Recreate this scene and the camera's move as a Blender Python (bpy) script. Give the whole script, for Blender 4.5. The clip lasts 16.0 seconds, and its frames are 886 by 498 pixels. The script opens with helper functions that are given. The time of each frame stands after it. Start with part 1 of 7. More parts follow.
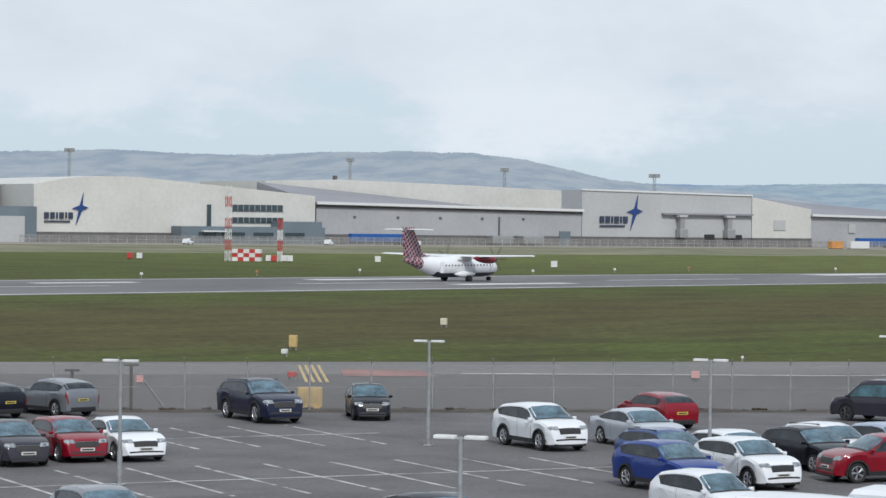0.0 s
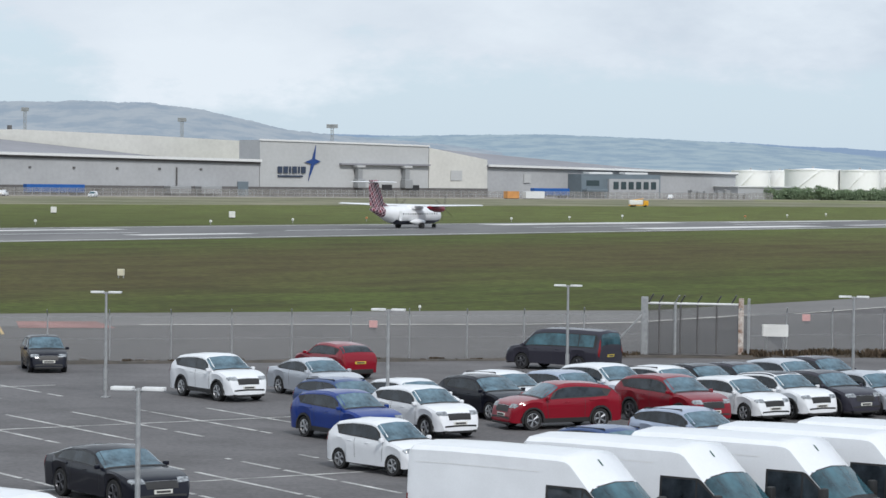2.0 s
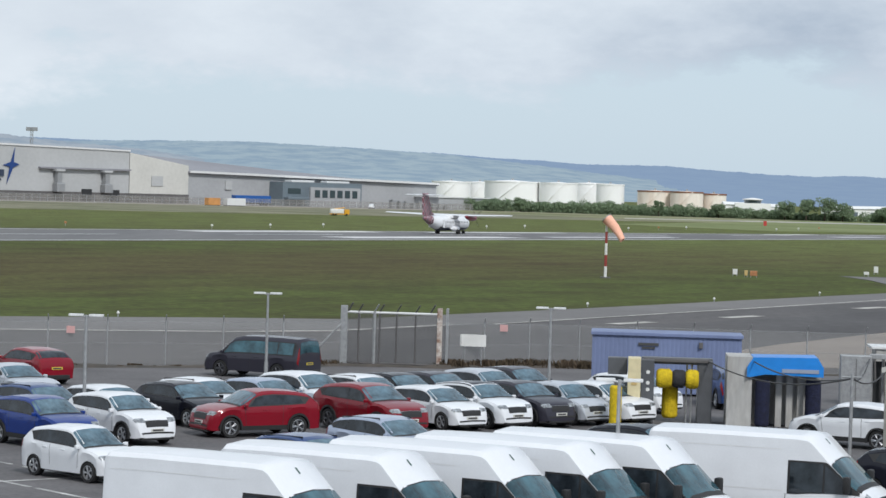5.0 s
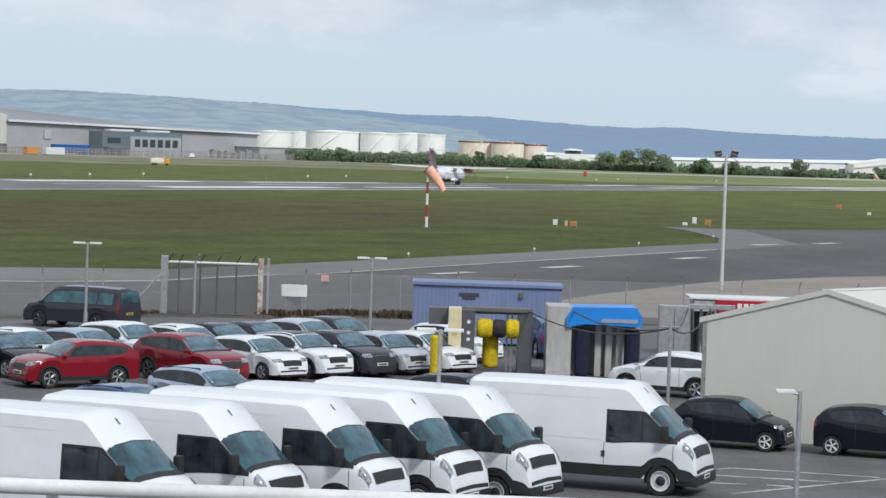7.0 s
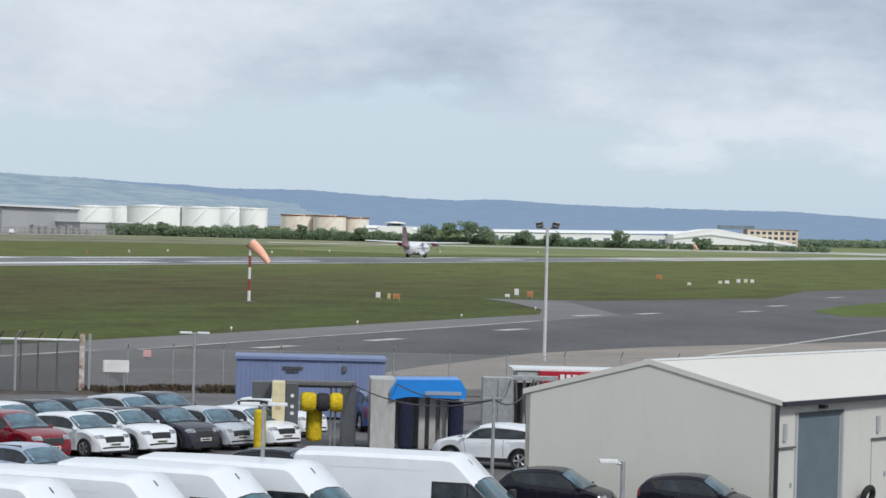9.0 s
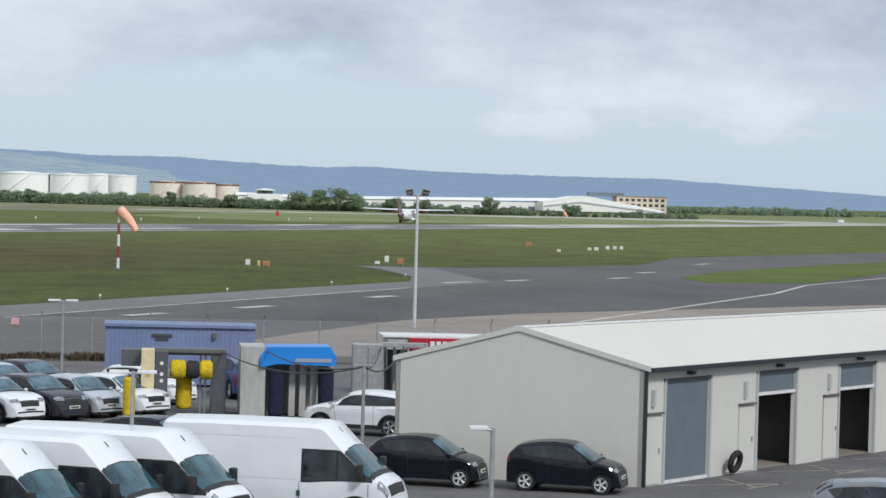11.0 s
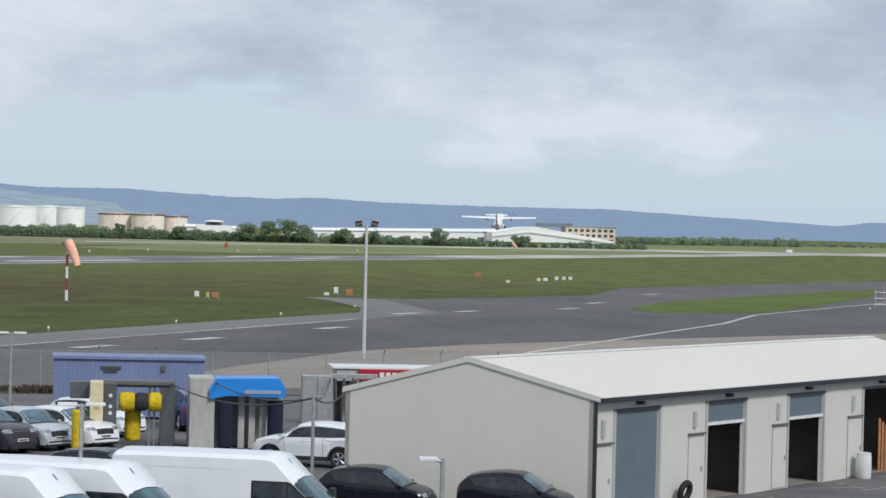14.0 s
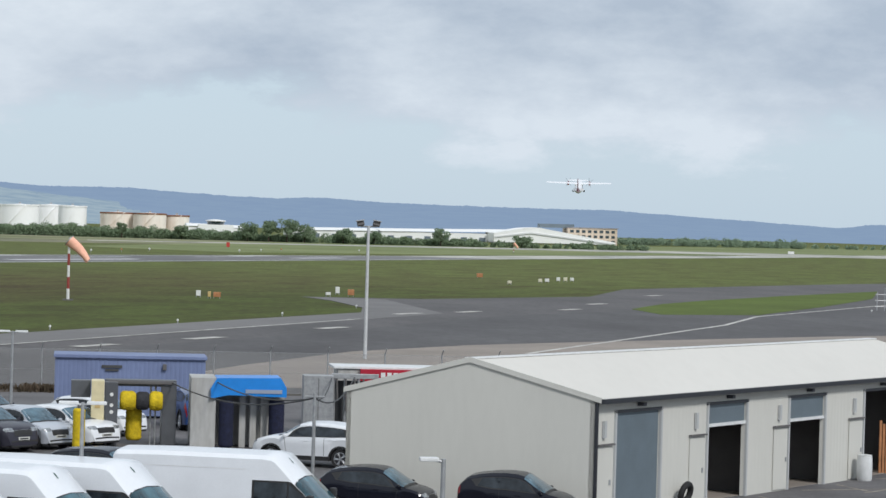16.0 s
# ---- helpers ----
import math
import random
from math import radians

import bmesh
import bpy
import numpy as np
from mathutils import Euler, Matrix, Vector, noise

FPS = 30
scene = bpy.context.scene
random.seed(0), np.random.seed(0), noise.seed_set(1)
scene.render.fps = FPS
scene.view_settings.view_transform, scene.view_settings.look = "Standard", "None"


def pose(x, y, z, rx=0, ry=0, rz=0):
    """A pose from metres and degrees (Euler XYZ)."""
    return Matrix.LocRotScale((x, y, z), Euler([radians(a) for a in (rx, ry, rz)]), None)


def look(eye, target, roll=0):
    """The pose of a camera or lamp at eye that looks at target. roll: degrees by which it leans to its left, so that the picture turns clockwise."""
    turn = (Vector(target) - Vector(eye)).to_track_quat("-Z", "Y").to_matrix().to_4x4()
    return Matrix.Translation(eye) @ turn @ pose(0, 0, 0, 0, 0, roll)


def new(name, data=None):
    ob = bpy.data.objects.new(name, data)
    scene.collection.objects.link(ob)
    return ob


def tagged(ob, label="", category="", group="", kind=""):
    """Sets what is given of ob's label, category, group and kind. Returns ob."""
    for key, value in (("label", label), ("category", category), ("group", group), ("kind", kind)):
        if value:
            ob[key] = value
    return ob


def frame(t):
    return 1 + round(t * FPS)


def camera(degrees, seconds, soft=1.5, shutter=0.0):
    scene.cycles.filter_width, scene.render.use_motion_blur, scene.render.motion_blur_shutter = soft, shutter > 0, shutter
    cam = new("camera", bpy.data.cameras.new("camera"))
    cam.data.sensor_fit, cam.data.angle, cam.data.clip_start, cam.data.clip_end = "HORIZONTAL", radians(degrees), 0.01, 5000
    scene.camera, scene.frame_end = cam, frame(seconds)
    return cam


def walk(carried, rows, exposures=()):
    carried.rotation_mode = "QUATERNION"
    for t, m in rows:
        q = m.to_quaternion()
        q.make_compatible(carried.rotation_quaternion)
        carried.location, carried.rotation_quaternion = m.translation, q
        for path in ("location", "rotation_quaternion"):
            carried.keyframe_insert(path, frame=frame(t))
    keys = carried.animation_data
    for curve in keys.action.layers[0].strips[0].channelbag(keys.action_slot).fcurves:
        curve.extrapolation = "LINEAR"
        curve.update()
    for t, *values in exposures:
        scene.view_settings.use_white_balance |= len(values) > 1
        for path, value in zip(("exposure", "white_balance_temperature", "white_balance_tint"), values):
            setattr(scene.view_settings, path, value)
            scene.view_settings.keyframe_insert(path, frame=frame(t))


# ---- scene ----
cam = camera(18.51, 16.0, soft=1.5)
EYE = (0.0, 0.0, 8.56)
PATH = [
    (0, 89.373, -0.683, 16.899),
    (0.5, 88.914, -0.859, 15.885),
    (1, 89.071, -0.774, 14.984),
    (1.5, 87.907, -1.161, 12.339),
    (2, 88.405, -0.689, 10.121),
    (2.5, 88.957, -0.600, 8.333),
    (3, 88.681, -0.421, 7.535),
    (3.3, 88.570, -0.480, 7.070),
    (3.5, 88.941, -0.527, 6.674),
    (3.7, 88.996, -0.727, 5.932),
    (5.8, 88.530, -1.488, 2.505),
    (6, 88.510, -1.262, 1.770),
    (6.5, 88.214, -1.216, 0.455),
    (7, 87.769, -1.899, 0.074),
    (7.5, 88.316, -1.337, -1.191),
    (8, 88.495, -1.680, -1.998),
    (8.5, 88.840, -1.240, -2.858),
    (9, 89.419, -1.500, -3.672),
    (9.2, 89.369, -1.724, -4.181),
    (11.3, 88.782, -1.466, -6.837),
    (11.5, 89.023, -1.475, -7.205),
    (12, 89.048, -1.516, -7.921),
    (12.5, 88.789, -1.454, -7.960),
    (13, 89.149, -1.739, -8.068),
    (13.5, 89.547, -1.117, -7.910),
    (14, 89.475, -1.351, -7.484),
    (14.5, 89.696, -1.177, -6.965),
    (15, 89.897, -1.241, -7.042),
    (15.5, 89.326, -1.422, -7.473),
    (16, 89.481, -1.595, -7.445),
]
GAIN = [(0, .08), (.5, .22), (1, .12), (1.5, .26), (2, .14), (2.5, .12), (3.5, .06), (7, .09), (9, .06), (12, .06), (13, -.02), (14, .02), (16, .04)]
walk(cam, [(t, pose(*EYE, a, b, c)) for t, a, b, c in PATH], GAIN)

# world: bright broken overcast, soft sun from behind and to the right
SUN_EL, SUN_AZ = 42.0, 150.0          # azimuth clockwise from +y
world = bpy.data.worlds.new("sky")
scene.world = world
world.use_nodes = True
_t = world.node_tree
_t.nodes.clear()


def wn(kind, **kw):
    n = _t.nodes.new(kind)
    for k, v in kw.items():
        n.inputs[k].default_value = v
    return n


_out = wn("ShaderNodeOutputWorld")
_bg = wn("ShaderNodeBackground", Strength=1.0)
_sky = _t.nodes.new("ShaderNodeTexSky")
_sky.sky_type, _sky.sun_disc = "NISHITA", False
_sky.sun_elevation, _sky.sun_rotation = radians(SUN_EL), radians(SUN_AZ)
_dim = wn("ShaderNodeVectorMath")
_dim.operation = "SCALE"
_dim.inputs["Scale"].default_value = 0.085
_co = wn("ShaderNodeTexCoord")
_map = wn("ShaderNodeMapping", Scale=(1.0, 1.0, 2.3), Location=(0.35, 0.0, 0.1))
_n1 = wn("ShaderNodeTexNoise", Scale=9.0, Detail=10.0, Roughness=0.62)
_n2 = wn("ShaderNodeTexNoise", Scale=9.0, Detail=10.0, Roughness=0.60)
_r1 = wn("ShaderNodeValToRGB")
_r1.color_ramp.elements[0].position, _r1.color_ramp.elements[1].position = 0.45, 0.57
_r2 = wn("ShaderNodeValToRGB")
_r2.color_ramp.elements[0].position, _r2.color_ramp.elements[1].position = 0.36, 0.64
_r2.color_ramp.elements[0].color = (0.425, 0.505, 0.61, 1)
_r2.color_ramp.elements[1].color = (0.675, 0.75, 0.83, 1)
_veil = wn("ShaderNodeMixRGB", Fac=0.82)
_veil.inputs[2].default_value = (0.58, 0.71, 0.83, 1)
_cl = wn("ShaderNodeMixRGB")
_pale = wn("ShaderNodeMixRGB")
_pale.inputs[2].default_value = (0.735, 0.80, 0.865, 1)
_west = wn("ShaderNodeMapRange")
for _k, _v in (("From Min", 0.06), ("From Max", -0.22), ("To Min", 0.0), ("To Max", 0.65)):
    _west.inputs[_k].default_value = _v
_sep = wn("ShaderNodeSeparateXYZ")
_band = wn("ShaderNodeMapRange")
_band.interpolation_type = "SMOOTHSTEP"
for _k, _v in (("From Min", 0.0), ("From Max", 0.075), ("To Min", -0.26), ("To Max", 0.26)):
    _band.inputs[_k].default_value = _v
_mul = wn("ShaderNodeMath")
_mul.operation = "ADD"
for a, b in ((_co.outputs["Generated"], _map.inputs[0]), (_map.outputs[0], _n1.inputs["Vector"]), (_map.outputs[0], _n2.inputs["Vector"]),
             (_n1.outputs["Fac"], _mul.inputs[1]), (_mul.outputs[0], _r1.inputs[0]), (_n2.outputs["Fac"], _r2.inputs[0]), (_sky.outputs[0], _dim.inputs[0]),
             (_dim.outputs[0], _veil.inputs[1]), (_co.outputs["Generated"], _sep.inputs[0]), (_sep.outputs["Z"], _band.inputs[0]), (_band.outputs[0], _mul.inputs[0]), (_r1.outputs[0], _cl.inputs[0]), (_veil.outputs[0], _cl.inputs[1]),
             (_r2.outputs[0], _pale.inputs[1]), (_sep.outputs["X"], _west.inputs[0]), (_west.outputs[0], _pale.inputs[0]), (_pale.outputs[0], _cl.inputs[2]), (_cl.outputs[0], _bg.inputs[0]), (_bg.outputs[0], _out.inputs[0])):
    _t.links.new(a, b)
sun = new("sun", bpy.data.lights.new("sun", "SUN"))
sun.data.energy, sun.data.angle, sun.data.color = 2.3, radians(10), (1.0, 0.985, 0.965)
_d = Vector((math.sin(radians(SUN_AZ)) * math.cos(radians(SUN_EL)), math.cos(radians(SUN_AZ)) * math.cos(radians(SUN_EL)), math.sin(radians(SUN_EL))))
sun.matrix_world = look(_d * 50, (0, 0, 0))


# ---- materials ----
def material(name, color, rough=0.6, metal=0.0, var=0.12, scale=3.0, fine=40.0, bump=0.0, coat=0.0, spec=0.5, second=None, stretch=(1, 1, 1), alpha=1.0, obj_var=0.0):
    """Colour with stains at two scales and fine relief."""
    m = bpy.data.materials.new(name)
    m.use_nodes = True
    t = m.node_tree
    b = t.nodes["Principled BSDF"]
    b.inputs["Roughness"].default_value, b.inputs["Metallic"].default_value = rough, metal
    b.inputs["Specular IOR Level"].default_value, b.inputs["Coat Weight"].default_value = spec, coat
    b.inputs["Coat Roughness"].default_value = 0.08
    b.inputs["Alpha"].default_value = alpha
    co, mp = t.nodes.new("ShaderNodeTexCoord"), t.nodes.new("ShaderNodeMapping")
    mp.inputs["Scale"].default_value = stretch
    t.links.new(co.outputs["Object"], mp.inputs[0])
    n1, n2 = t.nodes.new("ShaderNodeTexNoise"), t.nodes.new("ShaderNodeTexNoise")
    n1.inputs["Scale"].default_value, n2.inputs["Scale"].default_value = scale, fine
    n1.inputs["Detail"].default_value, n2.inputs["Detail"].default_value = 5, 4
    n1.inputs["Roughness"].default_value = 0.62
    for n in (n1, n2):
        t.links.new(mp.outputs[0], n.inputs["Vector"])
    mix = t.nodes.new("ShaderNodeMixRGB")
    r = t.nodes.new("ShaderNodeValToRGB")
    r.color_ramp.elements[0].position, r.color_ramp.elements[1].position = 0.34, 0.66
    c2 = second or [max(0, c * (1 - 2.2 * var)) for c in color]
    r.color_ramp.elements[0].color, r.color_ramp.elements[1].color = (*c2, 1), (*color, 1)
    t.links.new(n1.outputs["Fac"], r.inputs[0])
    mix.blend_type = "MULTIPLY"
    mix.inputs[0].default_value = min(1.0, var * 2.5)
    r2 = t.nodes.new("ShaderNodeValToRGB")
    r2.color_ramp.elements[0].position, r2.color_ramp.elements[1].position = 0.3, 0.62
    r2.color_ramp.elements[0].color = (0.55, 0.55, 0.55, 1)
    t.links.new(n2.outputs["Fac"], r2.inputs[0])
    t.links.new(r.outputs[0], mix.inputs[1])
    t.links.new(r2.outputs[0], mix.inputs[2])
    t.links.new(mix.outputs[0], b.inputs["Base Color"])
    if bump:
        bp = t.nodes.new("ShaderNodeBump")
        bp.inputs["Strength"].default_value, bp.inputs["Distance"].default_value = bump, 0.02
        t.links.new(n2.outputs["Fac"], bp.inputs["Height"])
        t.links.new(bp.outputs[0], b.inputs["Normal"])
    return m


def paint(name, color, metal=0.0, rough=0.32):
    dark = max(color) < 0.1
    return material(name, color, 0.4 if dark else rough, metal, var=0.03, scale=1.2, fine=30, coat=0.6 if dark else 0.6, spec=0.08 if dark else 0.2)


M = {}
M["tarmac"] = material("tarmac", (0.148, 0.142, 0.146), 0.86, var=0.26, scale=0.24, fine=7, bump=0.3, second=(0.090, 0.086, 0.088))
M["taxi"] = material("taxiway_asphalt", (0.110, 0.102, 0.102), 0.86, var=0.22, scale=0.09, fine=1.6, bump=0.2, second=(0.068, 0.064, 0.064), stretch=(1, 0.4, 1))
M["apron"] = material("dark_apron_asphalt", (0.094, 0.090, 0.091), 0.86, var=0.2, scale=0.09, fine=1.4, bump=0.2, second=(0.058, 0.054, 0.055), stretch=(1, 0.4, 1))
M["shoulder"] = material("pale_worn_asphalt", (0.175, 0.168, 0.165), 0.88, var=0.12, scale=0.06, fine=1.5, second=(0.13, 0.125, 0.123))
M["runway"] = material("runway_asphalt", (0.175, 0.172, 0.174), 0.85, var=0.14, scale=0.02, fine=0.4, second=(0.10, 0.10, 0.103), stretch=(2.0, 0.35, 1))
M["concrete"] = material("pale_concrete", (0.29, 0.25, 0.215), 0.88, var=0.12, scale=0.12, fine=2.0, bump=0.1)
# pale road colour, also used for the far runway's painted sheen
M["pale_paving"] = material("pale_paving_and_sheen", (0.50, 0.48, 0.42), 0.85, var=0.14, scale=0.02, fine=0.4, second=(0.25, 0.25, 0.22), stretch=(2.0, 0.35, 1))
M["white_line"] = material("worn_white_marking", (0.60, 0.60, 0.585), 0.8, var=0.18, scale=0.8, fine=9, second=(0.19, 0.188, 0.186))
M["runway_white"] = material("runway_white_marking", (0.74, 0.74, 0.72), 0.8, var=0.08, scale=0.08, fine=0.6, second=(0.5, 0.5, 0.5))
M["taxi_white"] = material("faded_taxiway_marking", (0.62, 0.60, 0.56), 0.85, var=0.14, scale=0.35, fine=3, second=(0.32, 0.31, 0.29))
M["brown_line"] = material("worn_brown_marking", (0.40, 0.35, 0.29), 0.85, var=0.2, scale=1.2, fine=9, second=(0.16, 0.145, 0.13))
M["red_mark"] = material("faded_red_marking", (0.40, 0.19, 0.17), 0.85, var=0.2, scale=0.3, fine=3)
M["yellow_mark"] = material("yellow_marking", (0.66, 0.47, 0.20), 0.8, var=0.12, scale=0.5, fine=4)
M["white_paint"] = paint("white_car_paint", (0.735, 0.755, 0.785))
M["van_white"] = paint("van_white_paint", (0.735, 0.755, 0.785), rough=0.35)
M["red_paint"] = paint("red_car_paint", (0.21, 0.003, 0.014))
M["dark_red_paint"] = paint("dark_red_car_paint", (0.19, 0.002, 0.011))
M["blue_paint"] = paint("blue_car_paint", (0.005, 0.032, 0.20))
M["navy_paint"] = paint("navy_car_paint", (0.008, 0.012, 0.035))
M["black_paint"] = paint("black_car_paint", (0.006, 0.007, 0.014))
M["grey_paint"] = paint("dark_grey_car_paint", (0.034, 0.033, 0.046))
M["mid_grey_paint"] = paint("mid_grey_car_paint", (0.20, 0.215, 0.24), 0.3)
M["silver_paint"] = paint("silver_car_paint", (0.50, 0.53, 0.58), 0.25)
M["ice_paint"] = paint("pale_blue_car_paint", (0.42, 0.48, 0.60), 0.5)
M["dull_blue_paint"] = paint("dusty_blue_car_paint", (0.03, 0.07, 0.20), 0.3)
M["glass"] = material("dark_car_glass", (0.036, 0.046, 0.057), 0.03, var=0.08, scale=2.2, fine=6, spec=0.45, second=(0.008, 0.011, 0.014))
# paler blue patches in both windscreen colours imitate reflected sky
M["screen"] = material("tinted_glass_sky_sheen", (0.050, 0.135, 0.170), 0.03, var=0.04, scale=1.3, fine=4, spec=0.6, second=(0.012, 0.034, 0.045))
M["car_screen"] = material("car_windscreen_sky_sheen", (0.120, 0.205, 0.260), 0.03, var=0.06, scale=1.7, fine=5, spec=0.65, second=(0.020, 0.040, 0.054))
M["white_rim"] = material("white_wheel_cover", (0.66, 0.67, 0.68), 0.4, 0.1, var=0.06)
M["tyre"] = material("tyre_rubber", (0.018, 0.018, 0.019), 0.85, var=0.1, scale=8)
M["rim"] = material("alloy", (0.52, 0.53, 0.55), 0.3, 0.85, var=0.06)
M["dark_rim"] = material("dark_alloy", (0.12, 0.12, 0.13), 0.35, 0.8, var=0.06)
M["trim"] = material("black_plastic_trim", (0.02, 0.02, 0.021), 0.55, var=0.08)
M["lens"] = material("headlight_lens", (0.46, 0.49, 0.52), 0.12, 0.1, var=0.3, scale=9, fine=24, spec=0.9, second=(0.10, 0.11, 0.12))
M["tail"] = material("tail_light_lens", (0.20, 0.008, 0.012), 0.15, var=0.05)
M["plate"] = material("plate_white", (0.66, 0.66, 0.62), 0.45, var=0.05)
M["plate_y"] = material("plate_yellow", (0.62, 0.48, 0.06), 0.45, var=0.05)
M["ink"] = material("plate_bar", (0.06, 0.06, 0.06), 0.5, var=0.02)
M["galv"] = material("galvanised_steel", (0.42, 0.43, 0.44), 0.5, 0.5, var=0.12, scale=6)
M["pale_galv"] = material("pale_galvanised_steel", (0.58, 0.59, 0.60), 0.5, 0.2, var=0.08, scale=6)
M["white_steel"] = material("white_painted_steel", (0.72, 0.73, 0.73), 0.4, var=0.08)


# ---- mesh helpers ----
def link_mesh(name, bm, mat, smooth=0.0):
    me = bpy.data.meshes.new(name)
    bmesh.ops.recalc_face_normals(bm, faces=bm.faces)
    bm.to_mesh(me)
    bm.free()
    me.materials.append(mat)
    if smooth:
        me.shade_smooth()
        me.set_sharp_from_angle(angle=radians(smooth))
    return me


def thing(name, label, category, group="", kind="", at=None):
    ob = new(name)
    ob.empty_display_size = 0.2
    if at is not None:
        ob.matrix_basis = at
    return tagged(ob, label, category, group, kind)


def part(name, bm, mat, parent, label="", smooth=0.0, at=None):
    ob = new(name, link_mesh(name, bm, mat, smooth))
    ob.parent = parent
    if at is not None:
        ob.matrix_basis = at
    if label:
        ob["label"] = label
    return ob


def solo(name, bm, mat, label, category, group="", kind="", smooth=0.0, at=None):
    ob = new(name, link_mesh(name, bm, mat, smooth))
    if at is not None:
        ob.matrix_basis = at
    return tagged(ob, label, category, group, kind)


def BM():
    return bmesh.new()


def box(bm, x0, x1, y0, y1, z0, z1, bev=0.0):
    vs = [bm.verts.new((x, y, z)) for x in (x0, x1) for y in (y0, y1) for z in (z0, z1)]
    fs = [bm.faces.new([vs[i] for i in q]) for q in ((0, 1, 3, 2), (4, 6, 7, 5), (0, 4, 5, 1), (2, 3, 7, 6), (0, 2, 6, 4), (1, 5, 7, 3))]
    if bev:
        bmesh.ops.recalc_face_normals(bm, faces=fs)
        es = list({e for f in fs for e in f.edges})
        bmesh.ops.bevel(bm, geom=es, offset=bev, segments=2, affect="EDGES", profile=0.6)
    return bm


def rod(bm, a, b, r0, r1=None, seg=8):
    a, b = Vector(a), Vector(b)
    r1 = r0 if r1 is None else r1
    d = (b - a).normalized()
    s = d.orthogonal().normalized()
    q = d.cross(s)
    ra = [bm.verts.new(a + (s * math.cos(2 * math.pi * i / seg) + q * math.sin(2 * math.pi * i / seg)) * r0) for i in range(seg)]
    rb = [bm.verts.new(b + (s * math.cos(2 * math.pi * i / seg) + q * math.sin(2 * math.pi * i / seg)) * r1) for i in range(seg)]
    for i in range(seg):
        bm.faces.new((ra[i], ra[(i + 1) % seg], rb[(i + 1) % seg], rb[i]))
    bm.faces.new(ra[::-1])
    bm.faces.new(rb)
    return bm


def prism(bm, pts, z0, z1):
    """An upright slab over a plan outline."""
    lo = [bm.verts.new((x, y, z0)) for x, y in pts]
    hi = [bm.verts.new((x, y, z1)) for x, y in pts]
    n = len(pts)
    bm.faces.new(lo[::-1])
    bm.faces.new(hi)
    for i in range(n):
        bm.faces.new((lo[i], lo[(i + 1) % n], hi[(i + 1) % n], hi[i]))
    return bm


def extrude_y(bm, pts, y0, y1):
    """A slab whose outline lies in x and z."""
    lo = [bm.verts.new((x, y0, z)) for x, z in pts]
    hi = [bm.verts.new((x, y1, z)) for x, z in pts]
    n = len(pts)
    bm.faces.new(lo)
    bm.faces.new(hi[::-1])
    for i in range(n):
        bm.faces.new((lo[i], hi[i], hi[(i + 1) % n], lo[(i + 1) % n]))
    return bm


def lathe(bm, prof, seg=20, axis="z", caps=True):
    """A turned shape from (radius, height) pairs."""
    rings = []
    for r, h in prof:
        ring = []
        for i in range(seg):
            a = 2 * math.pi * i / seg
            c, s = r * math.cos(a), r * math.sin(a)
            ring.append(bm.verts.new((c, s, h) if axis == "z" else (c, h, s) if axis == "y" else (h, c, s)))
        rings.append(ring)
    for a, b in zip(rings, rings[1:]):
        for i in range(seg):
            bm.faces.new((a[i], a[(i + 1) % seg], b[(i + 1) % seg], b[i]))
    if caps:
        bm.faces.new(rings[0][::-1])
        bm.faces.new(rings[-1])
    return bm


def stripe(bm, a, b, w, z=0.0, h=0.004):
    """A thin flat bar from a to b."""
    a, b = Vector((*a, 0)), Vector((*b, 0))
    n = (b - a).normalized().cross(Vector((0, 0, 1))) * (w / 2)
    return prism(bm, [tuple((p)[:2]) for p in (a + n, b + n, b - n, a - n)], z, z + h)


# ---- ground and pavements ----
def flat(name, pts, z, mat, label, category, depth=0.25):
    return solo(name, prism(BM(), pts, z - depth, z), mat, label, category, kind="structure")



GRASS_BANDS = [(0.13, 1), (0.19, 0), (0.265, 0), (0.315, 1)]      # across the field, along the runway: green or browner strips


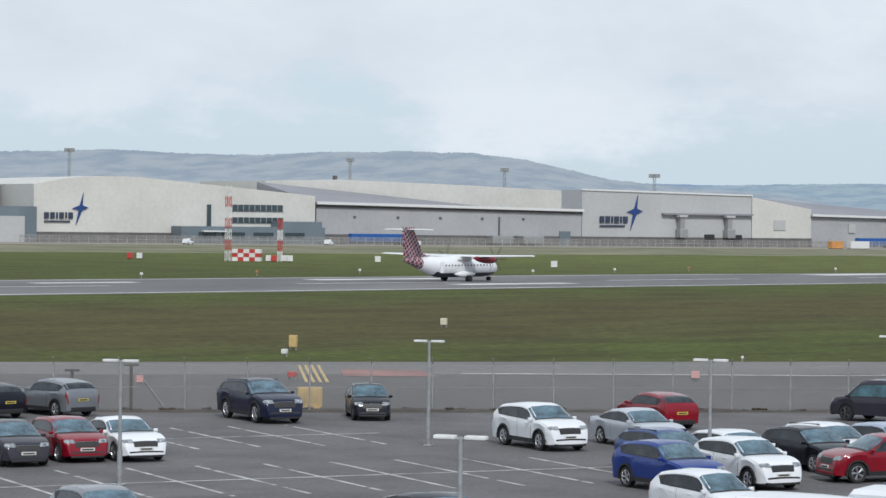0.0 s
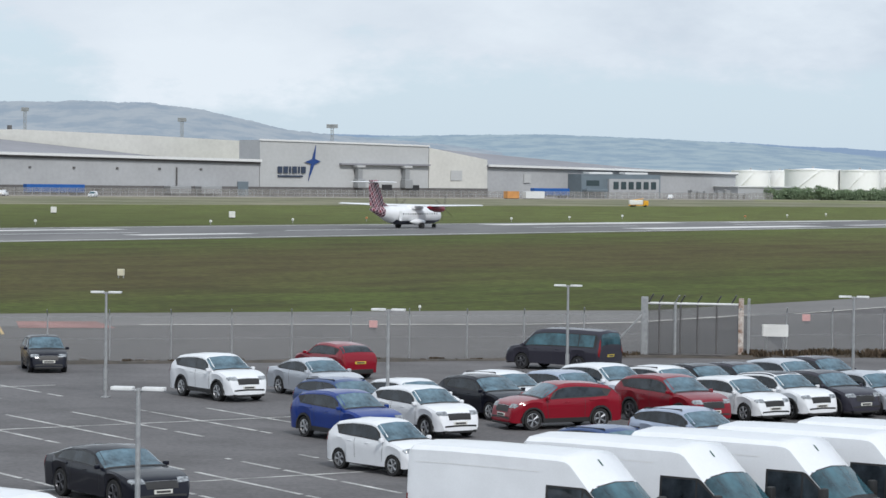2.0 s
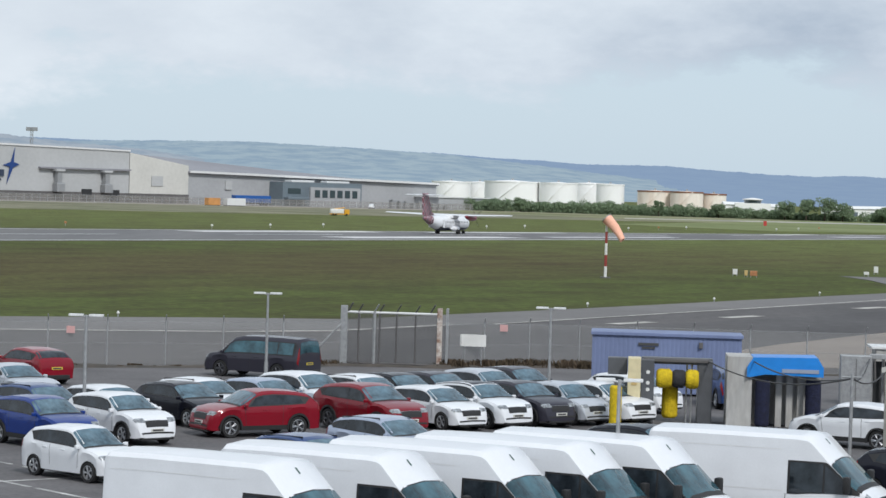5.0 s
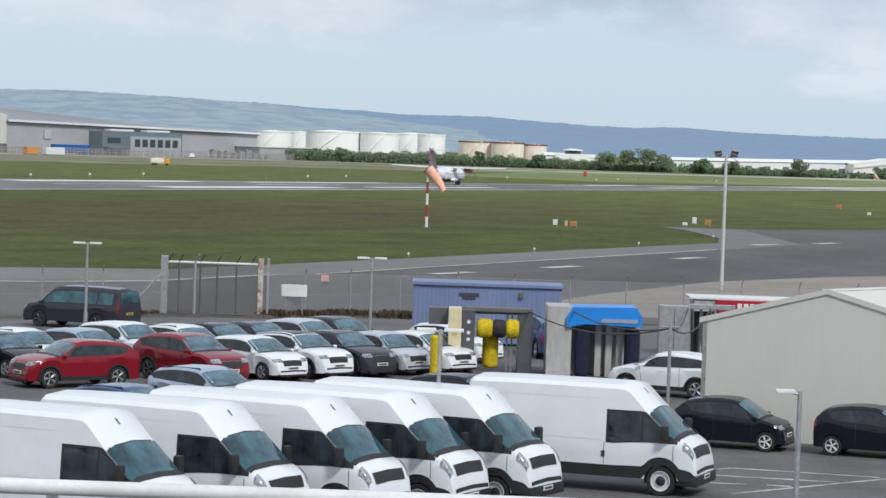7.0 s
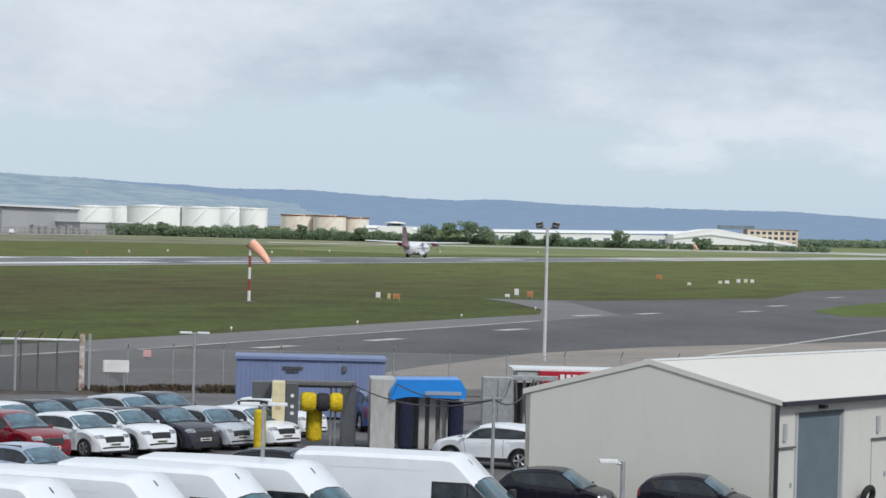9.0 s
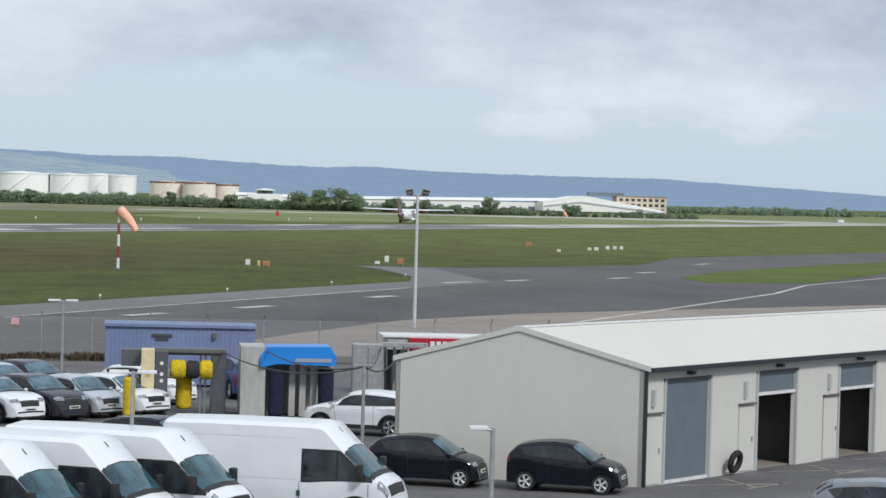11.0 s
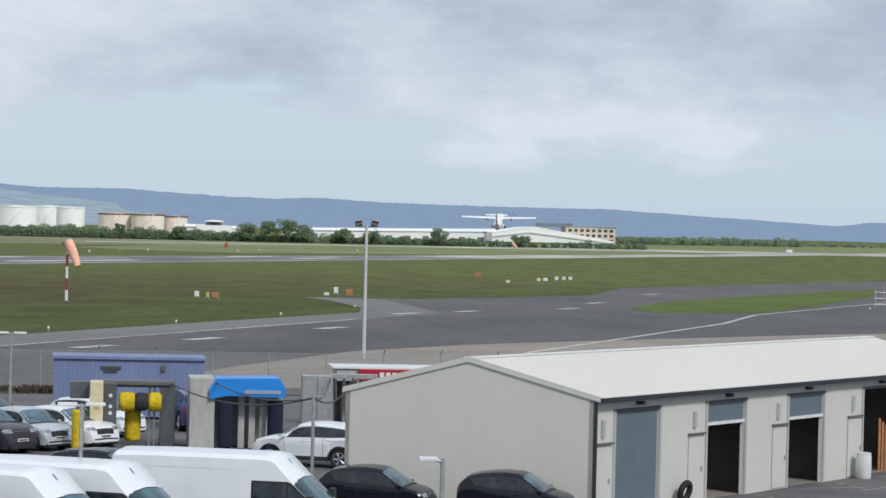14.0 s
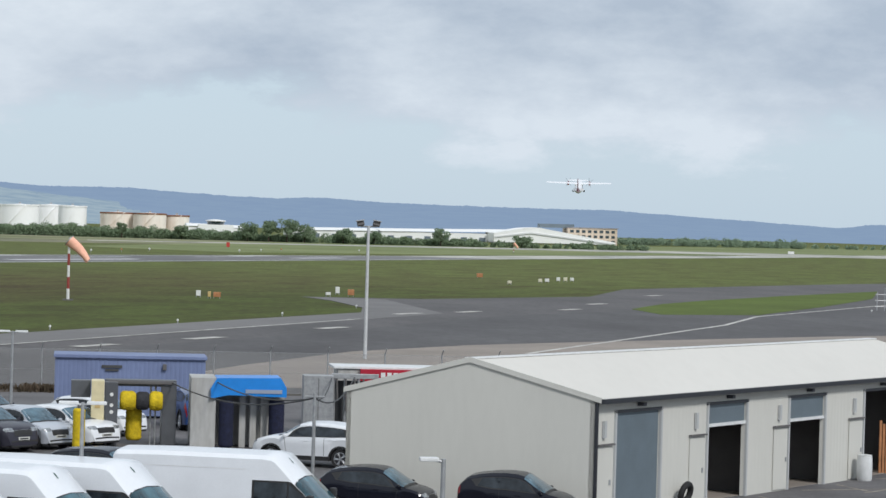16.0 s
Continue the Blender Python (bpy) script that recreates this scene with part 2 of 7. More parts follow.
def grass_material():
    m = bpy.data.materials.new("mown_airfield_grass")
    m.use_nodes = True
    t = m.node_tree
    b = t.nodes["Principled BSDF"]
    b.inputs["Roughness"].default_value, b.inputs["Specular IOR Level"].default_value = 0.9, 0.15
    co = t.nodes.new("ShaderNodeTexCoord")
    mp = t.nodes.new("ShaderNodeMapping")
    mp.inputs["Rotation"].default_value = (0, 0, radians(28.5))
    t.links.new(co.outputs["Object"], mp.inputs[0])
    sq = t.nodes.new("ShaderNodeMapping")
    sq.inputs["Scale"].default_value = (1.0, 0.42, 1.0)
    t.links.new(mp.outputs[0], sq.inputs[0])

    def nz(scale, src, detail=5):
        n = t.nodes.new("ShaderNodeTexNoise")
        n.inputs["Scale"].default_value, n.inputs["Detail"].default_value, n.inputs["Roughness"].default_value = scale, detail, 0.65
        t.links.new(src.outputs[0], n.inputs["Vector"])
        return n

    def ramp(n, p0, c0, p1, c1):
        r = t.nodes.new("ShaderNodeValToRGB")
        r.color_ramp.elements[0].position, r.color_ramp.elements[1].position = p0, p1
        r.color_ramp.elements[0].color, r.color_ramp.elements[1].color = (*c0, 1), (*c1, 1)
        t.links.new(n.outputs["Fac"], r.inputs[0])
        return r

    big, mid, fine = nz(0.028, sq), nz(0.16, sq), nz(1.1, mp, 8)
    sep = t.nodes.new("ShaderNodeSeparateXYZ")
    t.links.new(mp.outputs[0], sep.inputs[0])
    add = t.nodes.new("ShaderNodeMath")
    add.operation = "MULTIPLY_ADD"
    add.inputs[1].default_value, add.inputs[2].default_value = 1 / 520, 0.5
    t.links.new(sep.outputs["X"], add.inputs[0])
    wob = t.nodes.new("ShaderNodeMath")
    wob.operation = "MULTIPLY_ADD"
    wob.inputs[1].default_value = 0.11
    t.links.new(big.outputs["Fac"], wob.inputs[0])
    t.links.new(add.outputs[0], wob.inputs[2])
    a = t.nodes.new("ShaderNodeValToRGB")
    GREEN, BROWN = (0.062, 0.079, 0.017, 1), (0.070, 0.065, 0.021, 1)
    el = a.color_ramp.elements
    el[0].position, el[0].color, el[1].position, el[1].color = 0.0, GREEN, 1.0, GREEN
    far = t.nodes.new("ShaderNodeMapRange")
    for k, v in (("From Min", 270.0), ("From Max", 440.0), ("To Min", 0.0), ("To Max", 0.88)):
        far.inputs[k].default_value = v
    t.links.new(sep.outputs["Y"], far.inputs[0])
    lush = t.nodes.new("ShaderNodeMixRGB")
    lush.inputs[2].default_value = (0.104, 0.128, 0.036, 1)
    t.links.new(far.outputs[0], lush.inputs[0])
    t.links.new(a.outputs[0], lush.inputs[1])
    for pos, col in GRASS_BANDS:
        e = el.new(pos)
        e.color = GREEN if col else BROWN
    t.links.new(wob.outputs[0], a.inputs[0])
    c = ramp(mid, 0.32, (0.74, 0.58, 0.62), 0.60, (1.16, 1.16, 1.05))
    d = ramp(fine, 0.34, (0.55, 0.55, 0.55), 0.64, (1.28, 1.28, 1.28))
    x1, x2 = t.nodes.new("ShaderNodeMixRGB"), t.nodes.new("ShaderNodeMixRGB")
    for x in (x1, x2):
        x.blend_type = "MULTIPLY"
        x.inputs[0].default_value = 1.0
    t.links.new(lush.outputs[0], x1.inputs[1])
    t.links.new(c.outputs[0], x1.inputs[2])
    t.links.new(x1.outputs[0], x2.inputs[1])
    t.links.new(d.outputs[0], x2.inputs[2])
    t.links.new(x2.outputs[0], b.inputs["Base Color"])
    return m


M["grass"] = grass_material()
M["lush_grass"] = material("lush_short_grass", (0.112, 0.150, 0.036), 0.9, var=0.14, scale=0.08, fine=1.1, second=(0.085, 0.112, 0.03), spec=0.1)
ground = solo("ground", prism(BM(), [(-4800, -300), (4800, -300), (4800, 4800), (-4800, 4800)], -1.0, 0.0), M["grass"],
              "wide mown airfield grass with brown patches", "grass", kind="structure")

RD = Vector((math.sin(radians(28.5)), math.cos(radians(28.5)), 0))      # along the runway
RN = Vector((-RD.y, RD.x, 0))                                           # across it, away from the camera
R0 = Vector((-99.9, 309.7, 0))                                          # on the near runway edge


def rw(s, o):
    p = R0 + RD * s + RN * o
    return (p.x, p.y)


flat("runway", [rw(-400, 0), rw(1250, 0), rw(1250, 12), rw(430, 30), rw(250, 44), rw(100, 55), rw(-400, 55)], 0.03, M["runway"], "grey asphalt runway with white markings and dark wheel tracks", "runway")
# taxiway: parallel strip, the link to the runway and the apron behind the fence
TAXI = [(-240, 16), (-45.2, 110.2), (-18.2, 123.6), (-3, 131.4), (60, 131.4), (420, 131.4), (420, 720), (300, 700), (152, 490), (123.5, 451.7), (93.7, 407.7), (75.8, 380), (62.5, 334.8), (37.5, 305.6), (24, 304.2), (26.2, 292), (27.4, 270), (25.8, 255.3),
        (10.1, 224.5), (-3.4, 197.4), (-10.1, 185), (-17.2, 171.5), (-24.8, 168.2), (-49.6, 154), (-69.9, 142.4), (-240, 45)]
flat("taxiway", TAXI, 0.03, M["taxi"], "grey asphalt taxiway and apron behind the fence", "taxiway")
flat("taxiway_shoulder", [(-240, 33), (-69.9, 128), (-46.5, 141), (-24, 153.5), (-15.5, 158.5), (-7, 174), (20, 228), (34, 258), (33, 300), (24.5, 304), (26.2, 292), (27.4, 270), (25.8, 255.3), (10.1, 224.5), (-3.4, 197.4), (-10.1, 185), (-17.2, 171.5), (-24.8, 168.2), (-49.6, 154), (-69.9, 142.4), (-240, 45)], 0.045, M["shoulder"], "paler worn asphalt shoulder beside the grass", "taxiway", 0.2)
flat("apron", [(-16, 126), (-12, 150), (-5, 166), (6, 184), (16.5, 203.8), (25.4, 223.5), (34.8, 245.3), (40.4, 256.6), (60, 285), (120, 330), (120, 132.2), (-3, 132.2)], 0.038, M["apron"], "dark grey asphalt apron behind the car park fence", "apron", 0.2)
flat("grass_island", [(57.8, 270), (69.4, 275.8), (86, 312), (106, 358.8), (121.3, 407.6), (95.6, 364.3), (75.3, 327.5), (66.2, 308.6), (58, 286)], 0.06, M["lush_grass"], "narrow island of mown grass between taxiways", "grass")
flat("concrete_strip", [(2, 138), (9, 158), (17.4, 177.7), (21.6, 183.5), (26.8, 190.6), (32.4, 196), (37.6, 200.8), (62, 222), (120, 262), (120, 150), (60, 138)], 0.05, M["concrete"], "pale concrete strip beside the apron", "concrete")
flat("pavement", [(-240, -20), (140, -20), (140, 134), (-3, 134), (-3, 131.3), (-18.2, 123.5), (-45.2, 110.1), (-240, 15.5)], 0.04, M["tarmac"], "dark tarmac car park with worn white bay lines", "car park")

# paler slab puts the far runway's grazing sheen into its colour
flat("runway_end", [rw(430, .4), rw(1245, .4), rw(1245, 11.8), rw(430, 29.8)], 0.033, M["pale_paving"], "far end of the runway, paled for its grazing sheen", "runway", 0.1)

# runway paint
bm = BM()
stripe(bm, rw(-390, 2.2), rw(1240, 2.2), 0.95, 0.034)
stripe(bm, rw(-390, 52.6), rw(100, 52.6), 0.95, 0.034)
stripe(bm, rw(100, 52.6), rw(250, 42.2), 0.95, 0.034)
stripe(bm, rw(250, 42.2), rw(430, 28.5), 0.95, 0.034)
for i in range(-7, 7):
    stripe(bm, rw(i * 60.0 + 8, 27), rw(i * 60.0 + 38, 27), 0.9, 0.034)
for s0, s1, o, w in ((27, 49, 17, 4.2), (25, 50, 43, 4.2), (-24, -8, 40, 3.0), (137, 192, 13, 7.0), (137, 192, 43, 6.0), (206, 256, 14, 3.0), (206, 256, 40, 3.0), (336, 362, 15.5, 3.6), (336, 362, 32, 3.0), (452, 480, 19, 3.0), (452, 480, 26, 2.0), (560, 600, 12, 3), (680, 720, 11, 3)):
    stripe(bm, rw(s0, o), rw(s1, o), w, 0.034)
solo("runway_marking", bm, M["runway_white"], "worn white runway edge and touchdown markings", "marking", kind="structure")

# taxiway paint
bm = BM()
for a, b in (((-42.5, 143.8), (-22.5, 152.5)), ((-22.5, 152.5), (-16.7, 157)), ((-16.7, 157), (-10.6, 168.6)), ((29.5, 180.1), (58.1, 243.4)), ((58.1, 243.4), (67.7, 270)), ((67.7, 270), (106.2, 341.7))):
    stripe(bm, a, b, 0.8 if a[0] < 0 else 0.45, 0.056)
for x, y in ((-0.6, 176.2), (7.2, 190.8), (18.3, 214.2), (28.9, 252.6), (36, 262), (48.8, 277), (56, 300), (72, 345)):
    stripe(bm, (x, y), (x + 2.6, y + 4.6), 1.1, 0.056)
stripe(bm, (-8, 171), (24, 238), 0.3, 0.056)
solo("taxiway_marking", bm, M["taxi_white"], "broken white taxiway guide lines", "marking", kind="structure")
solo("red_taxiway_marking", prism(BM(), [(-49.83, 144.58), (-45.59, 145.96), (-42.88, 140.54), (-47.6, 138.58)], 0.05, 0.056), M["red_mark"], "faded red painted patch on the taxiway", "marking", kind="structure")
bm = BM()
for a, b in (((-53.44, 147.64), (-47.44, 132.31)), ((-53.12, 147.82), (-47.12, 132.48)), ((-52.8, 148.0), (-46.8, 132.65)), ((-52.47, 148.19), (-46.48, 132.82))):
    stripe(bm, a, b, 0.17, 0.056)
solo("yellow_taxiway_marking", bm, M["yellow_mark"], "four faded yellow hatch stripes on the taxiway", "marking", kind="structure")

# car park bay lines: aisles run at 42 degrees, bays at -48
bm = BM()
A, B = Vector((math.cos(radians(43)), math.sin(radians(43)))), Vector((math.cos(radians(-47)), math.sin(radians(-47))))
O = Vector((-32.3, 82.0))
rng = random.Random(5)
for row, (d, lo, hi) in enumerate(((0.0, -14, 15.5), (-16.0, -14, 13), (16.0, -14, 13))):
    c = O - B * d
    stripe(bm, tuple(c + A * lo), tuple(c + A * hi), 0.15, 0.042)
    n = int((hi - lo) / 2.5)
    for i in range(n + 1):
        p = c + A * (lo + i * 2.5)
        for sgn in (1, -1):
            x0 = 0.1
            while x0 < 4.9:
                x1 = min(4.9, x0 + rng.uniform(1.2, 4.0))
                stripe(bm, tuple(p + B * sgn * x0), tuple(p + B * sgn * x1), 0.15, 0.042)
                x0 = x1 + rng.choice((0.0, 0.3, 0.7))
for a, b in (((7.56, 72.87), (8.0, 73.25)), ((8.0, 73.25), (11.84, 72.21)), ((7.41, 71.49), (10.58, 70.82)), ((7.08, 69.81), (8.0, 69.74)), ((8.53, 69.73), (9.14, 69.58)), ((7.42, 67.71), (12.18, 72.13))):
    stripe(bm, a, b, 0.15, 0.042)
solo("bay_marking", bm, M["white_line"], "worn white parking bay lines on the car park", "marking", kind="structure")


# ---- vehicles ----
# stations along a car, tail to nose: place, belt height, top height, half width, all as shares of length, height and half width

def nose(hz):
    """Stations of a gently falling bonnet and a steep front, from the windscreen's base height."""
    return [(x, hz - d - .026, hz - d, w) for x, d, w in ((.31, .020, .995), (.36, .045, .985), (.405, .078, .965), (.436, .108, .935), (.456, .138, .90), (.470, .178, .865), (.480, .228, .83), (.487, .285, .805), (.492, .345, .785), (.497, .41, .76), (.5, .45, .73))]


def tail(k=0.0):
    """Stations of a raked tailgate; k raises its shoulder."""
    return [(-.5, .38, .40, .84), (-.498, .50, .53, .90), (-.491, .61 + k, .65 + k, .94), (-.473, .665 + k, .73 + k, .965), (-.438, .68 + k, .825, .985), (-.40, .675 + k, .90, 1), (-.34, .67 + k, .947, 1)]


def hatch_gate(k=0.0):
    """Stations of an upright tailgate under a short roof spoiler."""
    return [(-.5, .36, .38, .86), (-.498, .50, .53, .91), (-.492, .61 + k, .65 + k, .945), (-.480, .665 + k, .72 + k, .965), (-.457, .685 + k, .80, .98), (-.428, .69 + k, .872, .99), (-.39, .685 + k, .918, 1), (-.31, .675 + k, .958, 1)]


SHAPES = {
    "hatch": tail() + [(-.25, .665, .975, 1), (-.10, .655, 1, 1), (.0, .65, .992, 1), (.075, .645, .955, 1), (.262, .635, .675, 1)] + nose(.675),
    "mini": hatch_gate() + [(-.20, .655, .99, 1), (-.06, .645, 1, 1), (.03, .635, .99, 1), (.09, .63, .955, 1), (.272, .615, .655, 1)] + nose(.655),
    "city": hatch_gate(.03) + [(-.20, .66, .99, 1), (-.08, .65, 1, 1), (.02, .635, .985, 1), (.08, .625, .95, 1), (.285, .61, .645, 1)] + nose(.645),
    "suv": hatch_gate(.01) + [(-.22, .67, .982, 1), (-.08, .66, 1, 1), (.0, .655, .99, 1), (.07, .65, .955, 1), (.235, .645, .69, 1)] + nose(.69),
    "saloon": [(-.5, .42, .44, .82), (-.497, .57, .60, .90), (-.480, .665, .70, .94), (-.37, .685, .735, .98), (-.28, .68, .87, 1), (-.19, .67, .96, 1), (-.06, .66, 1, 1), (.01, .655, .985, 1), (.06, .65, .945, 1), (.215, .64, .675, 1)] + nose(.675),
    "fast": [(-.5, .44, .46, .82), (-.497, .58, .62, .90), (-.478, .68, .73, .94), (-.40, .69, .79, .97), (-.30, .685, .895, 1), (-.20, .675, .96, 1), (-.07, .665, 1, 1), (.0, .66, .985, 1), (.05, .655, .945, 1), (.205, .645, .675, 1)] + nose(.675),
    "estate": hatch_gate() + [(-.22, .665, .99, 1), (-.08, .655, 1, 1), (.01, .65, .985, 1), (.06, .645, .945, 1), (.225, .64, .675, 1)] + nose(.675),
    "mpv": [(-.5, .46, .50, .90), (-.498, .55, .86, .95), (-.493, .56, .94, .97), (-.47, .565, .985, 1), (-.25, .565, 1, 1), (-.02, .565, 1, 1), (.12, .56, .985, 1), (.20, .56, .94, 1), (.335, .55, .60, 1),
            (.40, .535, .57, .99), (.44, .505, .54, .97), (.467, .46, .49, .94), (.482, .40, .43, .91), (.492, .30, .33, .88), (.5, .22, .25, .83)],
    "van": [(-.5, .44, .93, .96), (-.497, .45, .97, .985), (-.485, .46, .99, 1), (-.3, .46, 1, 1), (.15, .46, 1, 1), (.188, .47, .992, 1), (.208, .475, .970, 1), (.284, .485, .80, 1), (.294, .485, .783, 1), (.41, .485, .545, .995),
            (.435, .475, .515, .985), (.455, .455, .485, .975), (.469, .425, .45, .96), (.479, .385, .41, .945), (.487, .33, .355, .93), (.494, .26, .285, .91), (.5, .19, .21, .87)],
    "smallvan": [(-.5, .46, .86, .94), (-.495, .52, .94, .975), (-.48, .54, .975, 1), (-.3, .55, .995, 1), (-.05, .55, 1, 1), (.08, .55, .985, 1), (.14, .55, .94, 1), (.28, .54, .585, 1),
                 (.37, .525, .555, .99), (.43, .495, .52, .97), (.465, .44, .465, .94), (.482, .37, .39, .91), (.492, .29, .31, .88), (.5, .22, .24, .83)],
}
SHAPES["cross"] = SHAPES["suv"]
SHAPES["bigsuv"] = SHAPES["suv"]
# length, width, height, front axle, rear axle, wheel radius; glass: windscreen top and base, side windows, rear window top and base
SIZES = {"hatch": (4.05, 1.76, 1.46, 1.28, -1.27, .32), "city": (3.32, 1.62, 1.46, 1.12, -1.10, .285), "mini": (3.62, 1.66, 1.49, 1.18, -1.20, .295), "suv": (4.5, 1.85, 1.66, 1.38, -1.28, .365), "bigsuv": (5.05, 1.97, 1.74, 1.52, -1.46, .40),
         "saloon": (4.65, 1.82, 1.43, 1.42, -1.38, .33), "fast": (4.95, 1.91, 1.41, 1.5, -1.42, .36), "estate": (4.5, 1.78, 1.48, 1.35, -1.3, .325), "cross": (4.2, 1.78, 1.56, 1.3, -1.25, .34),
         "mpv": (4.95, 1.97, 1.84, 1.56, -1.40, .35), "van": (6.0, 2.02, 2.70, 2.10, -1.55, .37), "smallvan": (4.6, 1.83, 1.86, 1.42, -1.42, .33)}
GLASS = {"city": (.08, .280, (-.34, .205), -.395, -.468), "hatch": (.075, .258, (-.35, .19), -.36, -.462), "mini": (.09, .268, (-.345, .20), -.395, -.468), "suv": (.07, .232, (-.375, .175), -.395, -.468), "bigsuv": (.07, .232, (-.42, .175), -.395, -.468), "cross": (.07, .232, (-.365, .175), -.395, -.468),
         "saloon": (.06, .212, (-.30, .16), -.19, -.36), "fast": (.05, .202, (-.35, .15), -.21, -.44), "estate": (.06, .222, (-.42, .17), -.395, -.468), "mpv": (.20, .332, (-.46, .30), -.4942, -.4991), "van": (.295, .408, None, None, None),
         "smallvan": (.14, .275, (.02, .24), -.482, -.494)}
CLAD = ("suv", "cross", "bigsuv")


class Shell:
    """The skin of a car: a point for a place along it and a height round its side."""

    def __init__(self, kind):
        self.st, (self.L, self.W, self.H, self.xf, self.xr, self.r) = SHAPES[kind], SIZES[kind]
        self.van = kind == "van"

    def at(self, x):
        s = self.st
        x = min(max(x, s[0][0]), s[-1][0])
        for a, b in zip(s, s[1:]):
            if x <= b[0]:
                k = (x - a[0]) / (b[0] - a[0])
                return [a[i] + (b[i] - a[i]) * k for i in (1, 2, 3)]

    def section(self, x):
        """Half section at a share x of the length: floor, well, sill, lower flank, crease, shoulder, belt, roof edge, roof."""
        zs, zr, w = self.at(x)
        w *= self.W / 2
        zs, zr = zs * self.H, zr * self.H
        up = max(0.0, (zr - zs) / self.H)
        wr = w * (0.955 - (0.10 if self.van else 0.50) * up)
        X = x * self.L
        sill = 0.16 * self.H if not self.van else 0.15 * self.H
        if abs(x) > 0.46:
            sill += (abs(x) - 0.46) * 0.9
        for xc in (self.xf, self.xr):
            d, R = X - xc, self.r * 1.15
            if abs(d) < R:
                sill = max(sill, self.r + math.sqrt(R * R - d * d) - 0.01)
        floor = 0.15 * self.H
        sill = min(sill, zs - .03)
        h = zs - sill
        edge = min((0.045 if self.van else 0.06) * self.H, (zr - zs) * 0.5)
        return [(X, 0, floor), (X, w * .74, floor), (X, w * .76, max(floor + .01, sill)), (X, w * (.985 if self.van else .955), sill), (X, w * (.985 if self.van else .968), sill + h * .26), (X, w * (.995 if self.van else .985), sill + h * .58),
                (X, w, sill + h * .80), (X, w * (.985 if self.van else .955), zs), (X, wr, zr - edge), (X, wr * .86, zr - edge * .2), (X, 0, zr + 0.012 * self.H * (1 if up > .2 else .6))]

    def point(self, x, v):
        s = self.section(x)
        i = min(int(v), len(s) - 2)
        return Vector(s[i]).lerp(Vector(s[i + 1]), v - i)

    def skin(self):
        bm = BM()
        xs = sorted({round(a[0], 4) for a in self.st} | {round(-.5 + i / 26, 4) for i in range(27)} | {round((xc + self.r * 1.15 * k) / self.L, 4) for xc in (self.xf, self.xr) for k in (-1.01, -.985, -.94, -.85, -.7, -.5, -.25, 0, .25, .5, .7, .85, .94, .985, 1.01)})
        rows = []
        for x in xs:
            half = self.section(x)
            full = half + [(a, -b, c) for a, b, c in half[-2:0:-1]]
            rows.append([bm.verts.new(p) for p in full])
        n = len(rows[0])
        for a, b in zip(rows, rows[1:]):
            for i in range(n):
                bm.faces.new((a[i], a[(i + 1) % n], b[(i + 1) % n], b[i]))
        bm.faces.new(rows[0][::-1])
        bm.faces.new(rows[-1])
        return bm

    def patch(self, x0, x1, v0, v1, side=1, off=0.008, nx=6, nv=3, both=False, slant=0.0, ztop=None):
        """A panel that follows the skin, a little proud of it."""
        bm = BM()
        vs = [v0 + (v1 - v0) * j / nv for j in range(nv + 1)]
        if both:
            vs = vs + [-(v) for v in vs[::-1][1:]]
        grid = []
        for i in range(nx + 1):
            col = []
            for j, v in enumerate(vs):
                a = abs(v)
                k = (a - v0) / (v1 - v0) if v1 != v0 else 0
                x = x0 + (x1 - x0) * i / nx + slant * k
                if ztop and not both:
                    q6 = self.section(x)
                    vz = 7 + (ztop * self.H - q6[7][2]) / max(.01, q6[8][2] - q6[7][2])
                    a = v0 + (min(v1, max(v0 + .02, vz)) - v0) * k
                p = self.point(x, a)
                e = 0.004
                du = self.point(x + e, a) - self.point(x - e, a)
                dv = self.point(x, min(a + .05, 9.99)) - self.point(x, max(a - .05, 0))
                nrm = dv.cross(du)
                nrm = nrm.normalized() if nrm.length > 1e-9 else Vector((0, 0, 1))
                c = Vector((p.x * .8, 0, self.H * .35))
                if nrm.dot(p - c) < 0:
                    nrm = -nrm
                q = p + nrm * off
                if (v < 0) or side < 0:
                    q = Vector((q.x, -q.y, q.z))
                col.append(bm.verts.new(q))
            grid.append(col)
        for a, b in zip(grid, grid[1:]):
            for j in range(len(vs) - 1):
                bm.faces.new((a[j], a[j + 1], b[j + 1], b[j]))
        bmesh.ops.remove_doubles(bm, verts=bm.verts, dist=1e-4)
        return bm


def arc_band(bm, r0, r1, y0, y1, a0, a1, n=16):
    """A curved bar about a wheel's axle, between two radii and two depths."""
    rows = []
    for i in range(n + 1):
        a = radians(a0 + (a1 - a0) * i / n)
        c, s = math.cos(a), math.sin(a)
        rows.append([bm.verts.new((r * c, y, r * s)) for r, y in ((r0, y0), (r1, y0), (r1, y1), (r0, y1))])
    for a, b in zip(rows, rows[1:]):
        for j in range(4):
            bm.faces.new((a[j], a[(j + 1) % 4], b[(j + 1) % 4], b[j]))
    bm.faces.new(rows[0][::-1])
    bm.faces.new(rows[-1])
    return bm


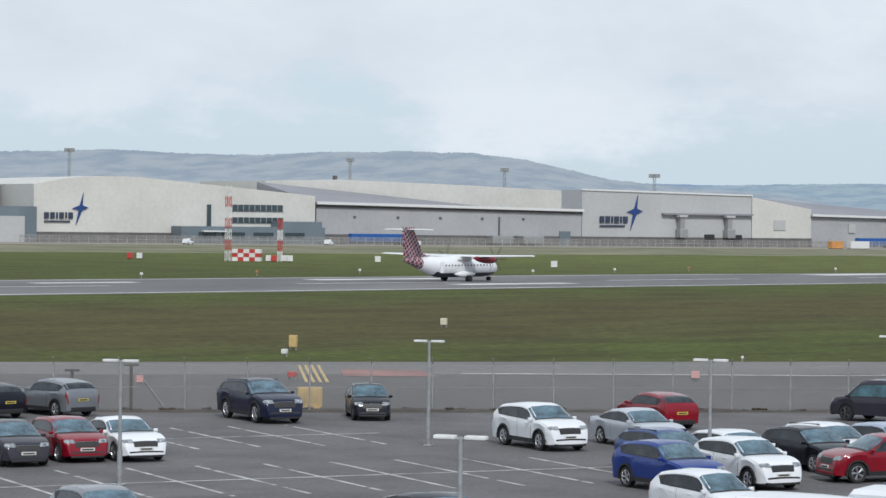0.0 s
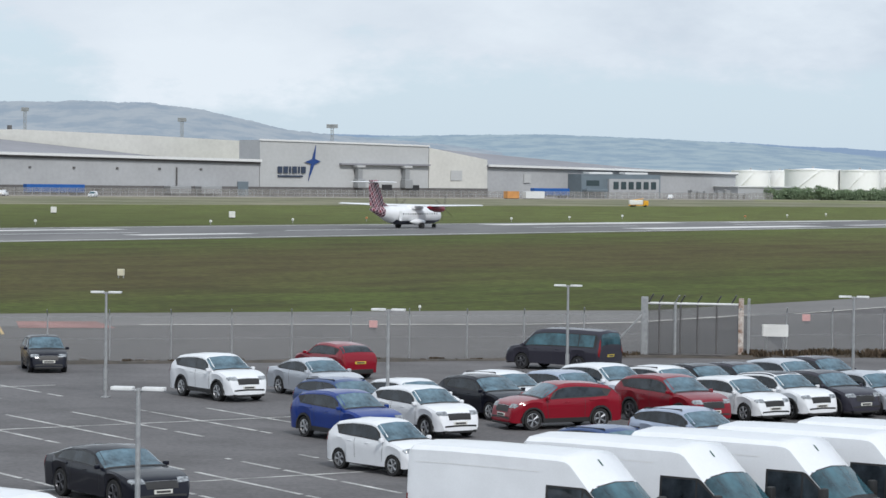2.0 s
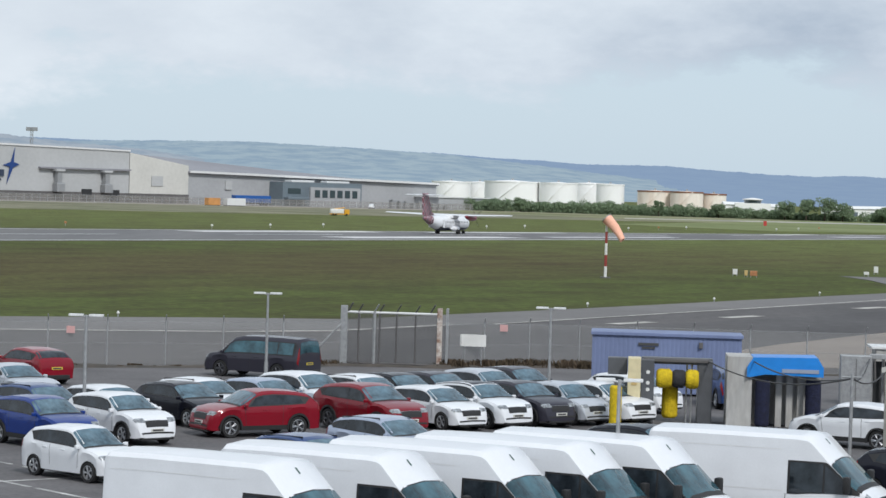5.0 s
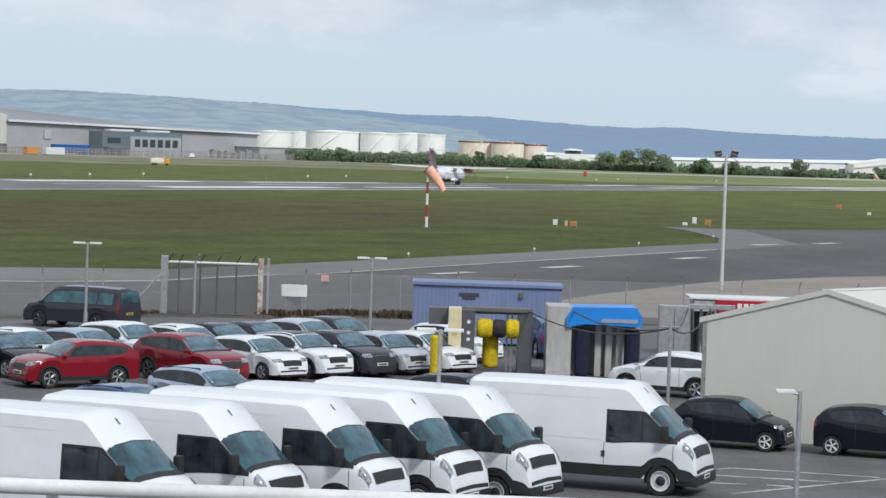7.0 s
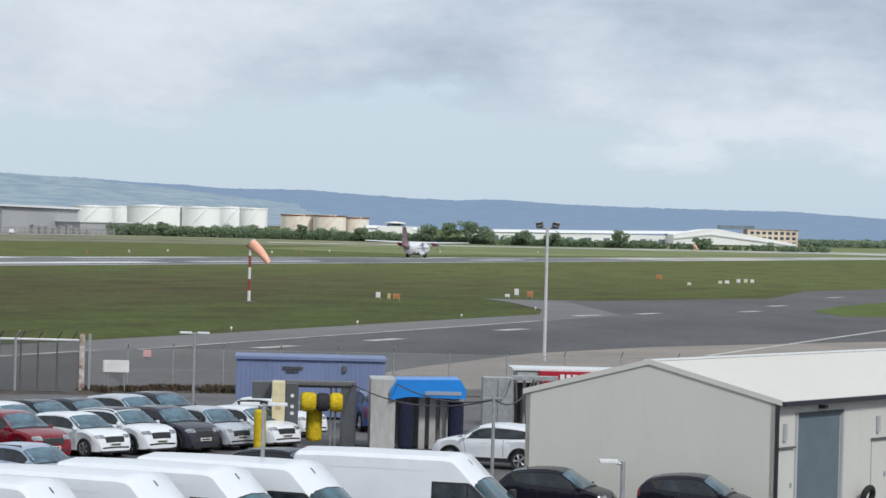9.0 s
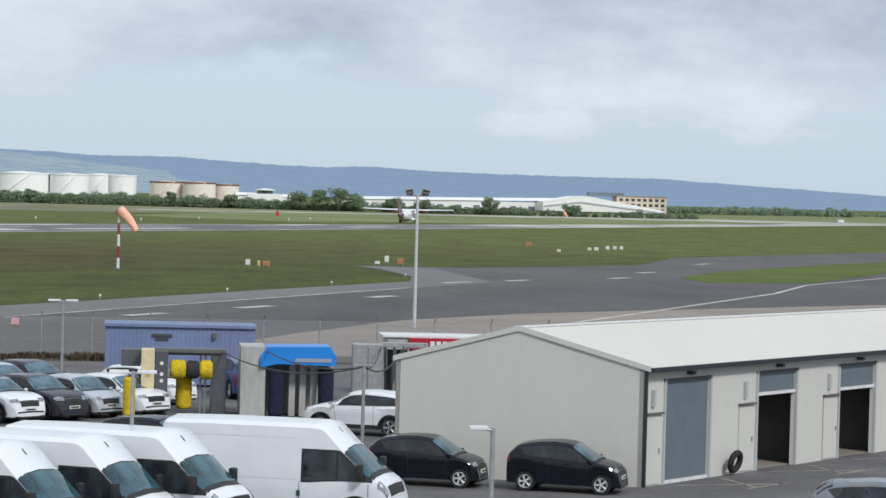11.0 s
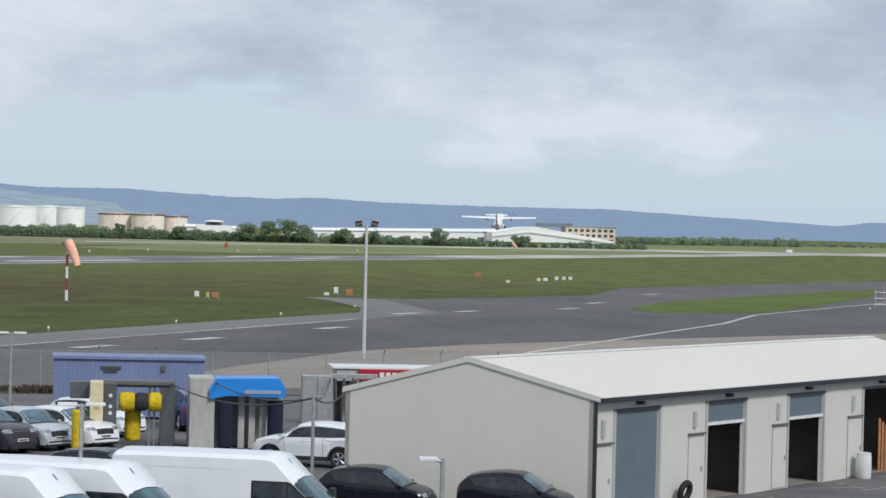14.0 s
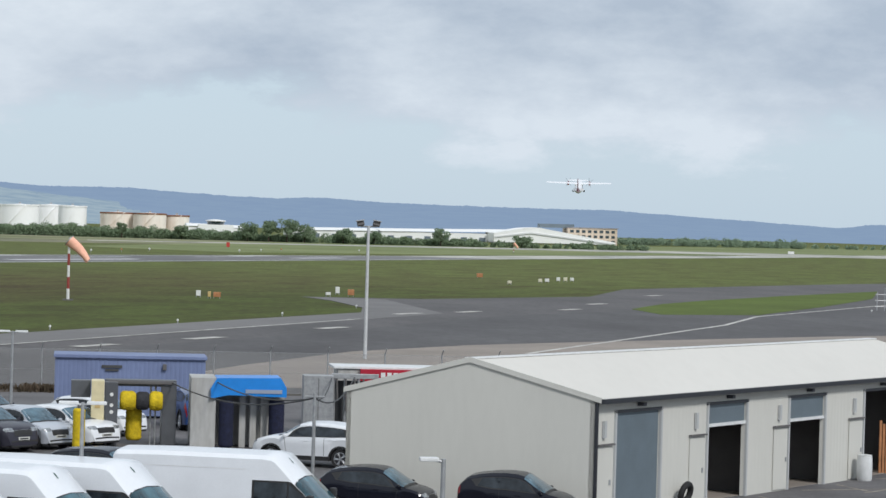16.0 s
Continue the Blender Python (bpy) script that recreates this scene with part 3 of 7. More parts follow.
def wheel(parent, x, y, r, rim, hub_white=False):
    side = 1 if y > 0 else -1
    w = part("wheel", lathe(BM(), [(r * .68, -.10), (r * .95, -.105), (r, -.07), (r, .07), (r * .95, .105), (r * .68, .10), (r * .64, .03), (r * .64, -.03), (r * .68, -.10)], 22, "y", False), M["tyre"], parent, smooth=40, at=pose(x, y, r))
    turn = pose(0, 0, 0, 0, 0, 0 if side > 0 else 180)
    bm = lathe(BM(), [(r * .64, .02), (r * .70, .098), (r * .65, .104), (r * .61, .05)], 22, "y", False)
    for k in range(5 if not hub_white else 0):
        a = 2 * math.pi * k / 5
        for da in (-.13, .13):
            rod(bm, (r * .14 * math.cos(a), .078, r * .14 * math.sin(a)), (r * .64 * math.cos(a + da), .085, r * .64 * math.sin(a + da)), r * .062, r * .05, 6)
    if hub_white:
        lathe(bm, [(r * .10, .06), (r * .62, .045)], 22, "y", False)
    rod(bm, (0, .05, 0), (0, .095, 0), r * .18, r * .13, 10)
    part("rim", bm, rim, w, smooth=40, at=turn)
    if not hub_white:
        # dark backing disc gives the shade between the spokes
        part("spoke_recess", lathe(BM(), [(r * .05, .022), (r * .62, .022), (r * .62, .014)], 18, "y", False), M["dark_rim"], w, "dark disc painted as the shaded recess behind the spokes", at=turn)
    else:
        part("hub", lathe(BM(), [(r * .34, .05), (r * .30, .095), (r * .16, .115)], 14, "y"), M["trim"], w, "dark hub", 40, turn)
    return w


def car(name, kind, color, label, category, x, y, heading, group="", rim="rim", roof=None, z=0.04, lights="lens"):
    s = Shell(kind)
    L, Wd, H = s.L, s.W, s.H
    tall = kind in ("van", "mpv", "smallvan")
    t = thing(name, label, category, group, at=pose(x, y, z, 0, 0, heading))
    part("body", s.skin(), M[color], t, smooth=32)
    ws_top, ws_base, side, rw_top, rw_base = GLASS[kind]
    g = M["screen" if kind == "mpv" else "glass"]
    part("windscreen", s.patch(ws_top + .004, ws_base - .004, 8.10 if kind != "van" else 8.02, 10, both=True, nx=8, nv=4), M["screen" if tall else "car_screen"], t, smooth=60)
    part("wiper_cowl", s.patch(ws_base - .006, ws_base + .016, 8.05, 10, both=True, nx=2, nv=4, off=.010), M["trim"], t, "black cowl under the windscreen", 60)
    if kind == "van":
        part("windscreen_frame", s.patch(ws_top, ws_base + .004, 8.0, 10, both=True, nx=8, nv=5, off=.004), M["trim"], t, "black windscreen surround", 60)
        part("roof_badge", s.patch(.222, .242, 9.965, 10, both=True, nx=2, nv=1, off=.006), M["badge_green"], t, "small dark green badge")
        for sd in (1, -1):
            part("window_surround", s.patch(.112, .418, 6.98, 7.97, sd, .008, 20, 4, ztop=.765), M["trim"], t, "black window surround and pillar", 60)
            part("side_window", s.patch(.122, .262, 7.02, 7.9, sd, .013, 8, 4, ztop=.748), g, t, smooth=60)
            part("quarter_window", s.patch(.270, .385, 6.99, 7.85, sd, .013, 8, 4, ztop=.735), g, t, smooth=60)
            part("door_handle", s.patch(.096, .111, 5.0, 5.8, sd, .02, 2, 2), M["badge_green"], t, "dark green door handle")
            part("lower_cladding", s.patch(-.47, .492, 3.02, 4.25, sd, .014, 60, 3), M["trim"], t, "black plastic lower panel", 60)
            part("door_seam", s.patch(.104, .1065, 4.3, 7.0, sd, .004, 1, 6), M["trim"], t, "thin dark door gap")
            part("door_seam", s.patch(.400, .4025, 4.3, 6.6, sd, .004, 1, 6), M["trim"], t, "thin dark door gap")
            part("rub_line", s.patch(-.46, .09, 7.04, 7.06, sd, .005, 12, 1), M["van_line"], t, "faint pressed seam", 60)
            part("roof_seam", s.patch(-.46, .08, 7.80, 7.815, sd, .005, 12, 1), M["van_line"], t, "faint pressed seam", 60)
    elif side:
        a, b = side
        cuts = [a, (a + b) / 2 - .06, b] if kind not in ("bigsuv", "suv", "estate", "mpv") else [a, a + (b - a) * .24, a + (b - a) * .60, b]
        if kind == "smallvan":
            cuts = [a, b]
        for sd in (1, -1):
            if kind != "smallvan":
                part("window_surround", s.patch(a + .006, b, 7.05, 7.90, sd, .005, 18, 3, slant=-.05 if kind != "mpv" else -.03), M["trim"], t, "black window surround", 60)
            for i, (u, v) in enumerate(zip(cuts, cuts[1:])):
                last, first = i == len(cuts) - 2, i == 0 and kind != "smallvan"
                part("side_window", s.patch(u + (.005 if not first else .022), v - .005 - (.012 if last else 0), 7.12, 7.85, sd, .008, 6, 3, slant=(-.075 if last and kind != "mpv" else -.05 if last else .035 if first and kind not in ("mpv",) else 0)), g, t, smooth=60)
            part("sill_trim", s.patch(-.40, .42, 3.02, 3.75, sd, .010, 40, 2), M["trim"] if kind in CLAD else M[color], t, "", 60)
            for u in cuts[1 if len(cuts) < 4 else 2:]:
                part("door_seam", s.patch(u - .0016, u + .0016, 3.8, 7.02, sd, .003, 1, 6, slant=.02 if u == b else 0), M["trim"], t)
            for dx in (cuts[-2] - .06, cuts[-2] + .16):
                pp = s.point(dx, 6.3)
                part("door_handle", box(BM(), pp.x - .09, pp.x + .09, sd * pp.y - .02, sd * pp.y + .02, pp.z - .015, pp.z + .015, .008), M[color], t)
    if rw_top is not None:
        part("rear_window", s.patch(rw_top, rw_base, 8.15, 10, both=True, nx=6, nv=4), g, t, smooth=60)
    # lamps, grille, plates
    for sd in (1, -1):
        part("headlight", s.patch(.440, .483, 6.4, 8.7, sd, .012, 8, 5) if tall else s.patch(.436, .4655, 6.6, 9.30, sd, .009, 8, 8, slant=.011), M[lights], t, smooth=60)
        if kind == "city":
            part("bumper_blade", s.patch(.4825, .4985, 8.45, 8.85, sd, .014, 6, 2), M["rim"], t, "bright silver blade on the bumper", 60)
        tl = (5.0, 7.3) if kind in ("van", "smallvan") else (5.0, 7.7) if kind == "mpv" else (5.8, 7.35)
        part("tail_light", s.patch(-.4995, -.490 if tall else -.470, *tl, sd, .010, 4, 4), M["tail"], t, smooth=60)
        p = s.point(ws_base - .045, 7.15)
        bm = box(BM(), p.x - .05, p.x + .12, -.11, .11, 0, .42, .05) if kind == "van" else box(BM(), p.x - .05, p.x + .05, -.08, .08, 0, .12, .035)
        part("mirror", bm, M["trim"] if kind == "van" or rim == "trim" else M[color], t, smooth=50, at=pose(0, sd * (p.y + (.13 if kind == "van" else .09)), p.z - .01))
    front, wN = L / 2, s.at(.5)[2] * Wd / 2
    if tall:
        part("grille", s.patch(.470, .487, 9.12, 10, both=True, nx=4, nv=3, off=.010), M["trim"], t, "black grille", 40)
    else:
        part("grille", s.patch(.467, .4885, 9.27, 10, both=True, nx=5, nv=4, off=.008), M["trim"], t, "black grille", 40)
        part("grille_bar", s.patch(.4685, .4697, 9.30, 10, both=True, nx=1, nv=4, off=.012), M["rim"], t, "thin bright grille bar", 40)
    part("lower_intake", s.patch(.4965, .4992, 8.2, 10, both=True, nx=3, nv=4, off=.008), M["trim"], t, "black lower intake", 40)
    bm = box(BM(), front - .14, front + .012, -wN * .95, wN * .95, .125 * H, .125 * H + .08, .03) if kind != "van" else box(BM(), front - .5, front + .03, -wN * 1.08, wN * 1.08, .10 * H, .205 * H, .05)
    part("front_bumper", bm, M["trim"], t, smooth=40)
    pz = (.325 if not tall else .27 if kind != "van" else .175) * H
    xp = front - (.038 if not tall else .02) if kind != "van" else front + .01
    np = part("number_plate", box(BM(), xp, xp + .03, -.26, .26, pz - .055, pz + .055, .006), M["plate"], t)
    part("plate_bar", box(BM(), xp + .028, xp + .034, -.20, .20, pz - .028, pz + .028), M["ink"], np)
    rear = -L / 2
    pz = .47 * H if not tall else .40 * H
    np = part("number_plate", box(BM(), rear - .012, rear + .04, -.26, .26, pz - .055, pz + .055, .006), M["plate_y"], t, "yellow rear plate")
    part("plate_bar", box(BM(), rear - .016, rear - .010, -.20, .20, pz - .028, pz + .028), M["ink"], np)
    part("rear_bumper", box(BM(), rear - .015, rear + .14, -wN * .98, wN * .98, .15 * H, .15 * H + .20, .03), M["trim"], t, smooth=40)
    if roof:
        part("roof_panel", s.patch(-.40, .10, 8.3, 10, both=True, nx=10, nv=4, off=.006), M[roof], t, "contrasting dark roof", 60)
    if kind in ("bigsuv", "estate"):
        for sd in (1, -1):
            a, b = s.point(-.36, 8.9), s.point(.02, 8.9)
            bm = BM()
            rod(bm, (a.x, sd * a.y, a.z + .035), (b.x, sd * b.y, b.z + .035), .018, None, 6)
            for q in (a, b):
                rod(bm, (q.x, sd * q.y, q.z - .02), (q.x, sd * q.y, q.z + .035), .02, None, 6)
            part("roof_rail", bm, M["trim"], t)
    wy = Wd / 2 - (.125 if kind == "van" else .135)
    for wx in (s.xf, s.xr):
        for sd in (1, -1):
            yo, yi = Wd / 2 * .945, Wd / 2 * .70
            part("wheel_arch_liner", arc_band(BM(), s.r * 1.09, s.r * 1.14, sd * yi, sd * yo, -12, 192), M["trim"], t, "black arch liner", 40, pose(wx, 0, s.r))
            if kind in CLAD:
                part("arch_trim", arc_band(BM(), s.r * 1.12, s.r * 1.27, sd * (Wd / 2 * .93), sd * (Wd / 2 * .998), -14, 194), M["trim"], t, "black plastic wheel arch trim", 40, pose(wx, 0, s.r))
            wheel(t, wx, sd * wy, s.r, M["white_rim" if kind == "van" else rim], kind == "van")
    return t


M["badge_green"] = material("dark_green_badge", (0.01, 0.07, 0.05), 0.4, var=0.05)
M["van_line"] = material("van_panel_seam", (0.72, 0.73, 0.74), 0.5, var=0.05)
CARS = [
    # name, kind, paint, x, y, heading, label, options
    ("suv", "bigsuv", "navy_paint", -40.43, 107.02, -45, "dark navy large estate car with silver wheels on the car park", {}),
    ("small_car", "mini", "black_paint", -36.65, 109.94, -65, "small tall black hatchback parked near the fence", {"rim": "dark_rim"}),
    ("suv", "suv", "white_paint", -26.08, 98.79, -45, "white family crossover with silver wheels on the open car park", {}),
    ("saloon_car", "saloon", "silver_paint", -22.82, 101.03, -45, "silver four-door saloon car parked beside the white crossover", {}),
    ("hatchback", "hatch", "red_paint", -24.3, 110.8, 135, "bright red hatchback with its tail to the terminal", {}),
    ("saloon_car", "saloon", "white_paint", -38.61, 88.45, -45, "white saloon car with black grille", {}),
    ("hatchback", "hatch", "red_paint", -40.09, 87.10, -45, "red hatchback in a row of parked cars", {}),
    ("hatchback", "hatch", "grey_paint", -41.22, 84.83, -45, "dark grey hatchback in a row of parked cars", {}),
    ("crossover", "cross", "mid_grey_paint", -49.5, 106.2, 150, "grey crossover with its tail to the terminal", {}),
    ("hatchback", "hatch", "black_paint", -51.7, 103.9, 150, "black hatchback with its tail to the terminal", {}),
    ("hatchback", "hatch", "mid_grey_paint", -28.91, 65.06, -45, "mid grey hatchback on the near car park", {}),
    ("fastback", "fast", "black_paint", -20.48, 67.42, -45, "black five-door fastback with spoked wheels", {"rim": "dark_rim"}),
    ("crossover", "cross", "blue_paint", -18.12, 84.81, -43, "bright blue crossover at the end of a row", {}),
    ("estate_car", "estate", "dull_blue_paint", -19.40, 90.69, -45, "blue estate car behind the blue crossover", {}),
    ("crossover", "cross", "white_paint", -16.12, 87.31, -45, "white crossover with black grille in a row", {}),
    ("hatchback", "hatch", "white_paint", -17.27, 91.49, -45, "white hatchback with black grille in a row", {}),
    ("hatchback", "hatch", "black_paint", -15.13, 94.12, -45, "black hatchback in a row of parked cars", {}),
    ("small_car", "mini", "white_paint", -15.1, 76.02, -39, "small white hatchback standing at the end of the vans", {}),
    ("estate_car", "estate", "white_paint", -14.69, 95.96, -45, "white estate car with roof rails in a row", {}),
    ("hatchback", "hatch", "ice_paint", -12.68, 97.28, -45, "pale blue hatchback in a row of parked cars", {}),
    ("suv", "suv", "white_paint", -11.33, 98.48, -45, "white crossover behind the red cars", {}),
    ("crossover", "cross", "red_paint", -12.25, 90.82, -144, "red crossover with dark lower trim facing the vans", {}),
    ("suv", "suv", "dark_red_paint", -8.56, 93.82, -45, "dark red coupe crossover with dark wheels", {"rim": "dark_rim"}),
    ("estate_car", "estate", "ice_paint", -6.86, 82.61, -45, "pale blue small estate car behind the vans", {}),
    ("estate_car", "estate", "dull_blue_paint", -8.39, 75.65, -45, "blue car mostly hidden behind the vans", {}),
    ("hatchback", "hatch", "white_paint", -6.51, 96.35, -45, "white hatchback with black grille in the long row", {}),
    ("crossover", "cross", "white_paint", -5.0, 97.7, -45, "white crossover with a black roof in the long row", {"roof": "black_paint"}),
    ("crossover", "cross", "grey_paint", -3.5, 99.0, -45, "dark grey crossover in the long row", {}),
    ("small_car", "mini", "silver_paint", -2.0, 100.3, -45, "small silver hatchback in the long row", {}),
    ("hatchback", "hatch", "white_paint", -0.5, 101.6, -45, "white hatchback at the end of the long row", {}),
    ("estate_car", "estate", "white_paint", -9.37, 100.50, -45, "white estate car in the back row", {}),
    ("hatchback", "hatch", "black_paint", -8.28, 102.33, -45, "black hatchback in the back row", {}),
    ("hatchback", "hatch", "grey_paint", -6.92, 103.69, -45, "dark grey hatchback in the back row", {}),
    ("crossover", "cross", "silver_paint", -5.15, 104.84, -45, "silver tall hatchback in the back row", {}),
    ("crossover", "cross", "grey_paint", -3.93, 106.81, -45, "dark grey crossover in the back row", {}),
    ("minibus", "mpv", "grey_paint", -15.6, 117.8, 154, "dark grey passenger minibus parked along the fence", {"rim": "dark_rim"}),
    ("crossover", "cross", "white_paint", 8.05, 94.45, 155, "white crossover parked against the workshop", {}),
    ("small_car", "city", "black_paint", 8.62, 78.6, -21, "small black hatchback with white wheels beside the workshop", {"rim": "white_rim"}),
    ("small_car", "city", "black_paint", 12.54, 77.40, -21, "small black hatchback with white wheels by the workshop corner", {"rim": "white_rim"}),
    ("hatchback", "hatch", "mid_grey_paint", 19.35, 67.78, -15, "grey hatchback on the workshop forecourt", {}),
    ("delivery_van", "van", "van_white", -7.9, 57.1, -27, "white high-roof panel van in a row of vans", {"g": 1}),
    ("delivery_van", "van", "van_white", -5.76, 59.6, -27, "white high-roof panel van in a row of vans", {"g": 1}),
    ("delivery_van", "van", "van_white", -3.6, 61.55, -27, "white high-roof panel van in a row of vans", {"g": 1}),
    ("delivery_van", "van", "van_white", -1.81, 63.58, -27, "white high-roof panel van in a row of vans", {"g": 1}),
    ("delivery_van", "van", "van_white", -0.03, 65.37, -27, "white high-roof panel van in a row of vans", {"g": 1}),
    ("delivery_van", "van", "van_white", 3.9, 68.4, -20, "white high-roof panel van standing apart at the end of the vans", {"g": 1}),
    ("small_van", "smallvan", "van_white", -18.4, 53.4, -27, "small white panel van on the near car park", {}),
    ("small_van", "smallvan", "van_white", -15.6, 50.9, -27, "small white panel van on the near car park", {}),
    ("small_van", "smallvan", "van_white", -21.6, 52.6, -27, "small white panel van on the near car park", {}),
    ("small_van", "smallvan", "van_white", -12.3, 53.3, 153, "small white panel van facing the other vans", {}),
]
for name, kind, color, x, y, h, label, opt in CARS:
    cat = "van" if "van" in name else "minibus" if name == "minibus" else "car"
    grp = "row of delivery vans" if opt.get("g") else "" if cat != "car" else "parked cars"
    car(name, kind, color, label, cat, x, y, h, grp, opt.get("rim", "rim"), opt.get("roof"))


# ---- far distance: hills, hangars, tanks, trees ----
def hazed_material(name, green, bare, haze, share, scale):
    """Distant land: fields and woods, mixed with an emission glow for air haze."""
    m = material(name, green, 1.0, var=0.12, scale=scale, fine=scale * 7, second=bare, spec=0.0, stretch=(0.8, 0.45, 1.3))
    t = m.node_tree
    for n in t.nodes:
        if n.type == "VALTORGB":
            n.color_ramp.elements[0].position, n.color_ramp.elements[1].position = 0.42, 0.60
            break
    # painted haze: a flat glow laid over the land's own colour
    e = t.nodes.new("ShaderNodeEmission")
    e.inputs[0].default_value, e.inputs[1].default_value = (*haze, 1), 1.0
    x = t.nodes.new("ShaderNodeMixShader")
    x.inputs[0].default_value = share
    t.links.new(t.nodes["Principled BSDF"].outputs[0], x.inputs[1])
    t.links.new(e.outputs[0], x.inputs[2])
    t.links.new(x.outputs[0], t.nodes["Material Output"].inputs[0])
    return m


def ridge(name, profile, near, far, mat, label, step=0.04, rough=0.03, seed=1):
    """Rolling land from a foot at near to a crest at far; profile: azimuth and crest angle in degrees."""
    bm = BM()
    cols = []
    a0, a1 = profile[0][0], profile[-1][0]
    n = int((a1 - a0) / step)
    for i in range(n + 1):
        az = a0 + (a1 - a0) * i / n
        for p, q in zip(profile, profile[1:]):
            if p[0] <= az <= q[0]:
                el = p[1] + (q[1] - p[1]) * (az - p[0]) / (q[0] - p[0])
        el += rough * (noise.noise(Vector((az * 0.9, seed, 0))) + 0.5 * noise.noise(Vector((az * 3.1, seed, 4))) + 0.5 * noise.noise(Vector((az * 9, seed, 7))) + 0.5 * noise.noise(Vector((az * 23, seed, 9))) + 1.2 * max(0, noise.noise(Vector((az * 2.3, seed, 5)))) * abs(noise.noise(Vector((az * 31, seed, 2)))))
        col = []
        for k in range(9):
            f = k / 8
            d = near + (far - near) * f
            top = 8.5 + far * math.tan(radians(el))
            h = top * (f ** 1.6) * (1 + 0.10 * noise.noise(Vector((az * 0.8, f * 4, seed))) * (1 - f))
            col.append(bm.verts.new((d * math.sin(radians(az)), d * math.cos(radians(az)), h - 3 * (1 - f))))
        d = far + 300
        col.append(bm.verts.new((d * math.sin(radians(az)), d * math.cos(radians(az)), -3)))
        cols.append(col)
    for a, b in zip(cols, cols[1:]):
        for j in range(len(a) - 1):
            bm.faces.new((a[j], a[j + 1], b[j + 1], b[j]))
    return solo(name, bm, mat, label, "hills", kind="structure", smooth=60)


M["hill_near"] = hazed_material("hazed_wooded_hill", (0.04, 0.085, 0.035), (0.40, 0.38, 0.24), (0.345, 0.42, 0.54), 0.80, 0.03)
M["hill_far"] = hazed_material("hazed_far_hill", (0.035, 0.065, 0.045), (0.12, 0.17, 0.11), (0.262, 0.365, 0.545), 0.85, 0.03)
ridge("hill_left", [(-40, 1.15), (-26.2, 1.30), (-23.8, 1.38), (-21.5, 1.29), (-19.6, 1.37), (-17.9, 1.43), (-16.3, 1.40), (-15.2, 1.28), (-14.3, 1.08), (-13.3, .86), (-12.4, .78), (-10, .6), (-7, 0.2)], 2300, 3300, M["hill_near"], "long green wooded hill behind the hangars, haze mixed in as glow")
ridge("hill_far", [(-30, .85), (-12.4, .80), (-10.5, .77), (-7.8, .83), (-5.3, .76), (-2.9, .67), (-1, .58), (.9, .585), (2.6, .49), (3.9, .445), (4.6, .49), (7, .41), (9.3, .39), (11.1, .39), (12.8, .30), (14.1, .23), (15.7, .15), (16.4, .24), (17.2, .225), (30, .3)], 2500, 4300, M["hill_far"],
      "far wooded ridge along the horizon, blue-grey haze mixed in as glow", seed=3, rough=0.02)

M["hill_fields"] = hazed_material("hill_fields", (0.04, 0.08, 0.04), (0.55, 0.58, 0.36), (0.295, 0.40, 0.525), 0.86, 0.035)
ridge("hill_fields", [(-14, .3), (-12.6, .70), (-10.5, .80), (-7.8, .845), (-5.3, .77), (-3.6, .68), (-2.2, .56), (-.8, .42), (1.5, .2)], 2350, 3700, M["hill_fields"], "pale green farmed slopes below the far ridge, haze mixed in as glow", seed=9, rough=0.02)

# hangars: x runs along their fronts, y away behind them
M["cream_clad"] = material("cream_cladding", (0.60, 0.595, 0.56), 0.6, var=0.06, scale=0.05, fine=0.8)
M["grey_clad"] = material("pale_grey_cladding", (0.385, 0.395, 0.41), 0.55, var=0.06, scale=0.05, fine=0.8)
M["pale_clad"] = material("light_grey_cladding", (0.445, 0.455, 0.46), 0.55, var=0.05, scale=0.05, fine=0.8)
M["roof_grey"] = material("grey_sheet_roof", (0.26, 0.26, 0.285), 0.6, var=0.08, scale=0.03, fine=0.5)
M["slate_clad"] = material("slate_blue_cladding", (0.15, 0.19, 0.22), 0.5, var=0.08, scale=0.1, fine=1)
M["dark_base"] = material("dark_brick_plinth", (0.13, 0.125, 0.125), 0.8, var=0.12, scale=0.2, fine=2)
# near-black colour stands in for the shade inside openings
M["dark_gap"] = material("painted_opening_shade", (0.025, 0.027, 0.03), 0.7, var=0.1, scale=0.5)
M["far_glass"] = material("office_glass", (0.03, 0.05, 0.06), 0.08, var=0.05, spec=0.9)
M["logo_blue"] = material("logo_blue", (0.012, 0.05, 0.20), 0.5, var=0.04)
M["logo_teal"] = material("logo_teal", (0.02, 0.22, 0.25), 0.5, var=0.04)
M["logo_ink"] = material("logo_ink", (0.03, 0.045, 0.08), 0.5, var=0.04)
M["blue_tarp"] = material("blue_curtain_side", (0.012, 0.10, 0.36), 0.5, var=0.08, scale=0.6)
M["red_white"] = material("signal_red", (0.52, 0.05, 0.04), 0.55, var=0.1, scale=1)
M["signal_white"] = material("signal_white", (0.75, 0.75, 0.73), 0.55, var=0.08, scale=1)
HM = Matrix.Translation((-226.6, 911.3, 0)) @ Matrix.Rotation(radians(45), 4, "Z")


def wall_poly(bm, pts, y0, y1):
    return extrude_y(bm, pts, y0, y1)


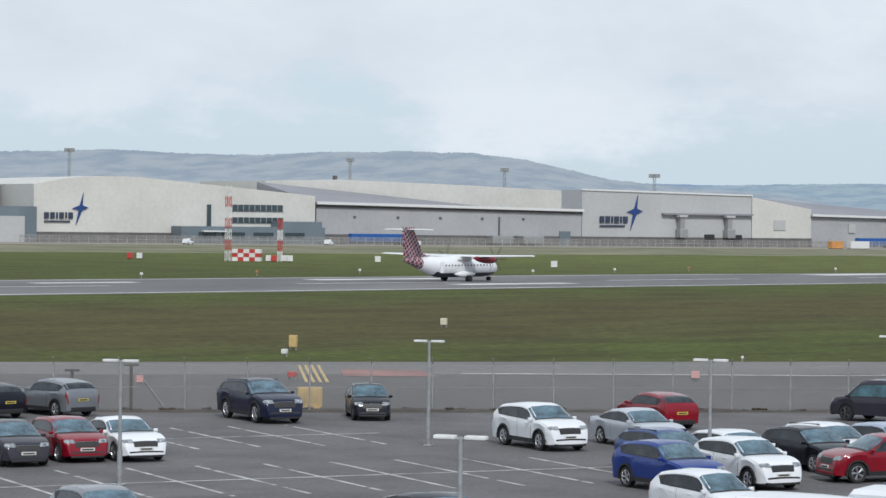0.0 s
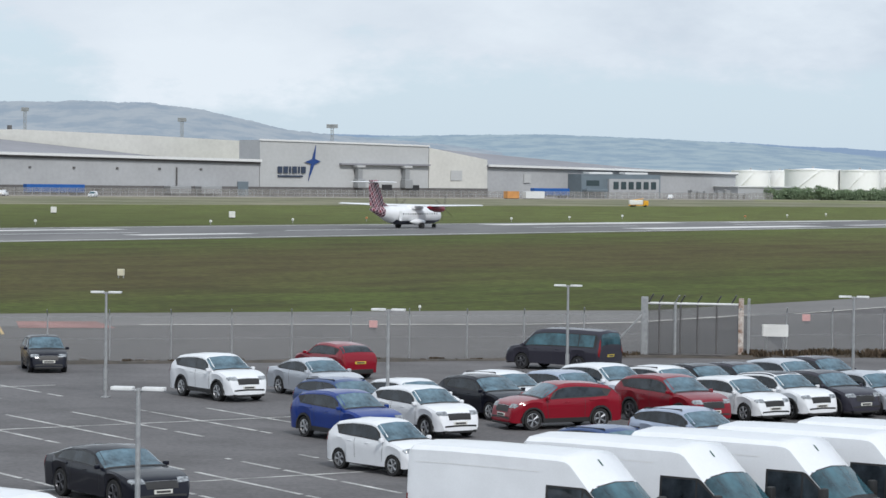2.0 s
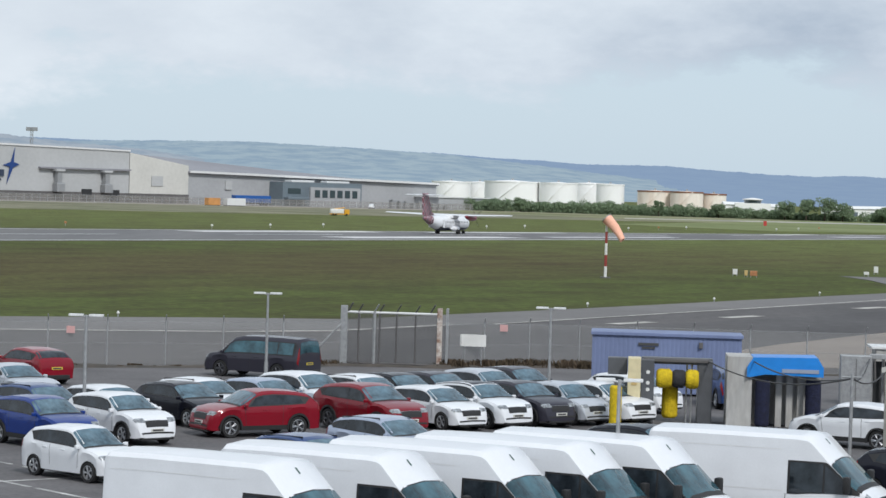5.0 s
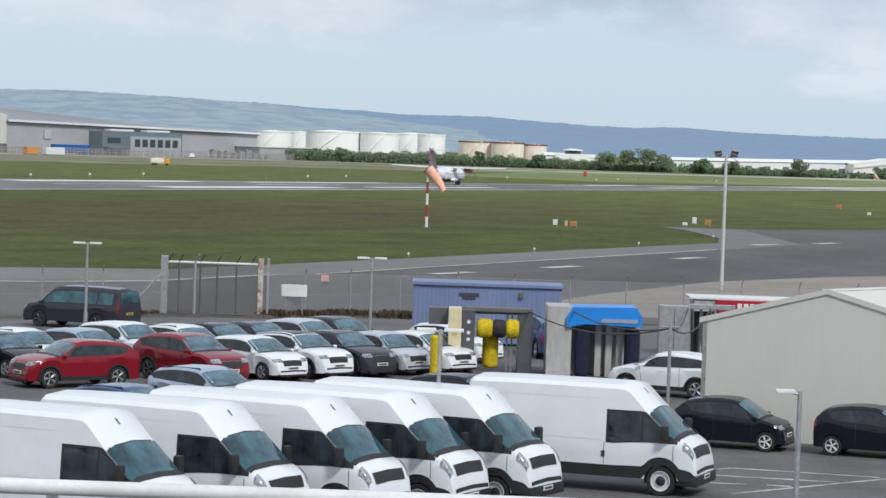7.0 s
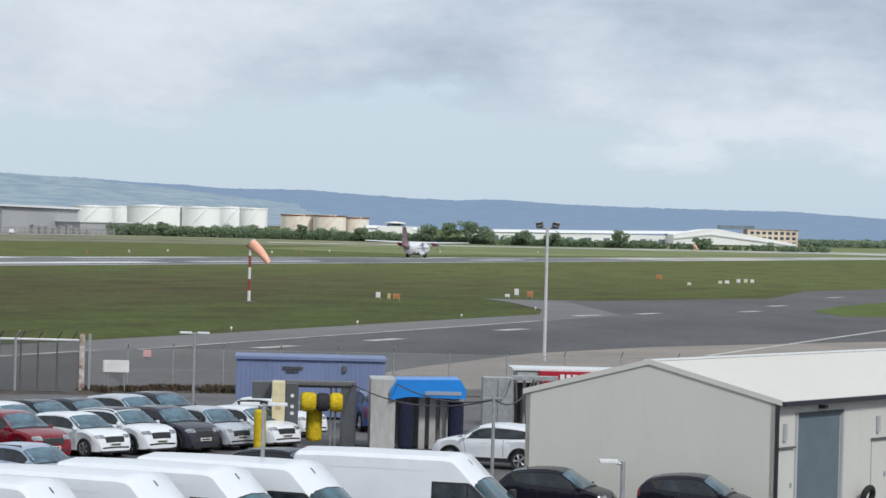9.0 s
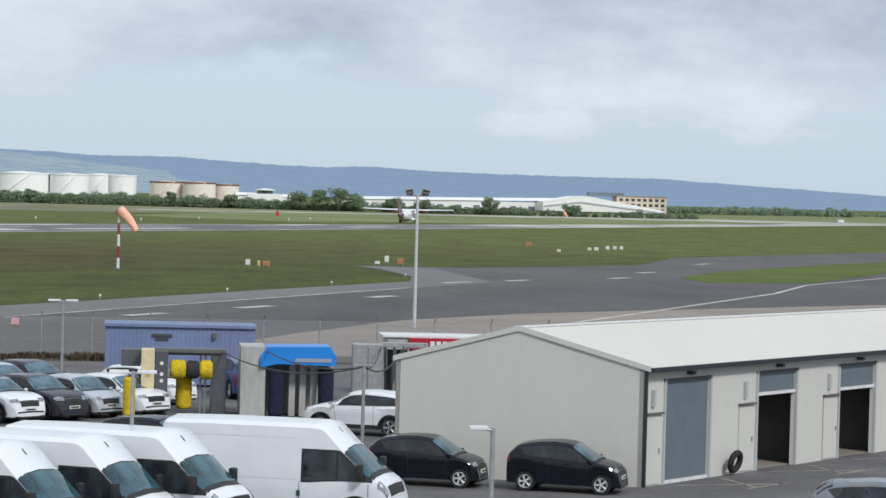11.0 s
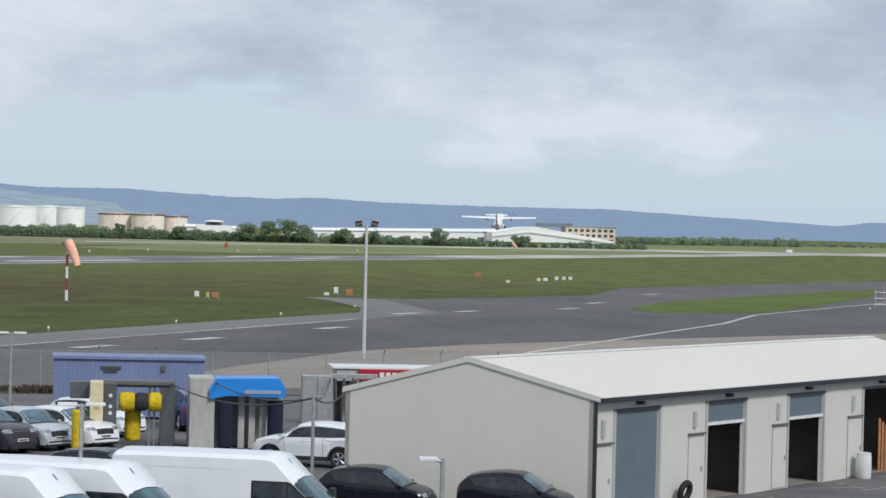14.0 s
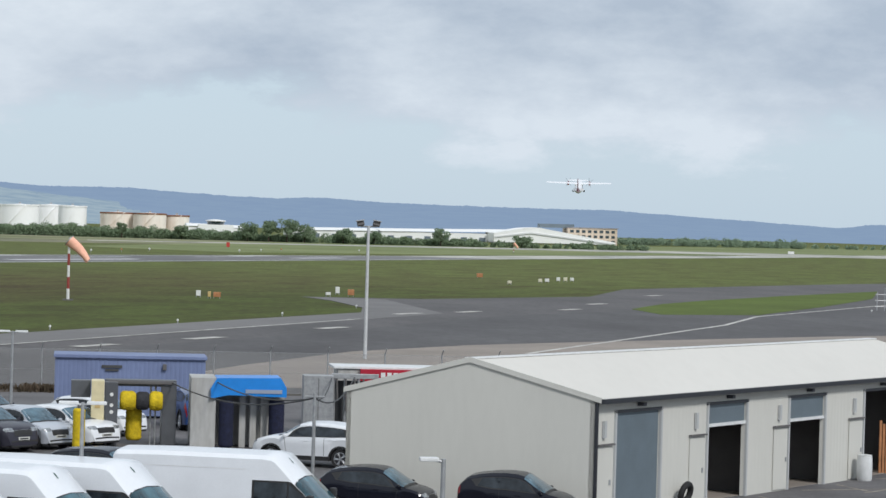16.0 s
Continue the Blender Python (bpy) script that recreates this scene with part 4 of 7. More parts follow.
def hangar(label, wallpts, wall_mat, depth, roofpts=None, plinth=3.2):
    t = thing("hangar", label, "hangar", "factory hangars", at=HM)
    part("wall", extrude_y(BM(), wallpts, 0, depth), M[wall_mat], t)
    xs = [p[0] for p in wallpts]
    if plinth:
        part("plinth", box(BM(), min(xs) - .1, max(xs) + .1, -.35, .2, 0, plinth), M["dark_base"], t, "dark brick plinth")
    return t


def logo(t, s, z, w, h):
    """Dark bars for the lettering and a four-pointed star beside them."""
    lg = part("sign_lettering", box(BM(), s, s + .01, -.5, -.35, z, z + .01), M["logo_ink"], t, "dark lettering shown as bars")
    x = s
    for cw in (.15, .15, .06, .15, .06, .15):
        part("letter_bar", box(BM(), x, x + w * cw, -.5, -.25, z, z + h * .24), M["logo_ink"], lg)
        x += w * (cw + .045)
    part("small_lettering", box(BM(), s, s + w * .85, -.5, -.25, z - h * .14, z - h * .08), M["logo_ink"], t, "thin line of small lettering")
    cx, cz = s + w * 1.18, z + h * .42
    pts = [(cx + h * .14, cz + h * .62), (cx + h * .10, cz + h * .10), (cx + h * .34, cz + h * .02), (cx + h * .08, cz - h * .10), (cx - h * .18, cz - h * .70), (cx - h * .06, cz - h * .08), (cx - h * .34, cz - h * .02), (cx - h * .02, cz + h * .10)]
    part("star_emblem", extrude_y(BM(), pts, -.5, -.25), M["logo_blue"], t, "four-pointed blue star emblem")


def strip_windows(parent, x0, x1, z0, z1, n, y=-.25):
    w = part("window_band", box(BM(), x0, x1, y - .1, .3, z0, z1), M["far_glass"], parent, "dark strip of office windows")
    for i in range(n + 1):
        x = x0 + (x1 - x0) * i / n
        part("mullion", box(BM(), x - .12, x + .12, y - .2, y, z0, z1), M["galv"], w)


A = hangar("large cream-clad gabled hangar with dark lettering and a blue star", [(-198.6, 0), (-198.6, 18.1), (-188, 20.0), (-178, 20.9), (-165, 20.9), (-102, 15.7), (-102, 0)], "cream_clad", 110)
logo(A, -195.3, 7.4, 10.0, 8.0)
strip_windows(A, -131.7, -113.8, 10.4, 12.5, 9)
strip_windows(A, -131.7, -113.6, 6.6, 8.4, 9)
part("entrance_strip", box(BM(), -140.4, -139.0, -.4, .1, 5.5, 12.4), M["far_glass"], A, "tall narrow dark window")
t = thing("office_block", "low slate-grey office block with dark windows before the hangar", "office", at=HM)
part("wall", box(BM(), -152.8, -102.6, -9, -.5, 0, 5.4), M["slate_clad"], t)
part("upper_storey", box(BM(), -118, -103.2, -8, -.6, 5.4, 7.2), M["slate_clad"], t)
for x0, x1 in ((-147, -141), (-139, -131), (-128, -121), (-117, -110)):
    part("window", box(BM(), x0, x1, -9.15, -8.9, 2.0, 3.6), M["far_glass"], t)
part("canopy", box(BM(), -146, -138, -11, -9, 3.7, 4.1), M["white_steel"], t, "pale entrance canopy")
t = thing("hangar", "grey hangar with a pale roof at the end of the row", "hangar", "factory hangars", at=HM)
part("wall", extrude_y(BM(), [(-300, 0), (-300, 17), (-240, 24), (-201, 21.5), (-201, 0)], 30, 120), M["grey_clad"], t)
part("annex", box(BM(), -222, -199, -4, 20, 0, 11), M["slate_clad"], t, "dark slate annex")
part("low_shed", box(BM(), -300, -205, -10, 25, 0, 8), M["pale_clad"], t, "low pale lean-to")
B = hangar("long low grey-clad hangar with a sloping dark sheet roof", [(-101.5, 0), (-101.5, 13.6), (-.4, 12.3), (-.4, 0)], "grey_clad", 1)
bm = BM()
vs = [bm.verts.new(p) for p in ((-101.9, -1.2, 13.6), (-.2, -1.2, 12.3), (-.2, 60, 12.9), (-96, 60, 20.8), (-101.9, -1.2, 13.0), (-.2, -1.2, 11.7), (-.2, 60, 0), (-96, 60, 0))]
for q in ((0, 1, 2, 3), (4, 7, 6, 5), (0, 4, 5, 1), (1, 5, 6, 2), (2, 6, 7, 3), (3, 7, 4, 0)):
    bm.faces.new([vs[i] for i in q])
part("roof", bm, M["roof_grey"], B, "sloping grey sheet roof")
part("gutter", extrude_y(BM(), [(-101.9, 13.0), (-101.9, 13.9), (-.2, 12.6), (-.2, 11.7)], -1.6, -1.1), M["white_steel"], B, "pale eaves gutter")
# dark strip added for the shadow that the eaves cast
part("painted_eaves_shadow", extrude_y(BM(), [(-101.5, 12.2), (-101.5, 13.0), (-.4, 11.7), (-.4, 11.0)], -.6, .05), M["dark_base"], B, "dark strip painted as the shadow under the eaves")
part("loading_door", box(BM(), -9.2, -5.0, -.5, 0, 0, 4.9), M["slate_clad"], B, "dark grey loading door")
for x in (-88, -72, -56, -40, -24):
    part("wall_vent", box(BM(), x, x + .9, -.3, .1, 8.6, 9.3), M["dark_base"], B)
part("downpipe", box(BM(), -33.2, -32.8, -.5, 0, 0, 9.5), M["dark_base"], B)
for x0, x1 in ((-38, -30), (-26, -18)):
    part("loading_bay", box(BM(), x0, x1, -5, -.3, .6, 3.2, .2), M["galv"], B, "grey loading bay canopy")
t = thing("hangar", "tall cream-clad hangar rising behind the dark roof", "hangar", "factory hangars", at=HM)
part("wall", extrude_y(BM(), [(-92, 0), (-92, 21.3), (-62, 22.2), (-8, 20.9), (60, 18.6), (60, 0)], 62, 120), M["cream_clad"], t)
part("vent_stack", box(BM(), -64, -63, 64, 65.8, 20, 23.6), M["dark_base"], t)
C = hangar("tall light grey hangar with dark lettering and a blue star", [(-.2, 0), (-.2, 19.3), (70.3, 18.2), (70.3, 0)], "pale_clad", 14)
logo(C, 6.8, 8.0, 12.0, 9.6)
part("canopy", box(BM(), 32.2, 70.2, -1.6, 0, 11.1, 11.7), M["roof_grey"], C, "long dark canopy over the doors")
part("parapet", extrude_y(BM(), [(-.4, 19.1), (-.4, 19.7), (70.5, 18.6), (70.5, 18.0)], -.4, .4), M["white_steel"], C)
for x0, x1, z in ((50.3, 54.3, 4.3), (62, 66, 4.2)):
    part("loading_door", box(BM(), x0, x1, -.6, 0, 0, z), M["dark_gap"], C, "loading door darkened with painted shade")
for x in (38, 58):
    part("extract_duct", box(BM(), x, x + 3.4, -3.4, -.3, 3.0, 6.2, .3), M["galv"], C, "grey extract unit")
    part("duct", box(BM(), x + .6, x + 2.4, -2.6, -.4, 6.2, 10.6), M["galv"], C)
    part("duct_cowl", box(BM(), x - .2, x + 3.4, -3.2, -.2, 10.2, 11.0, .2), M["pale_clad"], C)
Dh = hangar("cream end bay and long grey hangar with a sloping dark roof", [(70.6, 0), (70.6, 17.7), (96.4, 13.7), (96.4, 0)], "cream_clad", 80)
part("long_wall", extrude_y(BM(), [(96.4, 0), (96.4, 11.6), (216, 9.9), (216, 0)], 0.2, 60), M["grey_clad"], Dh)
bm = BM()
vs = [bm.verts.new(p) for p in ((96.2, -1.0, 11.6), (216.4, -1.0, 9.9), (216.4, 50, 11.0), (92, 50, 18.8), (96.2, -1.0, 11.0), (216.4, -1.0, 9.3), (216.4, 50, 0), (92, 50, 0))]
for q in ((0, 1, 2, 3), (4, 7, 6, 5), (0, 4, 5, 1), (1, 5, 6, 2), (2, 6, 7, 3), (3, 7, 4, 0)):
    bm.faces.new([vs[i] for i in q])
part("roof", bm, M["roof_grey"], Dh, "sloping grey sheet roof")
part("gutter", extrude_y(BM(), [(96.2, 11.2), (96.2, 12.0), (216.4, 10.3), (216.4, 9.5)], -1.4, -1.0), M["white_steel"], Dh, "pale eaves gutter")
part("wall_vent", box(BM(), 80, 85, -.3, .1, 6, 9.6), M["pale_clad"], Dh, "pale louvre")
part("wall_vent", box(BM(), 113, 116, -.3, .3, 5.4, 8.6), M["pale_clad"], Dh, "pale louvre")
t = thing("office_block", "two-storey slate-blue office block with pale windows", "office", at=HM)
part("wall", box(BM(), 133.6, 171.4, -8, .1, 0, 8.9), M["slate_clad"], t)
part("centre_bay", box(BM(), 146, 170, -9, -7.9, 0, 7.2), M["grey_clad"], t, "paler grey centre bay")
for i in range(6):
    part("window", box(BM(), 148 + i * 3.6, 150.4 + i * 3.6, -9.15, -8.9, 3.4, 6.2), M["far_glass"], t)
part("window", box(BM(), 136, 142, -8.15, -7.9, 4.6, 6.6), M["far_glass"], t)
part("canopy", box(BM(), 134, 144, -11, -8, 2.4, 3.4, .3), M["slate_clad"], t, "dark rounded entrance canopy")
for x in (139, 156):
    part("roof_light", box(BM(), x, x + 11, -6, -2, 8.9, 9.7, .2), M["white_steel"], t, "white rooftop plant")
t = thing("annex", "low grey flat-roofed annex at the hangar's end", "annex", at=HM)
part("wall", box(BM(), 205, 235, -14, 0, 0, 4.6), M["grey_clad"], t)
part("roof", box(BM(), 204.5, 235.5, -14.5, .5, 4.6, 5.0), M["white_steel"], t, "pale flat roof")
rng = random.Random(11)
for i in range(9):
    bm = BM()
    x, w = 180 + i * 3.4 + rng.uniform(-.4, .4), rng.uniform(1.6, 2.8)
    h = rng.uniform(1.6, 3.4)
    box(bm, 0, w, 0, 2.2, 0, h, .12)
    lathe(bm, [(.5, h), (.55, h + .1), (.5, h + .35), (.1, h + .4)], 10)
    solo("plant_unit", bm, M["galv"], "grey outdoor plant unit beside the hangar", "plant unit", "outdoor plant units", at=HM @ pose(x, -16, 0))
for s, y, L_, col, lab in ((-100.4, -24, 20.5, "blue_tarp", "long blue curtain-sided trailer"), (103, -20, 16, "blue_tarp", "blue flat trailer by the hangar")):
    t = thing("trailer", lab + " parked by the hangars", "trailer", at=HM @ pose(s, y, 0))
    part("box_body", box(BM(), 0, L_, 0, 2.5, 1.0, 3.6, .08), M[col], t)
    part("chassis", box(BM(), .3, L_ - .3, .3, 2.2, .6, 1.0), M["trim"], t)
    for k in range(3):
        part("wheel", lathe(BM(), [(.2, 0), (.5, 0), (.5, .3), (.2, .3)], 14, "y"), M["tyre"], t, at=pose(L_ - 2 - k * 1.3, -.05, .5))
# a yellow service truck by the runway
M["service_yellow"] = material("service_yellow", (0.72, 0.36, 0.02), 0.45, var=0.08)
t = thing("service_truck", "yellow airfield service truck with a white tank", "truck", at=pose(-78, 742, 0, 0, 0, 20) @ Matrix.Scale(.58, 4))
part("cab", box(BM(), 2.2, 4.6, -1.2, 1.2, .7, 3.0, .2), M["service_yellow"], t)
part("tank_body", box(BM(), -4.6, 2.0, -1.2, 1.2, 1.0, 3.2, .4), M["signal_white"], t, "white tank body")
part("bed", box(BM(), -4.8, 4.2, -1.15, 1.15, .6, 1.0), M["service_yellow"], t)
part("boom", rod(BM(), (-3, 0, 3.0), (2.5, 0, 3.9), .25, .18), M["service_yellow"], t)
for x in (-3.4, -2.0, 3.2):
    for y in (-1.2, .95):
        part("wheel", lathe(BM(), [(.2, 0), (.5, 0), (.5, .28), (.2, .28)], 14, "y"), M["tyre"], t, at=pose(x, y, .5))
# perimeter fence and parked clutter before the hangars
bm = BM()
for i in range(136):
    x = -215 + i * 3.1
    rod(bm, (x, -34, 0), (x, -34, 2.6), .07, None, 5)
for z in (.1, 1.3, 2.55):
    box(bm, -215, 205, -34.03, -33.97, z, z + .07)
tagged(solo("perimeter_fence", bm, M["galv"], "grey steel perimeter fence before the hangars", "fence", kind="structure"), kind="stuff").matrix_basis = HM
M["fence_net"] = material("chain_link_net", (0.36, 0.36, 0.36), 0.6, 0.3, var=0.1, scale=4, alpha=0.16)
M["far_net"] = material("far_chain_link_net", (0.40, 0.39, 0.37), 0.7, 0.2, var=0.15, scale=0.4, alpha=0.30)
solo("fence_netting", box(BM(), -215, 205, -34.02, -33.98, .1, 2.5), M["far_net"], "fine grey netting of the perimeter fence", "fence", kind="stuff", at=HM)
M["sand"] = material("pale_service_road", (0.34, 0.31, 0.26), 0.9, var=0.12, scale=0.04, fine=0.4)
M["pale_grass"] = material("pale_green_grass", (0.225, 0.245, 0.12), 0.95, var=0.15, scale=0.015, fine=0.3, second=(0.145, 0.18, 0.075), spec=0.1)
M["dry_grass"] = material("dry_pale_grass", (0.29, 0.28, 0.175), 0.95, var=0.15, scale=0.02, fine=0.4, second=(0.16, 0.175, 0.09), spec=0.1)
solo("service_road", box(BM(), -260, 330, -52, -36, 0, .03), M["sand"], "pale service road along the hangar fence", "road", kind="structure", at=HM)
M["rough_ground"] = material("rough_dry_ground", (0.27, 0.25, 0.185), 0.95, var=0.2, scale=0.03, fine=0.3, second=(0.12, 0.135, 0.075), spec=0.1)
solo("rough_ground", box(BM(), -330, 330, -215, -52, 0, .022), M["rough_ground"], "rough dry grass and gravel before the factory fence", "ground", kind="structure", at=HM)
solo("factory_yard", box(BM(), -260, 260, -36, 5, 0, .025), M["concrete"], "grey concrete yard before the hangars", "yard", kind="structure", at=HM)
flat("dry_field", [(-60, 960), (40, 850), rw(540, 75), rw(800, 75), (150, 1048), (-66, 1050)], 0.032, M["dry_grass"], "pale dry grass before the far bushes", "grass", 0.1)
flat("dry_verge", [rw(520, 31), rw(1240, 14), rw(1500, 32), rw(1500, 150), rw(700, 190), rw(420, 120), rw(400, 60)], 0.04, M["pale_grass"], "pale green grass beyond the runway", "grass", 0.1)
flat("perimeter_road", [(0, 905), (60, 935), (150, 985), (250, 1010), (520, 1030), (520, 1175), (250, 1110), (50, 965), (0, 925)], 0.06, M["pale_paving"], "pale perimeter road beyond the runway", "road", 0.1)


for s_, y_, h_ in ((-166, -46, 40), (-101, -70, 225), (-118, -44, 45), (150, -40, 45)):
    p = HM @ Vector((s_, y_, 0))
    car("small_van", "smallvan", "van_white", "small white van parked by the factory fence", "van", p.x, p.y, h_ + 45, z=.03)
M["skip_orange"] = material("orange_painted_steel", (0.62, 0.30, 0.10), 0.6, var=0.1, scale=0.6)
for s_, L_, m_, lab in ((72, 5.0, "skip_orange", "orange"), (80, 8.0, "white_steel", "white")):
    t = thing("yard_container", lab + " steel container by the factory fence", "container", at=HM @ pose(s_, -46, 0.03))
    part("case", box(BM(), 0, L_, 0, 2.4, .15, 2.6, .06), M[m_], t)
    for k in range(int(L_ / .8)):
        part("rib", box(BM(), .3 + k * .8, .42 + k * .8, -.06, 0, .3, 2.4), M[m_], t)
    part("skid", box(BM(), .1, L_ - .1, .2, 2.2, 0, .16), M["trim"], t)


def lattice(name, x, y, h, w, label, striped=True, top=None):
    t = thing(name, label, "mast", at=pose(x, y, 0))
    n = max(4, int(h / 2.0))
    for i in range(n):
        z0, z1 = h * i / n, h * (i + 1) / n
        bm = BM()
        for cx in (-w / 2, w / 2):
            for cy in (-w / 2, w / 2):
                rod(bm, (cx, cy, z0), (cx, cy, z1), .07 * max(1, w), None, 5)
        for cy in (-w / 2, w / 2):
            rod(bm, (-w / 2, cy, z0), (w / 2, cy, z1), .05 * max(1, w), None, 4)
            rod(bm, (w / 2, cy, z0), (-w / 2, cy, z1), .05 * max(1, w), None, 4)
        part("lattice_section", bm, M["red_white" if i % 2 else "signal_white"] if striped else M["galv"], t)
    if top:
        part("head_frame", box(BM(), -top, top, -.4, .4, h - 1.6, h, .1), M["galv"], t)
    return t


lattice("radio_mast", -191.9, 489.4, 14.6, .9, "red and white lattice mast beside the runway")
lattice("radio_mast", -182.6, 493, 8.2, .7, "shorter red and white lattice mast beside the runway")
for x, y, h, tp in ((-481, 1044, 36.5, 2.2), (-371.9, 1088.2, 34, 1.6), (-309.5, 1107.6, 30.6, 1.8), (-248.2, 1122.9, 28.7, 2.4)):
    lattice("lighting_tower", x, y, h, 1.0, "tall grey lattice lighting tower behind the hangars", False, tp)
t = thing("marker_board", "red and white chequered marker board beside the runway", "marker", at=pose(-190.9, 489.4, 0, 0, 0, 5))
for i in range(5):
    for k in range(3):
        part("chequer_panel", box(BM(), i * 1.14, i * 1.14 + 1.12, -.6, .6, .05 + k * .78, .05 + k * .78 + .76), M["red_white" if (i + k) % 2 else "signal_white"], t)
for x, y, c in ((-183.6, 489.5, "signal_white"), (-182.4, 489.2, "red_white"), (-181.0, 491, "signal_white"), (-179.6, 490.5, "signal_white"), (-214.9, 495.2, "red_white"), (-213, 495.5, "signal_white"), (-123.4, 475.5, "signal_white"), (-165, 500, "signal_white")):
    t = thing("marker_box", "small box marker beside the runway", "marker", at=pose(x, y, 0, 0, 0, 20))
    part("case", box(BM(), -.55, .55, -.4, .4, .15, 1.25, .06), M[c], t)
    part("foot", box(BM(), -.4, .4, -.3, .3, 0, .16), M["trim"], t)

# storage tanks
M["tank_white"] = material("white_tank_steel", (0.90, 0.90, 0.89), 0.5, var=0.015, scale=0.06, fine=0.6)
M["tank_rust"] = material("rust-streaked_tank_steel", (0.88, 0.82, 0.74), 0.7, var=0.07, scale=0.12, fine=0.7, second=(0.78, 0.66, 0.56), stretch=(1, 1, .25))
M["rust"] = material("rusty_rim", (0.30, 0.12, 0.06), 0.85, var=0.15, scale=0.3)


def tank(x, y, r, h, mat, label, rim_mat):
    t = thing("storage_tank", label, "tank", "fuel storage tanks", at=pose(x, y, 0))
    part("shell", lathe(BM(), [(r, 0), (r, h), (r * .98, h + .02), (0.3, h + r * .06)], 40), M[mat], t, smooth=30)
    part("top_rim", lathe(BM(), [(r + .02, h - .5), (r + .25, h - .5), (r + .25, h + .25), (r + .02, h + .25)], 40), M[rim_mat], t, "rim round the tank top", 30)
    bm = BM()
    prev = None
    for i in range(25):
        an, z = -2.3 + i * .045, h * i / 24
        row = [bm.verts.new((q * math.cos(an), q * math.sin(an), z + dz)) for q, dz in ((r + .05, 0), (r + .5, 0), (r + .5, .45), (r + .05, .45))]
        if prev:
            for j in range(4):
                bm.faces.new((prev[j], prev[(j + 1) % 4], row[(j + 1) % 4], row[j]))
        prev = row
    part("spiral_stair", bm, M[mat], t)
    part("roof_vent", box(BM(), -.6, .6, -.6, .6, h, h + r * .06 + .9), M["galv"], t)


for x0, x1, y, h in ((-109, -87, 1530, 12.0), (-90.5, -75, 1545, 12.2), (-77.7, -46.9, 1500, 12.9), (-47.5, -26, 1495, 12.8), (-31, -10, 1530, 13.2), (-16, -.6, 1500, 12.9)):
    tank((x0 + x1) / 2, y, (x1 - x0) / 2, h, "tank_white", "large white cylindrical storage tank", "tank_white")
for x0, x1, y, h in ((6.7, 26, 1500, 10.0), (24.5, 42.5, 1490, 10.0), (41.5, 55.4, 1500, 9.3)):
    tank((x0 + x1) / 2, y, (x1 - x0) / 2, h, "tank_rust", "weathered cream storage tank with a rusty rim", "rust")

# warehouses and the brick block
M["white_sheet"] = material("white_sheet_roof", (0.86, 0.86, 0.84), 0.55, var=0.03, scale=0.05, fine=0.6)
M["tan_brick"] = material("tan_brick", (0.68, 0.56, 0.44), 0.8, var=0.1, scale=0.3, fine=2)


def warehouse(x0, x1, y, z0, z1, depth, label):
    t = thing("warehouse", label, "warehouse", "distant warehouses", at=pose(0, y, 0))
    part("wall", box(BM(), x0, x1, 0, depth, 0, min(z0, z1) - .9), M["white_sheet"], t)
    bm = BM()
    vs = [bm.verts.new(p) for p in ((x0 - .5, -.6, z0 - 1), (x1 + .5, -.6, z1 - 1), (x1 + .5, depth / 2, z1 + .4), (x0 - .5, depth / 2, z0 + .4), (x1 + .5, depth + .6, z1 - 1), (x0 - .5, depth + .6, z0 - 1))]
    for q in ((0, 1, 2, 3), (3, 2, 4, 5), (0, 3, 5), (1, 4, 2), (0, 5, 4, 1)):
        bm.faces.new([vs[i] for i in q])
    part("roof", bm, M["white_sheet"], t, "white sheet-metal roof")
    n = int((x1 - x0) / 9)
    for i in range(n):
        x = x0 + (i + .5) * (x1 - x0) / n
        part("door", box(BM(), x - 1.6, x + 1.6, -.15, .1, 0, 2.2), M["slate_clad"], t)


warehouse(51, 81, 1400, 5.3, 4.6, 40, "low white-roofed warehouse behind the trees")
warehouse(103, 160, 1400, 4.6, 5.4, 40, "long white-roofed warehouse behind the trees")
warehouse(150, 226, 1390, 5.2, 6.6, 40, "long white-roofed warehouse beyond the airfield")
t = thing("warehouse", "long white shed whose roof slopes to the ground", "warehouse", "distant warehouses", at=pose(0, 1368, 0))
part("roof", extrude_y(BM(), [(205, 5.0), (222, 8.0), (228, 8.3), (268, 1.6), (268, .4), (205, .4)], 0, 30), M["white_sheet"], t, "white sloping sheet roof")
part("eaves_band", extrude_y(BM(), [(205, 3.2), (224, 5.8), (266, 1.2), (266, .6), (224, 5.0), (205, 2.6)], -.5, -.05), M["white_steel"], t, "pale eaves band")
t = thing("brick_block", "three-storey tan brick block with rows of windows", "building", at=pose(246, 1384, 0))
part("wall", box(BM(), 0, 26, 0, 16, 0, 8.6), M["tan_brick"], t)
part("roof", box(BM(), -.5, 26.5, -.5, 16.5, 8.6, 9.0), M["roof_grey"], t)
part("plant_room", box(BM(), -14, 4, 4, 12, 8.4, 10.4), M["slate_clad"], t, "dark rooftop plant room")
for i in range(8):
    for k in range(3):
        part("window", box(BM(), 1.2 + i * 3.1, 3.0 + i * 3.1, -.15, .1, 1.0 + k * 2.6, 2.4 + k * 2.6), M["far_glass"], t)
t = thing("control_building", "low white building with a round glazed top", "building", at=pose(65, 1395, 0))
part("base", box(BM(), -9, 9, -5, 5, 0, 5.2), M["white_sheet"], t)
part("glazed_ring", lathe(BM(), [(4.2, 5.2), (4.6, 6.9)], 24), M["far_glass"], t, "dark glazed ring", 30)
